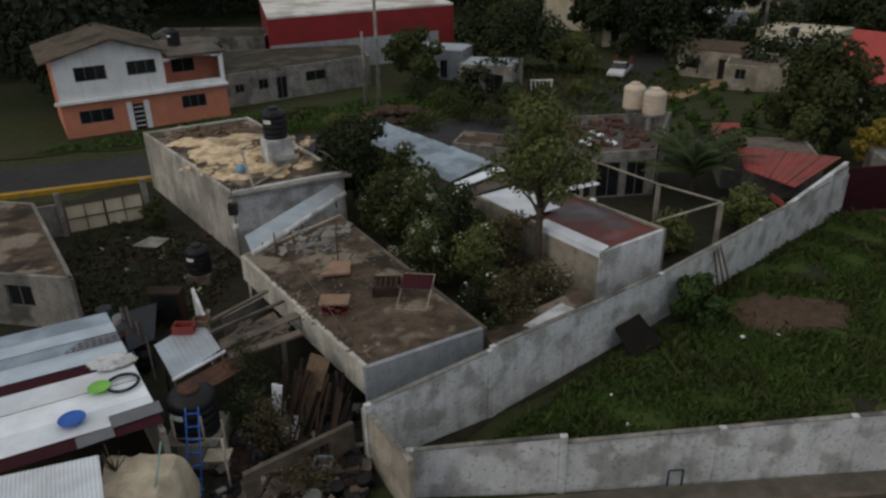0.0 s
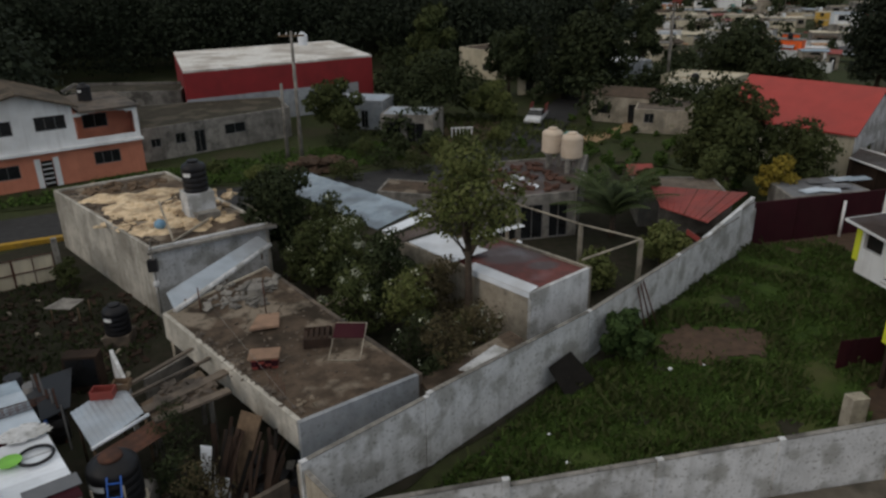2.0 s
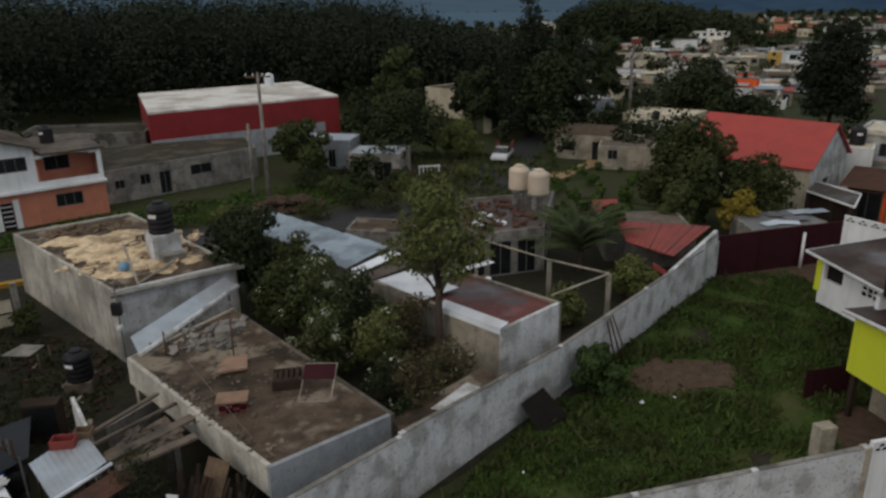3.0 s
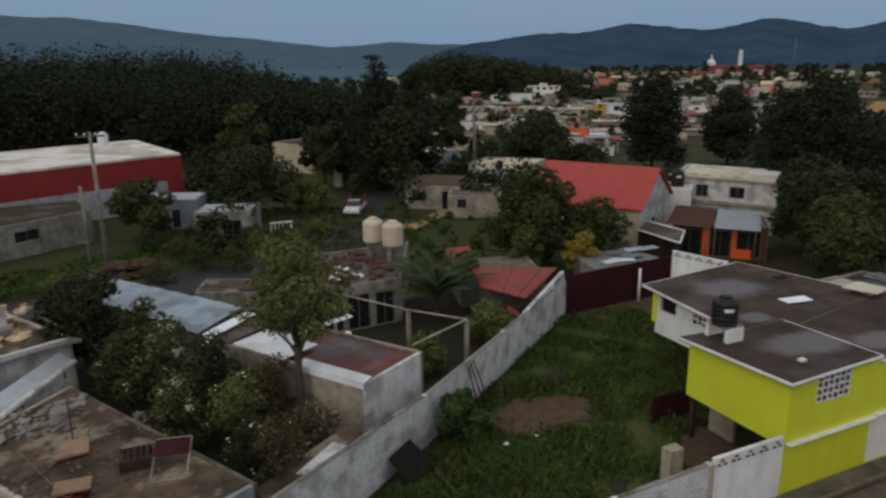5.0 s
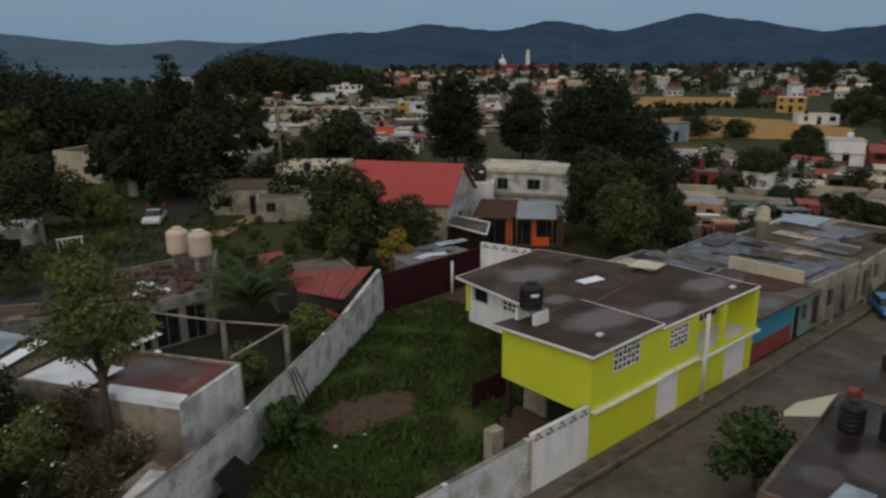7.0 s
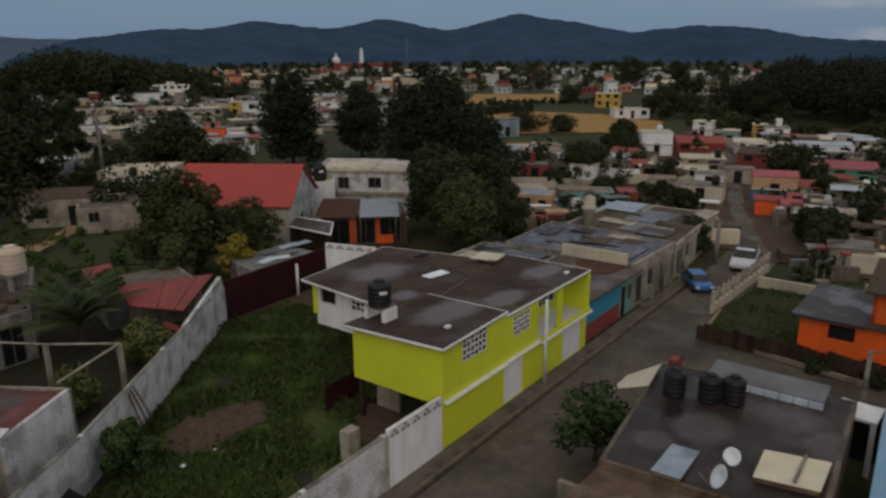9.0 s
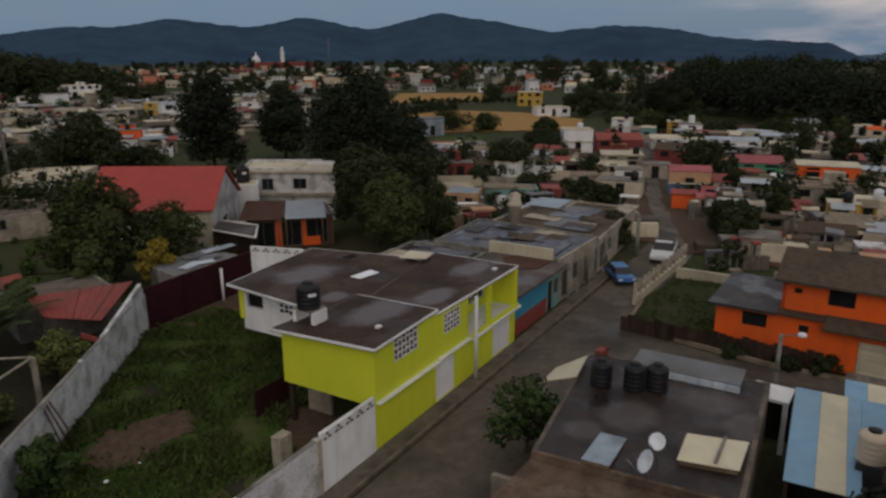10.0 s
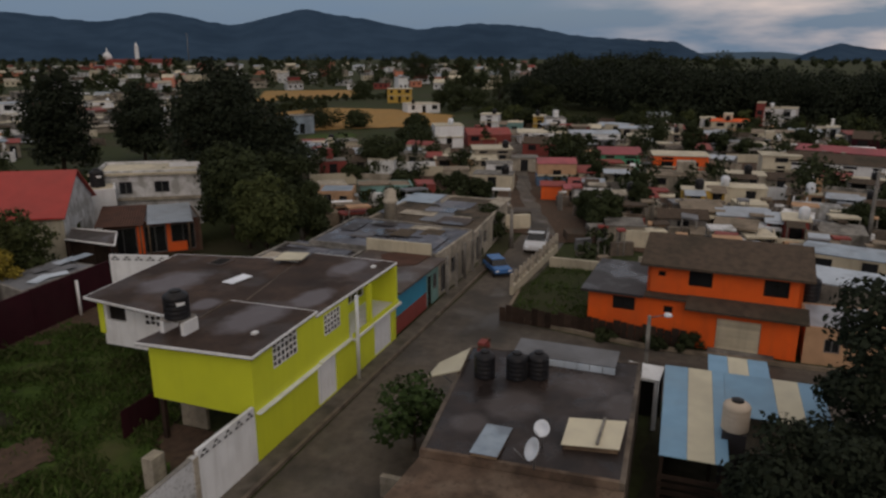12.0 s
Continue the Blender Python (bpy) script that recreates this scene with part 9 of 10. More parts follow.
woods("verge_bushes", "low bushes and rank weeds by the track", [p for p in sector(130, 12, 30, 54, 82, 22) if not (abs((p[0] - 21) - (p[1] - 67.5) * 1.05) < 3.2 and p[1] > 66) and not (8 < p[0] < 18 and p[1] < 58) and not (15 < p[0] < 22 and p[1] > 72) and not (4.5 < p[0] < 15 and 62 < p[1] < 79)], 22, 0.5, 1.6, L_WEED, 150, 0.16, 0.0)
woods("woods_valley_rim", "dark wooded rise on the near side of the town", sector(230, 18.5, 32, 330, 560, 23), 23, 11, 17, L_DARK, 260, 0.8, 0.1, RISE_T)


# ---- the village beyond ----
M_BLUEH = mat("dull_blue_house_paint", (0.09, 0.16, 0.26), 0.8, (0.07, 0.13, 0.21), 0.4, None, 0.3, 0.4)
M_YELLOWH = mat("yellow_house_paint", (0.50, 0.32, 0.06), 0.75, (0.50, 0.31, 0.05), 0.4, None, 0.3, 0.4)
M_GREENH = mat("green_house_paint", (0.07, 0.30, 0.16), 0.75, (0.06, 0.25, 0.14), 0.4, None, 0.3, 0.4)
WIN = box(B(), -0.5, 0.5, -0.06, 0.03, 0.0, 1.0)
WIN_ME = bpy.data.meshes.new("window")
WIN.to_mesh(WIN_ME)
WIN.free()
WIN_ME.materials.append(M_GLASS)


def far_house(x, y, w, d, h, rot, wall_mat, roof_mat, storeys, label, category="house", big=False):
    """A house of the village: body, eaves slab or pitched roof, windows and a door on the side that faces the street, a tank or stair-head on some."""
    r_ = random.Random(int(x * 13 + y * 7))
    z = ground_z(x, y)
    m = Matrix.Translation((x, y, z)) @ Matrix.Rotation(radians(rot), 4, "Z")
    t = thing("village_house", label, category, m, "village houses")
    part("body", box(B(), -w / 2, w / 2, 0, d, -1.5, h), wall_mat, t, m=m)
    eave = r_.choice((0.06, 0.1, 0.2))
    if roof_mat in (M_TILEB, M_REDOLD, M_PINKR, M_ZINC, M_ZINCB, M_ROOFC):
        rise = 0.16 * d if roof_mat in (M_TILEB, M_REDOLD, M_PINKR) else 0.06 * d
        part("roof_pitch", slab(B(), [(-w / 2 - eave, -eave, h + 0.05), (w / 2 + eave, -eave, h + 0.05), (w / 2 + eave, d / 2, h + rise + 0.05), (-w / 2 - eave, d / 2, h + rise + 0.05)], 0.08), roof_mat, t, m=m)
        part("roof_pitch", slab(B(), [(-w / 2 - eave, d / 2 + 0.01, h + rise + 0.05), (w / 2 + eave, d / 2 + 0.01, h + rise + 0.05), (w / 2 + eave, d + eave, h + 0.05), (-w / 2 - eave, d + eave, h + 0.05)], 0.08), roof_mat, t, m=m)
        part("gable", prism(B(), [(-w / 2, d * 0.2), (w / 2, d * 0.2), (w / 2, d * 0.8), (-w / 2, d * 0.8)], h - 0.05, h + rise * 0.35), wall_mat, t, m=m)
    else:
        part("roof_slab", box(B(), -w / 2 - eave, w / 2 + eave, -eave, d + eave, h, h + 0.1), roof_mat, t, m=m)
        if r_.random() < 0.25:
            sx = r_.uniform(-w * 0.3, w * 0.2)
            part("stair_head", box(B(), sx, sx + w * 0.25, d * 0.4, d * 0.75, h + 0.16, h + 1.5), wall_mat, t, m=m)
        if r_.random() < 0.45:
            sx = r_.uniform(-w * 0.35, w * 0.35)
            part("roof_tank", lathe(B(), [(0.45, h + 0.1), (0.47, h + 1.0), (0.25, h + 1.2)], sx, d * 0.25, 10), M_BLACK if r_.random() < 0.6 else M_SHEETW, t, m=m)
    per = max(1, int(w / 2.6))
    for s in range(storeys):
        zb = h * s / storeys + 0.9
        for i in range(per):
            if r_.random() < 0.12:
                continue
            ww, hh = r_.choice((0.9, 1.2, 1.5)), r_.choice((1.0, 1.2))
            if s == 0 and i == per // 2:
                zz, ww, hh = 0.05, 1.0, 2.0
            else:
                zz = zb
            o = new("window" if zz > 0.1 else "door", WIN_ME)
            o.parent = t
            o.matrix_basis = Matrix.Translation((-w / 2 + w * (i + 0.5) / per, 0, zz)) @ Matrix.Diagonal((ww, 1, min(hh, h - zz - 0.2), 1))
            WM[o] = WM[t]
    if big and not on_lane(x, y, 8.0):
        # a lower wing with a sheet roof, a lean-to and yard walls
        ww, hh, side = w * r_.uniform(0.45, 0.75), min(h, 2.6) * r_.uniform(0.8, 1.0), r_.choice((-1, 1))
        xa, xb = (w / 2 + 0.02, w / 2 + ww) if side > 0 else (-w / 2 - ww, -w / 2 - 0.02)
        part("wing", box(B(), xa, xb, 0.4, d * 0.9, -1.0, hh), r_.choice((wall_mat, M_CREAMW, M_CONC)), t, m=m)
        part("wing_roof", slab(B(), [(xa - 0.25, 0.0, hh + 0.02), (xb + 0.25, 0.0, hh + 0.02), (xb + 0.25, d * 0.95, hh + 0.45), (xa - 0.25, d * 0.95, hh + 0.45)], 0.07), r_.choice((M_ZINC, M_TILEB, M_ROOFP, M_ROOFC, M_REDOLD, M_CREAM)), t, m=m)
        o = new("door", WIN_ME)
        o.parent = t
        o.matrix_basis = Matrix.Translation(((xa + xb) / 2, 0.4, 0.05)) @ Matrix.Diagonal((0.9, 1, 1.9, 1))
        WM[o] = WM[t]
        if r_.random() < 0.6:
            part("porch_roof", slab(B(), [(-w * 0.45, -1.7, 2.0), (w * 0.3, -1.7, 2.0), (w * 0.3, -0.02, 2.3), (-w * 0.45, -0.02, 2.3)], 0.05), r_.choice((M_ZINC, M_TILEB, M_ROOFC)), t, m=m)
            for px_ in (-w * 0.43, w * 0.28):
                part("post", box(B(), px_, px_ + 0.12, -1.6, -1.48, -1, 1.98), M_CONC, t, m=m)
        yw, yd, wm_ = w * 0.5 + ww * 0.6, r_.uniform(2.5, 4.5), r_.choice((M_CREAMW, M_CREAM, M_WHITE, M_WALLG, M_CONC))
        part("yard_wall", box(B(), -yw, yw, -yd - 0.15, -yd, -1.5, r_.uniform(1.2, 1.9)), wm_, t, m=m)
        part("yard_wall", box(B(), side * yw - 0.07, side * yw + 0.07, -yd + 0.01, 0.0, -1.5, r_.uniform(1.2, 1.8)), wm_, t, m=m)
    if storeys > 1:
        part("floor_band", box(B(), -w / 2 - 0.1, w / 2 + 0.1, -0.25, -0.01, h / storeys - 0.1, h / storeys + 0.06), M_CREAM, t, m=m)
    return t


far_house(114.8, 51.6, 5.0, 4.6, 3.8, -57, M_WHITE, M_CREAM, 2, "distant white house with a flat pale roof")
far_house(149.2, 57.4, 3.8, 4.4, 3.0, -78, M_WHITE, M_CREAM, 2, "distant white house with a flat pale roof")
far_house(120.8, 46.4, 7.9, 5.9, 1.9, -58, M_REDBAND, M_REDOLD, 1, "distant brick red house with a dull red roof")
far_house(95.2, 36.1, 5.4, 4.6, 2.8, -64, M_CREAMW, M_CREAM, 2, "distant stained cream house with a flat pale roof")
far_house(151.6, 46.6, 2.8, 4.3, 2.8, -72, M_YELLOWH, M_CREAM, 2, "distant yellow house with a flat pale roof")
far_house(146.3, 41.5, 4.0, 5.5, 2.9, -68, M_WHITE, M_CONC, 2, "distant white house with a flat grey roof")
far_house(128.0, 38.9, 8.7, 6.1, 1.9, -69, M_WHITE, M_CREAM, 1, "distant white house with a flat pale roof")
far_house(111.8, 34.0, 6.2, 5.3, 1.9, -79, M_REDBAND, M_TILEB, 1, "distant brick red house with a brown tiled roof", big=True)
far_house(130.6, 29.6, 8.9, 6.1, 1.9, -65, M_WHITE, M_ZINC, 1, "distant white house with a tin roof")
BLH = far_house(85.8, 24.1, 4.7, 3.2, 2.8, -68, M_BLUEH, M_PINKR, 2, "distant house, peach above blue, with a faded pink sheet roof")
part("upper_wall", box(B(), -2.38, 2.38, -0.04, 3.1, 1.5, 2.75), M_PEACHP, BLH, "faded peach upper wall", WM[BLH])
far_house(97.8, 18.8, 5.4, 4.5, 2.8, -71, M_GREENH, M_PINKR, 2, "distant green house with a faded pink sheet roof")
far_house(77.7, 22.3, 2.5, 2.2, 1.6, -73, M_ORANGE, M_REDOLD, 1, "distant orange-red hut with a dull red roof")
far_house(76.9, 19.7, 1.9, 2.2, 1.6, -65, M_PEACHP, M_PINKR, 1, "distant faded peach hut with a pink sheet roof")
far_house(79.8, 30.4, 4.8, 3.1, 1.9, -77, M_CREAM, M_CONC, 1, "distant cream house with a flat grey roof", big=True)
far_house(88.3, 17.1, 4.2, 3.3, 1.9, -73, M_CREAM, M_ROOFP, 1, "distant cream house with a pale worn roof", big=True)
far_house(80.3, 18.3, 2.2, 2.2, 1.9, -77, M_CREAMW, M_ZINC, 1, "distant stained cream house with a tin roof", big=True)
far_house(75.2, 12.8, 2.0, 2.1, 1.9, -68, M_WHITE, M_CREAM, 1, "distant white house with a flat pale roof", big=True)
far_house(90.1, 39.9, 5.2, 4.5, 1.9, -66, M_PEACHP, M_CREAM, 1, "distant faded peach house with a flat pale roof", big=True)
far_house(99.5, 11.1, 7.0, 4.6, 2.8, -77, M_ORANGE, M_CREAM, 2, "distant orange house with a flat pale roof")
far_house(167.4, 9.1, 7.7, 7.6, 1.9, -86, M_CREAM, M_ORANGE, 1, "distant cream house with an orange roof")
far_house(183.3, 0.0, 7.6, 6.7, 4.0, -95, M_WHITE, M_CREAM, 3, "distant white house with a flat pale roof")
far_house(181.4, 3.8, 1.6, 4.9, 5.2, -94, M_REDBAND, M_CREAM, 3, "distant brick red house with a flat pale roof")
far_house(127.3, 11.5, 2.2, 3.5, 2.3, -84, M_MAROON, M_REDOLD, 1, "distant maroon house with a dull red roof")
far_house(144.9, 0.6, 8.8, 5.3, 2.1, -81, M_CREAM, M_ROOFP, 1, "distant cream house with a pale worn roof")
far_house(151.7, -5.1, 5.5, 5.5, 1.9, -86, M_WHITE, M_ZINC, 1, "distant white house with a tin roof")
far_house(158.5, -10.1, 2.3, 4.3, 2.3, -93, M_WHITE, M_CREAM, 1, "distant white house with a flat pale roof")
far_house(120.8, -9.3, 13.0, 4.4, 1.9, -102, M_MAROON, M_PINKR, 1, "distant maroon house with a faded pink sheet roof")
far_house(140.9, -15.3, 6.7, 6.4, 2.1, -96, M_MAROON, M_TILEB, 1, "distant maroon house with a brown tiled roof")
far_house(100.8, -8.7, 14.6, 5.5, 2.8, -98, M_WHITE, M_TILEB, 2, "distant white house with a brown tiled roof")
far_house(101.5, -1.0, 4.5, 3.7, 3.3, -80, M_CREAM, M_CREAM, 2, "distant cream house with a flat pale roof")
far_house(90.8, 3.1, 5.2, 3.3, 2.1, -82, M_CREAMW, M_CREAM, 1, "distant stained cream house with a flat pale roof", big=True)
far_house(88.0, 9.2, 8.6, 4.8, 1.9, -80, M_CREAMW, M_ROOFP, 1, "distant stained cream house with a pale worn roof")
far_house(78.4, 7.0, 2.8, 2.1, 2.2, -79, M_YELLOWH, M_CREAM, 1, "distant yellow house with a flat pale roof", big=True)
far_house(83.1, 3.4, 6.4, 3.0, 1.9, -82, M_CREAM, M_CREAM, 1, "distant cream house with a flat pale roof")
far_house(69.4, 1.8, 4.8, 4.4, 1.8, -80, M_CREAMW, M_ZINC, 1, "distant stained cream house with a grey tin roof")
far_house(82.5, -4.5, 2.3, 2.3, 1.9, -93, M_PEACHP, M_CREAM, 1, "distant faded peach house with a flat pale roof", big=True)
far_house(82.5, -7.1, 4.1, 3.0, 1.9, -94, M_CREAM, M_ROOFP, 1, "distant cream house with a pale worn roof", big=True)
far_house(67.7, -2.4, 2.0, 3.0, 2.2, -87, M_REDBAND, M_CREAM, 1, "distant brick red house with a flat pale roof", big=True)
far_house(57.0, -5.5, 6.0, 3.5, 2.2, -99, M_CREAM, M_ZINCB, 1, "distant cream house with a bluish tin roof")
far_house(49.3, -5.6, 5.8, 4.0, 2.2, -100, M_CONC, M_SHEETB, 1, "distant grey concrete house with bluish white roof sheets")
far_house(93.0, -10.5, 5.2, 3.4, 1.9, -101, M_WHITE, M_CREAM, 1, "distant white house with a flat pale roof", big=True)
far_house(61.8, 11.2, 3.0, 3.0, 1.7, -76, M_CREAMW, M_CONC, 1, "distant stained cream hut with a flat grey roof")
far_house(66.8, 6.9, 4.2, 3.4, 1.7, -78, M_CONC, M_TILEB, 1, "distant grey concrete house with a brown tiled roof")
far_house(80.2, -10.1, 3.2, 2.2, 1.9, -97, M_CREAMW, M_CONC, 1, "distant stained cream house with a flat grey roof", big=True)
far_house(95.1, 31.4, 3.6, 2.7, 1.9, -71, M_CREAMW, M_CONC, 1, "distant stained cream house with a flat grey roof", big=True)
far_house(116.2, 13.1, 4.2, 4.3, 1.9, -77, M_CREAMW, M_ROOFP, 1, "distant stained cream house with a pale worn roof", big=True)
far_house(139.1, 24.1, 6.1, 5.1, 2.3, -80, M_CREAMW, M_ZINC, 1, "distant stained cream house with a tin roof")
far_house(173.7, 24.7, 5.1, 6.4, 2.4, -71, M_WHITE, M_ZINC, 1, "distant white house with a tin roof")
far_house(173.1, 14.2, 3.0, 4.7, 2.0, -85, M_WHITE, M_CREAM, 1, "distant white house with a flat pale roof")
far_house(137.1, 16.3, 3.5, 3.8, 1.9, -83, M_CREAMW, M_CREAM, 1, "distant stained cream house with a flat pale roof")
far_house(123.1, 4.7, 3.9, 4.5, 1.9, -75, M_CREAMW, M_CONC, 1, "distant stained cream house with a flat grey roof", big=True)
far_house(129.3, 20.9, 5.7, 4.8, 1.9, -80, M_CREAMW, M_CREAM, 1, "distant stained cream house with a flat pale roof")
far_house(105.9, 6.7, 3.5, 3.9, 1.9, -96, M_CONC, M_ZINC, 1, "distant grey concrete house with a tin roof", big=True)
far_house(131.6, -0.3, 5.7, 4.8, 1.9, -84, M_CREAM, M_ROOFP, 1, "distant cream house with a pale worn roof")
far_house(88.3, 32.6, 3.4, 2.6, 1.9, -69, M_WHITE, M_CONC, 1, "distant white house with a flat grey roof", big=True)
far_house(80.7, 35.5, 3.2, 3.2, 1.9, -66, M_CREAMW, M_ROOFP, 1, "distant stained cream house with a pale worn roof", big=True)
far_house(219.0, 116.5, 8.0, 5.6, 4.5, -66, M_YELLOWH, M_CREAM, 2, "distant yellow house with a flat pale roof")
far_house(183.1, 89.8, 9.2, 6.4, 2.4, -49, M_WHITE, M_CREAM, 1, "distant white house with a flat pale roof")
far_house(89.1, 45.8, 3.6, 2.5, 2.4, -63, M_CREAMW, M_CONC, 1, "distant stained cream house with a flat grey roof", big=True)
far_house(92.3, 53.0, 3.9, 2.7, 2.4, -63, M_CREAM, M_CONC, 1, "distant cream house with a flat grey roof", big=True)
far_house(78.6, 52.0, 3.4, 2.4, 2.4, -53, M_REDBAND, M_CONC, 1, "distant brick red house with a flat grey roof", big=True)
far_house(88.5, 64.5, 4.0, 2.8, 2.4, -56, M_CREAM, M_ZINC, 1, "distant cream house with a tin roof", big=True)
far_house(150.8, 270.3, 13.0, 7.0, 6.6, -25, M_WHITE, M_CREAM, 3, "distant white house with a flat pale roof")
far_house(119.9, 244.6, 10.1, 7.0, 4.6, -34, M_WHITE, M_CONC, 2, "distant white house with a flat grey roof")
far_house(76.7, 174.0, 6.8, 4.8, 3.6, -23, M_CREAM, M_CONC, 1, "distant cream house with a flat grey roof")
far_house(98.8, 164.3, 5.7, 4.0, 3.6, -32, M_CREAM, M_CONC, 2, "distant cream house with a flat grey roof")
far_house(125.7, 187.9, 6.1, 4.3, 3.8, -39, M_YELLOWH, M_CREAM, 2, "distant yellow house with a flat pale roof")
far_house(54.5, 129.4, 5.1, 3.5, 2.7, -5, M_CREAM, M_CONC, 1, "distant cream house with a flat grey roof", big=True)
far_house(77.3, 126.6, 5.4, 3.7, 3.1, -42, M_ORANGE, M_CONC, 1, "distant orange house with a flat grey roof", big=True)
far_house(73.3, 111.4, 3.4, 2.4, 2.7, -37, M_WHITE, M_ZINCB, 1, "distant white house with a bluish tin roof", big=True)
far_house(140.1, 164.5, 4.8, 3.4, 3.7, -51, M_WHITE, M_CREAM, 2, "distant white house with a flat pale roof")
far_house(115.5, 120.3, 4.0, 2.8, 2.8, -39, M_WHITE, M_CREAM, 2, "distant white house with a flat pale roof")
far_house(125.2, 92.8, 3.1, 2.2, 2.6, -62, M_WALLG, M_CONC, 1, "distant grey-white house with a flat grey roof")
far_house(92.7, 67.3, 3.5, 2.4, 2.4, -59, M_CREAM, M_ZINC, 1, "distant cream house with a tin roof", big=True)
far_house(84.0, 54.7, 4.9, 3.4, 2.4, -48, M_CREAMW, M_TILEB, 1, "distant stained cream house with a brown tiled roof", big=True)
far_house(40.5, 104.8, 4.4, 3.1, 2.7, -28, M_WHITE, M_ZINCB, 2, "distant white house with a bluish tin roof")
far_house(40.6, 86.1, 5.2, 3.6, 2.4, -23, M_WALLG, M_CREAM, 1, "distant grey-white house with a flat pale roof")
far_house(123.9, 88.8, 5.0, 3.5, 3.6, -40, M_ZINCB, M_CONC, 1, "distant bluish house with a flat grey roof")
far_house(88.8, 59.0, 3.0, 2.1, 2.4, -72, M_CREAM, M_CONC, 1, "distant cream house with a flat grey roof")
far_house(92.1, 65.2, 3.4, 2.4, 2.4, -64, M_CREAMW, M_CONC, 1, "distant stained cream house with a flat grey roof")
far_house(153.1, 276.1, 11.3, 7.0, 6.0, -19, M_WHITE, M_CREAM, 3, "distant white house with a flat pale roof")
far_house(-17.6, 197.9, 7.1, 5.0, 3.7, 9, M_CONC, M_ZINC, 1, "distant grey concrete house with a tin roof")
far_house(18.6, 112.7, 5.7, 4.0, 3.7, -19, M_CREAMW, M_TILEB, 1, "distant stained cream house with a brown tiled roof")
far_house(22.6, 95.0, 3.2, 2.2, 2.7, -19, M_CREAM, M_CONC, 1, "distant cream house with a flat grey roof")
far_house(39.1, 101.3, 4.4, 3.1, 2.9, -33, M_WHITE, M_CONC, 1, "distant white house with a flat grey roof")
far_house(38.7, 81.5, 5.4, 3.8, 2.8, -27, M_WHITE, M_CREAM, 1, "distant white house with a flat pale roof")
far_house(27.9, 75.7, 6.5, 4.5, 2.8, -37, M_CREAMW, M_TILEB, 1, "distant stained cream house with a brown tiled roof")
far_house(156.5, 282.9, 13.5, 7.0, 5.3, -22, M_WHITE, M_CREAM, 2, "distant white house with a flat pale roof")
far_house(122.2, 250.3, 9.2, 6.4, 3.7, -12, M_CREAM, M_CONC, 1, "distant cream house with a flat grey roof")
far_house(189.9, 307.5, 7.6, 5.3, 3.7, -15, M_REDBAND, M_REDOLD, 1, "distant brick red house with a dull red roof")
far_house(109.3, 201.7, 11.0, 7.0, 2.5, -20, M_CREAM, M_CREAMW, 1, "distant cream house with a stained flat roof")
far_house(116.8, 190.6, 8.0, 5.6, 2.4, -15, M_CREAMW, M_CREAM, 1, "distant stained cream house with a flat pale roof")
far_house(133.4, 202.5, 3.5, 2.4, 3.1, -51, M_YELLOWH, M_CREAM, 1, "distant yellow house with a flat pale roof")
far_house(87.2, 141.4, 3.0, 2.1, 2.7, -39, M_ORANGE, M_CONC, 1, "distant orange house with a flat grey roof")
far_house(73.1, 111.0, 4.0, 2.8, 2.8, -17, M_CREAMW, M_ZINCB, 2, "distant stained cream house with a bluish tin roof")
far_house(142.5, 168.4, 5.9, 4.2, 3.5, -30, M_WHITE, M_CONC, 2, "distant white house with a flat grey roof")
far_house(119.8, 122.5, 2.3, 1.6, 2.6, -48, M_WHITE, M_CREAM, 2, "distant white house with a flat pale roof")
far_house(128.0, 95.3, 2.9, 2.0, 2.4, -37, M_WALLG, M_ZINC, 1, "distant grey-white house with a tin roof")
far_house(91.3, 63.2, 4.0, 2.8, 2.4, -51, M_CREAMW, M_ZINC, 1, "distant stained cream house with a tin roof", big=True)
far_house(97.5, 62.5, 4.9, 3.4, 2.4, -46, M_CREAM, M_CONC, 1, "distant cream house with a flat grey roof", big=True)
far_house(84.6, 60.5, 3.8, 2.6, 2.4, -62, M_WHITE, M_ZINCB, 1, "distant white house with a bluish tin roof", big=True)
far_house(82.3, 47.0, 3.5, 2.4, 2.4, -73, M_WHITE, M_CREAM, 1, "distant white house with a flat pale roof", big=True)
tree(83.4, 47.9, -0.1, 3.8, 2.7, L_DARK, "dark green tree among the village houses", 200, 1900, 0.26, 0.06, 10, group="village trees")
tree(78.8, 34.4, -0.0, 2.1, 1.7, L_DARK, "dark green tree among the village houses", 201, 1900, 0.25, 0.06, 10, group="village trees")
tree(88.0, 19.6, -0.0, 3.0, 1.3, L_DARK, "dark green tree among the village houses", 202, 1900, 0.25, 0.06, 10, group="village trees")
tree(114.4, 11.4, -0.3, 6.7, 2.1, L_DARK, "dark green tree among the village houses", 203, 1900, 0.27, 0.06, 10, group="village trees")
tree(124.2, 17.9, -0.4, 4.5, 1.2, L_DARK, "dark green tree among the village houses", 204, 1900, 0.28, 0.06, 10, group="village trees")
tree(130.3, 8.9, -0.5, 2.9, 2.9, L_DARK, "dark green tree among the village houses", 205, 1900, 0.28, 0.06, 10, group="village trees")
tree(73.9, 12.0, -0.0, 3.6, 1.5, L_DARK, "dark green tree among the village houses", 206, 1900, 0.24, 0.06, 10, group="village trees")
tree(75.5, -8.3, -0.0, 2.7, 2.8, L_DARK, "dark green tree among the village houses", 207, 1900, 0.24, 0.06, 10, group="village trees")
tree(132.5, 37.9, -0.6, 2.4, 2.4, L_DARK, "dark green tree among the village houses", 208, 1900, 0.29, 0.06, 10, group="village trees")
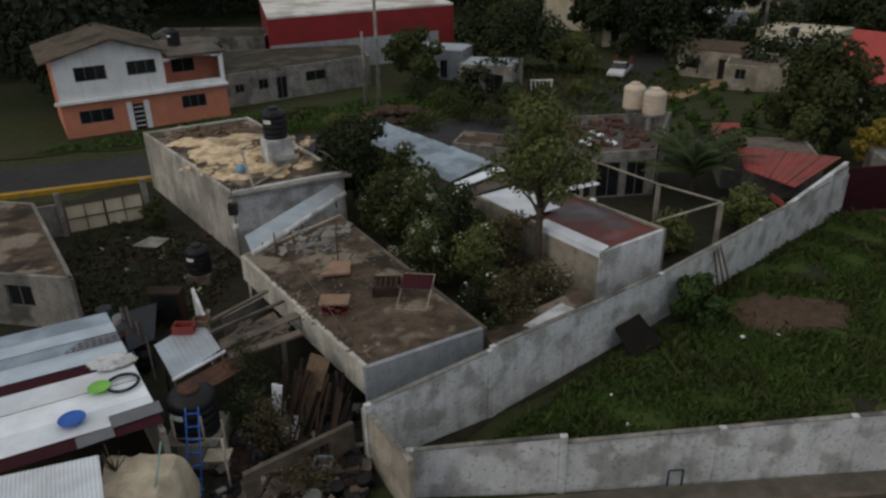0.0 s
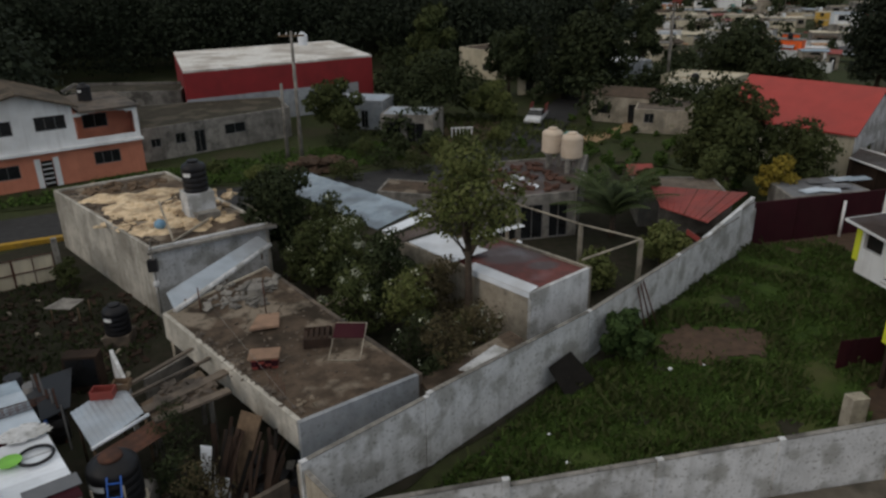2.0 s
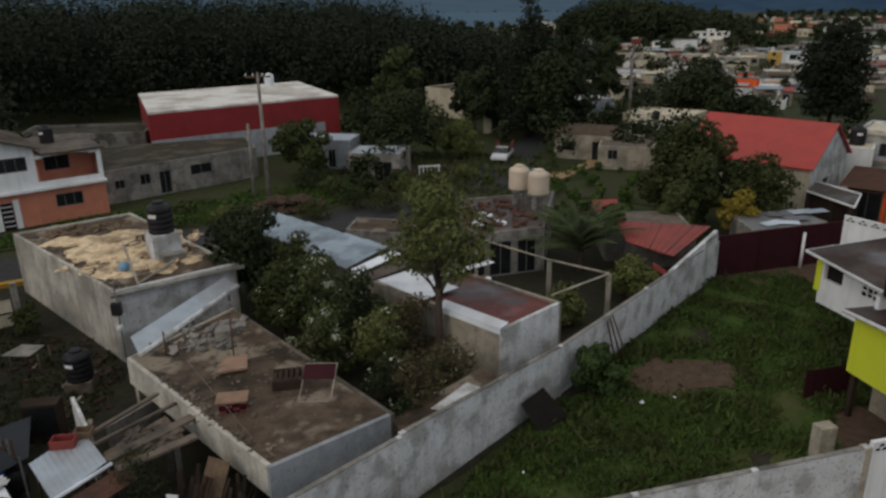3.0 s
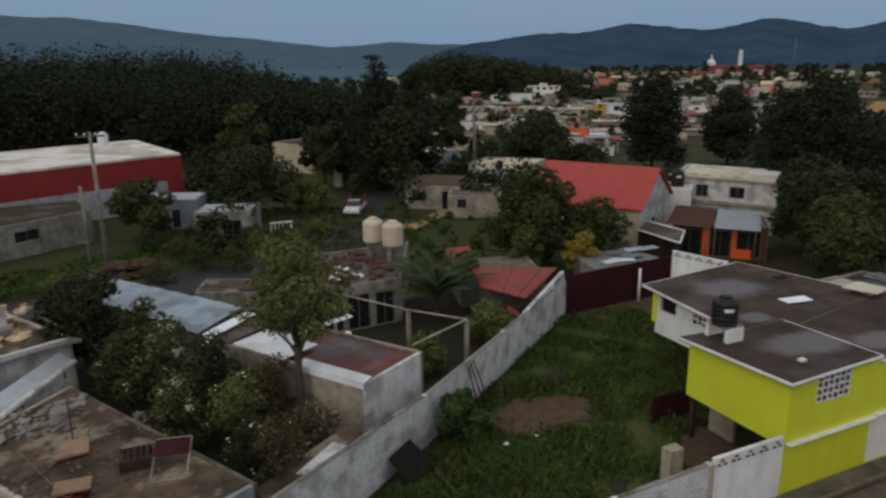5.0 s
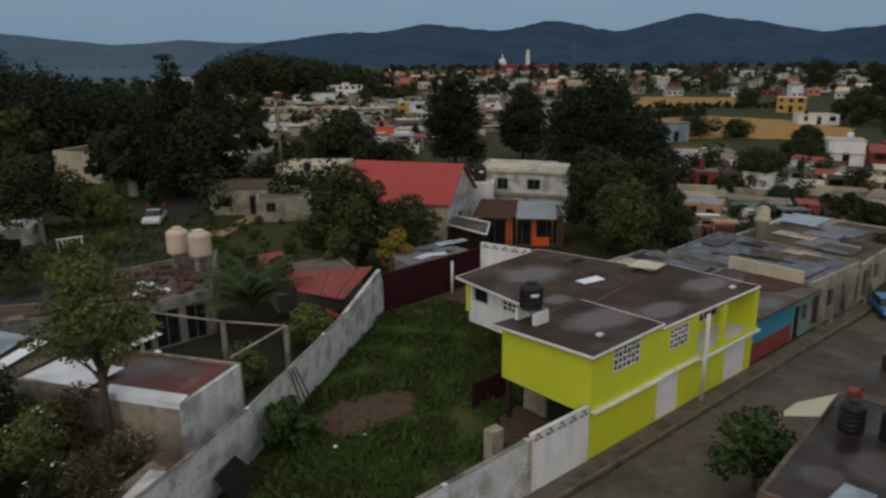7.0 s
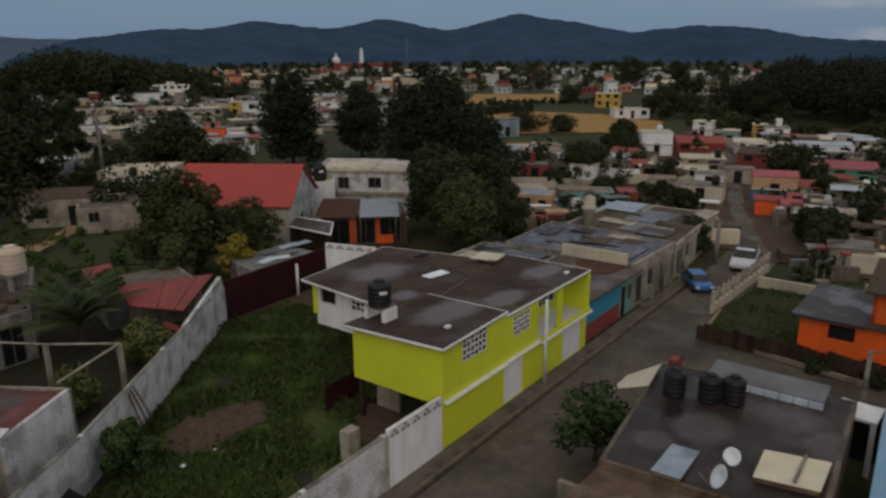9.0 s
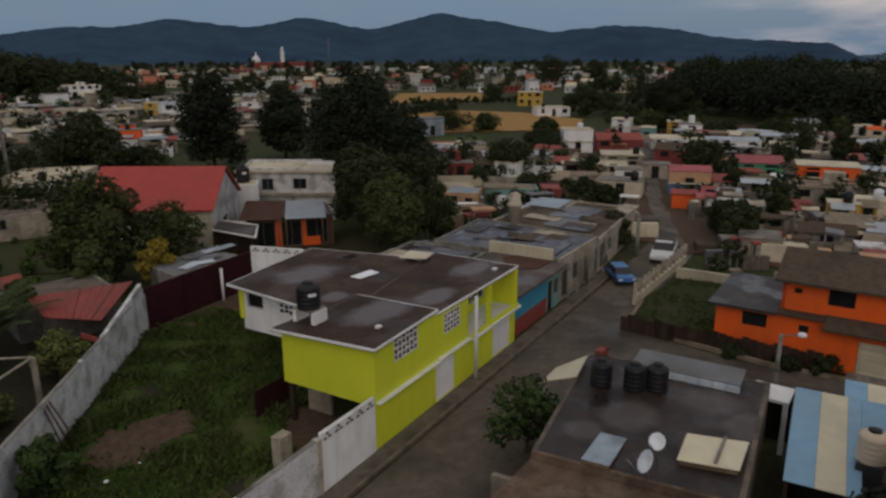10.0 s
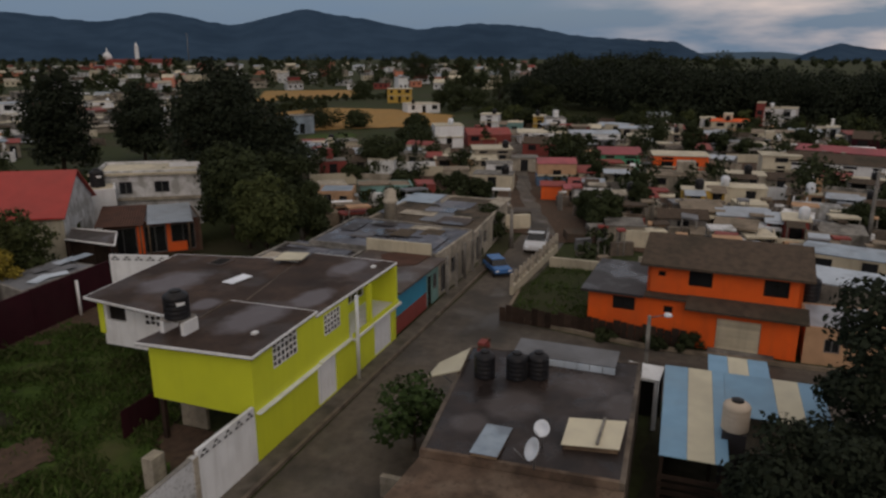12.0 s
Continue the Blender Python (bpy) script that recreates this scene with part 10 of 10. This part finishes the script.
tree(180.8, 67.6, -1.3, 3.7, 4.7, L_DARK, "dark green tree among the village houses", 209, 1900, 0.33, 0.06, 10, group="village trees")
tree(138.4, 69.7, -0.8, 3.4, 3.0, L_DARK, "dark green tree among the village houses", 210, 1900, 0.30, 0.06, 10, group="village trees")
tree(112.7, 56.4, -0.5, 3.4, 4.2, L_DARK, "dark green tree among the village houses", 211, 1900, 0.28, 0.06, 10, group="village trees")
tree(104.6, 26.3, -0.2, 2.6, 2.0, L_DARK, "dark green tree among the village houses", 212, 1900, 0.27, 0.06, 10, group="village trees")
tree(122.2, 3.8, -0.4, 2.9, 2.3, L_DARK, "dark green tree among the village houses", 213, 1900, 0.28, 0.06, 10, group="village trees")
tree(141.9, -4.0, -0.6, 2.9, 2.3, L_DARK, "dark green tree among the village houses", 214, 1900, 0.29, 0.06, 10, group="village trees")
tree(136.2, 92.9, -0.9, 4.4, 5.2, L_DARK, "dark green tree among the village houses", 215, 1900, 0.31, 0.06, 10, group="village trees")
tree(138.4, 84.6, -0.9, 3.6, 3.7, L_DARK, "dark green tree among the village houses", 216, 1900, 0.30, 0.06, 10, group="village trees")
tree(213.9, 26.2, -1.6, 5.9, 2.9, L_DARK, "dark green tree among the village houses", 217, 1900, 0.34, 0.06, 10, group="village trees")
tree(343.2, 170.2, -3.7, 16.5, 9.1, L_DARK, "dark green tree among the village houses", 218, 1900, 0.46, 0.06, 10, group="village trees")
tree(379.9, 161.7, -4.0, 15.6, 6.9, L_DARK, "dark green tree among the village houses", 219, 1900, 0.48, 0.06, 10, group="village trees")
tree(233.1, 85.9, -2.0, 14.8, 6.9, L_DARK, "dark green tree among the village houses", 220, 1900, 0.36, 0.06, 10, group="village trees")
tree(304.8, 80.9, -2.8, 17.6, 6.2, L_DARK, "dark green tree among the village houses", 221, 1900, 0.41, 0.06, 10, group="village trees")
tree(228.0, 47.4, -1.8, 17.2, 8.2, L_DARK, "dark green tree among the village houses", 222, 1900, 0.35, 0.06, 10, group="village trees")
tree(233.7, 36.3, -1.8, 18.2, 8.3, L_DARK, "dark green tree among the village houses", 223, 1900, 0.36, 0.06, 10, group="village trees")
tree(220.0, 14.7, -1.6, 17.7, 6.8, L_DARK, "dark green tree among the village houses", 224, 1900, 0.34, 0.06, 10, group="village trees")
tree(394.5, 266.4, -4.8, 12.7, 15.1, L_DARK, "dark green tree among the village houses", 225, 1900, 0.52, 0.06, 10, group="village trees")
tree(187.6, 57.7, -1.3, 10.0, 5.2, L_DARK, "dark green tree among the village houses", 226, 1900, 0.33, 0.06, 10, group="village trees")
tree(242.7, 145.4, -2.4, 6.0, 5.0, L_DARK, "dark green tree among the village houses", 227, 1900, 0.39, 0.06, 10, group="village trees")
tree(418.1, 205.8, -4.7, 16.5, 12.3, L_DARK, "dark green tree among the village houses", 228, 1900, 0.52, 0.06, 10, group="village trees")
tree(53.6, 100.8, -0.3, 8.3, 6.7, L_DARK, "dark green tree among the village houses", 229, 1900, 0.27, 0.06, 10, group="village trees")
tree(65.1, 103.3, -0.4, 2.6, 3.3, L_DARK, "dark green tree among the village houses", 230, 1900, 0.28, 0.06, 10, group="village trees")
tree(46.1, 104.2, -0.3, 4.5, 1.8, L_DARK, "dark green tree among the village houses", 231, 1900, 0.27, 0.06, 10, group="village trees")
tree(87.2, 49.6, -0.1, 5.0, 3.8, L_DARK, "dark green tree among the village houses", 232, 1900, 0.26, 0.06, 10, group="village trees")
tree(114.0, 122.2, -1.0, 11.2, 5.2, L_DARK, "dark green tree among the village houses", 233, 1900, 0.31, 0.06, 10, group="village trees")
tree(85.0, 48.8, -0.1, 4.9, 3.7, L_DARK, "dark green tree among the village houses", 234, 1900, 0.26, 0.06, 10, group="village trees")
tree(77.1, 40.9, -0.0, 1.8, 2.4, L_DARK, "dark green tree among the village houses", 235, 1900, 0.25, 0.06, 10, group="village trees")
tree(78.1, 48.7, -0.0, 2.2, 1.7, L_DARK, "dark green tree among the village houses", 236, 1900, 0.25, 0.06, 10, group="village trees")
tree(75.0, 30.0, -0.0, 2.1, 2.0, L_DARK, "dark green tree among the village houses", 237, 1900, 0.25, 0.06, 10, group="village trees")
tree(115.6, 59.8, -0.5, 2.9, 3.2, L_DARK, "dark green tree among the village houses", 238, 1900, 0.28, 0.06, 10, group="village trees")

tree(68.4, 15.9, 0.0, 3.6, 1.6, L_DARK, "dark green tree among the village houses", 240, 2200, 0.22, 0.1, 11, group="village trees")
tree(101.1, 22.0, -0.2, 3.4, 1.7, L_DARK, "dark green tree among the village houses", 241, 1600, 0.25, 0.06, 10, group="village trees")
tree(84.5, 14.5, 0.0, 3.2, 1.5, L_DARK, "dark green tree among the village houses", 242, 1600, 0.24, 0.06, 10, group="village trees")
for k_, (x_, y_, h_) in enumerate(((191, 89, 6.5), (199, 86, 7.5), (207, 92, 8.0), (196, 80, 7.0), (214, 96, 8.5), (186, 82, 5.0))):
    tree(x_, y_, ground_z(x_, y_), h_, h_ * 0.5, L_DARK, "dark green tree at the edge of the fields", 250 + k_, 1300, 0.36, 0.06, 9, group="village trees")

PAL = (M_PEACHP, M_CREAM, M_CREAM, M_WHITE, M_CREAMW, M_CREAMW, M_WALLG, M_CREAM, M_WHITE, M_CREAM, M_WHITE, M_CONC, M_CONC, M_REDBAND, M_TEALW)
NAMES = {M_PEACHP: "faded peach", M_WHITE: "white", M_CREAM: "cream", M_CREAMW: "stained cream", M_CONC: "grey concrete", M_WALLG: "grey-white", M_PEACH: "peach", M_YELLOWH: "yellow", M_REDBAND: "brick red", M_ORANGE: "orange", M_TEALW: "pale teal"}
r_ = random.Random(77)
taken = []
for ob in scene.objects:
    if ob.get("group") == "village houses":
        taken.append((ob.matrix_basis.translation.x, ob.matrix_basis.translation.y))


NAMED = [(ob.matrix_basis.translation.x, ob.matrix_basis.translation.y) for ob in scene.objects if ob.get("group") == "village houses"]


def before_house(x, y, side):
    """Close in front of a house that faces the open slope."""
    d = math.hypot(x, y)
    for a, b in NAMED:
        e = math.hypot(a, b)
        if 0 < e - d < 26 and abs(a * y - b * x) / e < side:
            return True
    return False


def free_spot(x, y, gap):
    if 62 < math.degrees(math.atan2(x, y)) < 97 and before_house(x, y, 4.6 if gap > 4.5 else 3.2):
        return False
    if clear_view(x, y) or (math.degrees(math.atan2(x, y)) > 77 and math.hypot(x, y) > 185):
        return False
    if math.hypot(x, y) < 97 and math.degrees(math.atan2(x, y)) < 76:
        return False
    return all(math.hypot(x - a, y - b) > gap for a, b in taken)


def fill(n, az0, az1, d0, d1, gap, big, wings=False):
    made = 0
    for _ in range(n * 12):
        if made >= n:
            break
        az, d = radians(r_.uniform(az0, az1)), r_.uniform(d0, d1)
        x, y = d * math.sin(az), d * math.cos(az)
        if not free_spot(x, y, gap):
            continue
        taken.append((x, y))
        made += 1
        st = 2 if r_.random() < 0.07 else 1
        wm = r_.choice(PAL)
        rm_ = r_.choice((M_CREAM, M_CREAM, M_CREAMW, M_ROOFP, M_ROOFP, M_ROOFC, M_ZINC, M_CONC, M_TILEB, M_REDOLD))
        far_house(x, y, r_.uniform(6, 11) * big, r_.uniform(5, 9) * big, 2.5 * st + r_.uniform(-0.2, 0.3), -math.degrees(az) + r_.uniform(-30, 30), wm, rm_, st, "distant %s village house" % NAMES[wm], big=wings)


fill(34, 62, 97, 84, 150, 5.0, 0.45, True)
fill(70, 19, 60, 170, 300, 8.0, 0.6, True)
made = 0
for k in range(600):
    az, d = radians(r_.uniform(60, 96)), r_.uniform(95, 190)
    x, y = d * math.sin(az), d * math.cos(az)
    if made >= 60 or not free_spot(x, y, 3.0):
        continue
    taken.append((x, y))
    made += 1
    h = r_.uniform(2.0, 4.2)
    tree(x, y, ground_z(x, y), h, h * r_.uniform(0.38, 0.6), r_.choice((L_DARK, L_DARK, L_BROAD)), "dark green tree among the village houses", 700 + k, 620, 0.26 + d * 0.0008, 0.06, 8, group="village trees")


def far_town(name, label, n, az0, az1, d0, d1, mats, seed, big):
    """The farthest houses, a speck each: boxes with a door-side window band and flat or pitched tops, in one mesh."""
    q_ = random.Random(seed)
    me = bpy.data.meshes.new(name)
    v, f, mi = [], [], []
    for _ in range(n):
        az, d = radians(q_.uniform(az0, az1)), q_.uniform(d0, d1)
        x, y = d * math.sin(az), d * math.cos(az)
        if clear_view(x, y) or (math.degrees(az) > 74 and d > 185):
            continue
        z = ground_z(x, y)
        w, dp, h = q_.uniform(4, 9) * big, q_.uniform(4, 7) * big, q_.choice((2.6, 2.8, 3.0, 5.4))
        rise = q_.choice((0.0, 0.0, 0.25)) * dp
        m = Matrix.Translation((x, y, z)) @ Matrix.Rotation(-az + q_.uniform(-0.5, 0.5), 4, "Z")
        k = len(v)
        for p in ((-w, 0, -2), (w, 0, -2), (w, dp, -2), (-w, dp, -2), (-w, 0, h), (w, 0, h), (w, dp, h), (-w, dp, h), (-w - 0.4, -0.4, h + 0.05), (w + 0.4, -0.4, h + 0.05), (w + 0.4, dp + 0.4, h + 0.05), (-w - 0.4, dp + 0.4, h + 0.05), (-w - 0.4, dp / 2, h + 0.25 + rise), (w + 0.4, dp / 2, h + 0.25 + rise)):
            v.append(m @ Vector((p[0] / 2, p[1], p[2])))
        wi, ri = q_.randrange(len(mats) // 2), len(mats) // 2 + q_.randrange(len(mats) // 2)
        for fc, i_ in (((0, 1, 5, 4), wi), ((1, 2, 6, 5), wi), ((2, 3, 7, 6), wi), ((3, 0, 4, 7), wi), ((8, 9, 13, 12), ri), ((12, 13, 10, 11), ri), ((8, 12, 11), wi), ((9, 10, 13), wi)):
            f.append([k + c for c in fc])
            mi.append(i_)
        for s in range(max(1, int(w / 2.2))):
            k = len(v)
            xx = -w / 2 + (s + 0.5) * w / max(1, int(w / 2.2))
            for p in ((xx - 0.5, -0.03, 0.9), (xx + 0.5, -0.03, 0.9), (xx + 0.5, -0.03, 2.0), (xx - 0.5, -0.03, 2.0)):
                v.append(m @ Vector(p))
            f.append([k, k + 1, k + 2, k + 3])
            mi.append(len(mats))
    me.from_pydata([tuple(p) for p in v], [], f)
    for mm in (*mats, M_GLASS):
        me.materials.append(mm)
    me.polygons.foreach_set("material_index", mi)
    ob = new(name, me)
    WM[ob] = Matrix()
    return tagged(ob, label, "houses", "", "stuff")


def clutter(name, label, n, az0, az1, d0, d1, s0, s1, mats, seed):
    """Yard walls, sheets, crates and roof bits between the houses, too small to tell apart: tilted blocks in one mesh."""
    q_ = random.Random(seed)
    v, f, mi = [], [], []
    while len(f) < n * 6:
        az, d = radians(q_.uniform(az0, az1)), d0 + (d1 - d0) * q_.random() ** 1.3
        x, y = d * math.sin(az), d * math.cos(az)
        if on_lane(x, y, 3.0) or (46 < math.degrees(az) < 68 and d > 110) or (80 < d < 120 and before_house(x, y, 2.4)):
            continue
        k_ = s0 + (s1 - s0) * q_.random() ** 2
        lx, ly, lz = k_, k_ * q_.choice((0.08, 0.3, 0.8)), q_.uniform(0.25, 1.0) * min(1.5, k_)
        m = Matrix.Translation((x, y, ground_z(x, y) + (0.0 if q_.random() < 0.7 else q_.uniform(1.2, 2.2)))) @ Matrix.Rotation(-az + q_.choice((0.2, 0.25, 1.75, 0.1)) + q_.uniform(-0.2, 0.2), 4, "Z") @ Matrix.Rotation(q_.uniform(-0.1, 0.1), 4, "X")
        if m.translation.z > ground_z(x, y) + 0.5:
            lz, ly = 0.06, k_ * 0.8
            for px_, py_ in ((0.08, 0.08), (lx - 0.08, 0.08), (lx - 0.08, ly - 0.08), (0.08, ly - 0.08)):
                t_ = m @ Vector((px_, py_, 0))
                k = len(v)
                v.extend((t_.x + a, t_.y + b, c) for c in (ground_z(x, y) - 0.1, t_.z) for a, b in ((-0.05, -0.05), (0.05, -0.05), (0.05, 0.05), (-0.05, 0.05)))
                f.extend([k + c for c in q] for q in ((0, 1, 5, 4), (1, 2, 6, 5), (2, 3, 7, 6), (3, 0, 4, 7)))
                mi.extend([len(mats)] * 4)
        k = len(v)
        v.extend(tuple(m @ Vector(p)) for p in ((0, 0, -0.1), (lx, 0, -0.1), (lx, ly, -0.1), (0, ly, -0.1), (0, 0, lz), (lx, 0, lz), (lx, ly, lz), (0, ly, lz)))
        f.extend([k + c for c in q] for q in ((3, 2, 1, 0), (4, 5, 6, 7), (0, 1, 5, 4), (1, 2, 6, 5), (2, 3, 7, 6), (3, 0, 4, 7)))
        mi.extend([q_.randrange(len(mats))] * 6)
    me = bpy.data.meshes.new(name)
    me.from_pydata(v, [], f)
    for mm in (*mats, M_CONC):
        me.materials.append(mm)
    me.polygons.foreach_set("material_index", mi)
    ob = new(name, me)
    WM[ob] = Matrix()
    return tagged(ob, label, "clutter", "", "stuff")


BITS = (M_CREAMW, M_CREAM, M_WALLG, M_CONC, M_ROOFP, M_ZINC, M_WHITE, M_PEACHP, M_ROOFC, M_TILEB, M_REDBAND, M_GREYSH)
clutter("village_bits", "yard walls, sheets and odds and ends between the houses", 620, 69, 98, 62, 135, 0.6, 4.0, BITS, 51)
clutter("village_bits_far", "walls and sheds between the farther houses", 420, 66, 97, 100, 165, 0.8, 5.0, BITS, 52)
clutter("town_bits", "walls, sheds and sheet roofs in the town", 420, 19, 47, 140, 320, 1.0, 7.0, BITS, 53)
clutter("street_end_bits", "walls, sheets and rubbish in the yards at the street's end", 190, 73, 97, 57, 80, 0.5, 3.2, BITS, 55)
clutter("hillside_bits", "walls and sheds beyond the street houses", 160, 50, 70, 66, 108, 0.8, 4.0, BITS, 54)

TOWN = (M_WHITE, M_CREAM, M_CREAMW, M_WHITE, M_WALLG, M_CREAM, M_PEACH, M_REDBAND, M_CREAM, M_CREAMW, M_TILEB, M_ROOFC, M_ZINC, M_CREAMW, M_TILEB, M_REDOLD)
far_town("town_middle", "pale houses of the town in the valley", 95, 18, 74, 250, 480, TOWN, 31, 0.9)
far_town("town_far", "specks of pale houses far across the valley", 270, 14, 74, 480, 1100, TOWN, 32, 1.1)

# church with two white towers on the far side of the valley
cx, cy = 880.0, 950.0
cz = ground_z(cx, cy)
CH = thing("church", "red church with two white towers", "church", Matrix.Translation((cx, cy, cz)))
cm = Matrix.Translation((cx, cy, cz)) @ Matrix.Rotation(radians(-43), 4, "Z")
part("nave", box(B(), -45, 60, 0, 30, -5, 9), M_REDBAND, CH, m=cm)
part("tower", box(B(), 5, 11, 0, 6, 9, 27), M_WHITE, CH, m=cm)
part("spire", lathe(B(), [(3.2, 27), (2.4, 30), (0.7, 35)], 8, 3, 12), M_WHITE, CH, m=cm)
part("dome", lathe(B(), [(7, 9), (7, 12), (6, 16), (3.4, 19), (1.0, 21), (0.6, 27)], -36, 12, 16), M_WHITE, CH, m=cm)
MA = thing("radio_mast", "thin lattice radio mast", "mast", Matrix.Translation((cx + 62, cy - 60, cz)))
part("mast", tube(B(), (cx + 62, cy - 60, cz - 4), (cx + 62, cy - 60, cz + 50), 1.1, 0.5, 6), M_STEEL, MA)
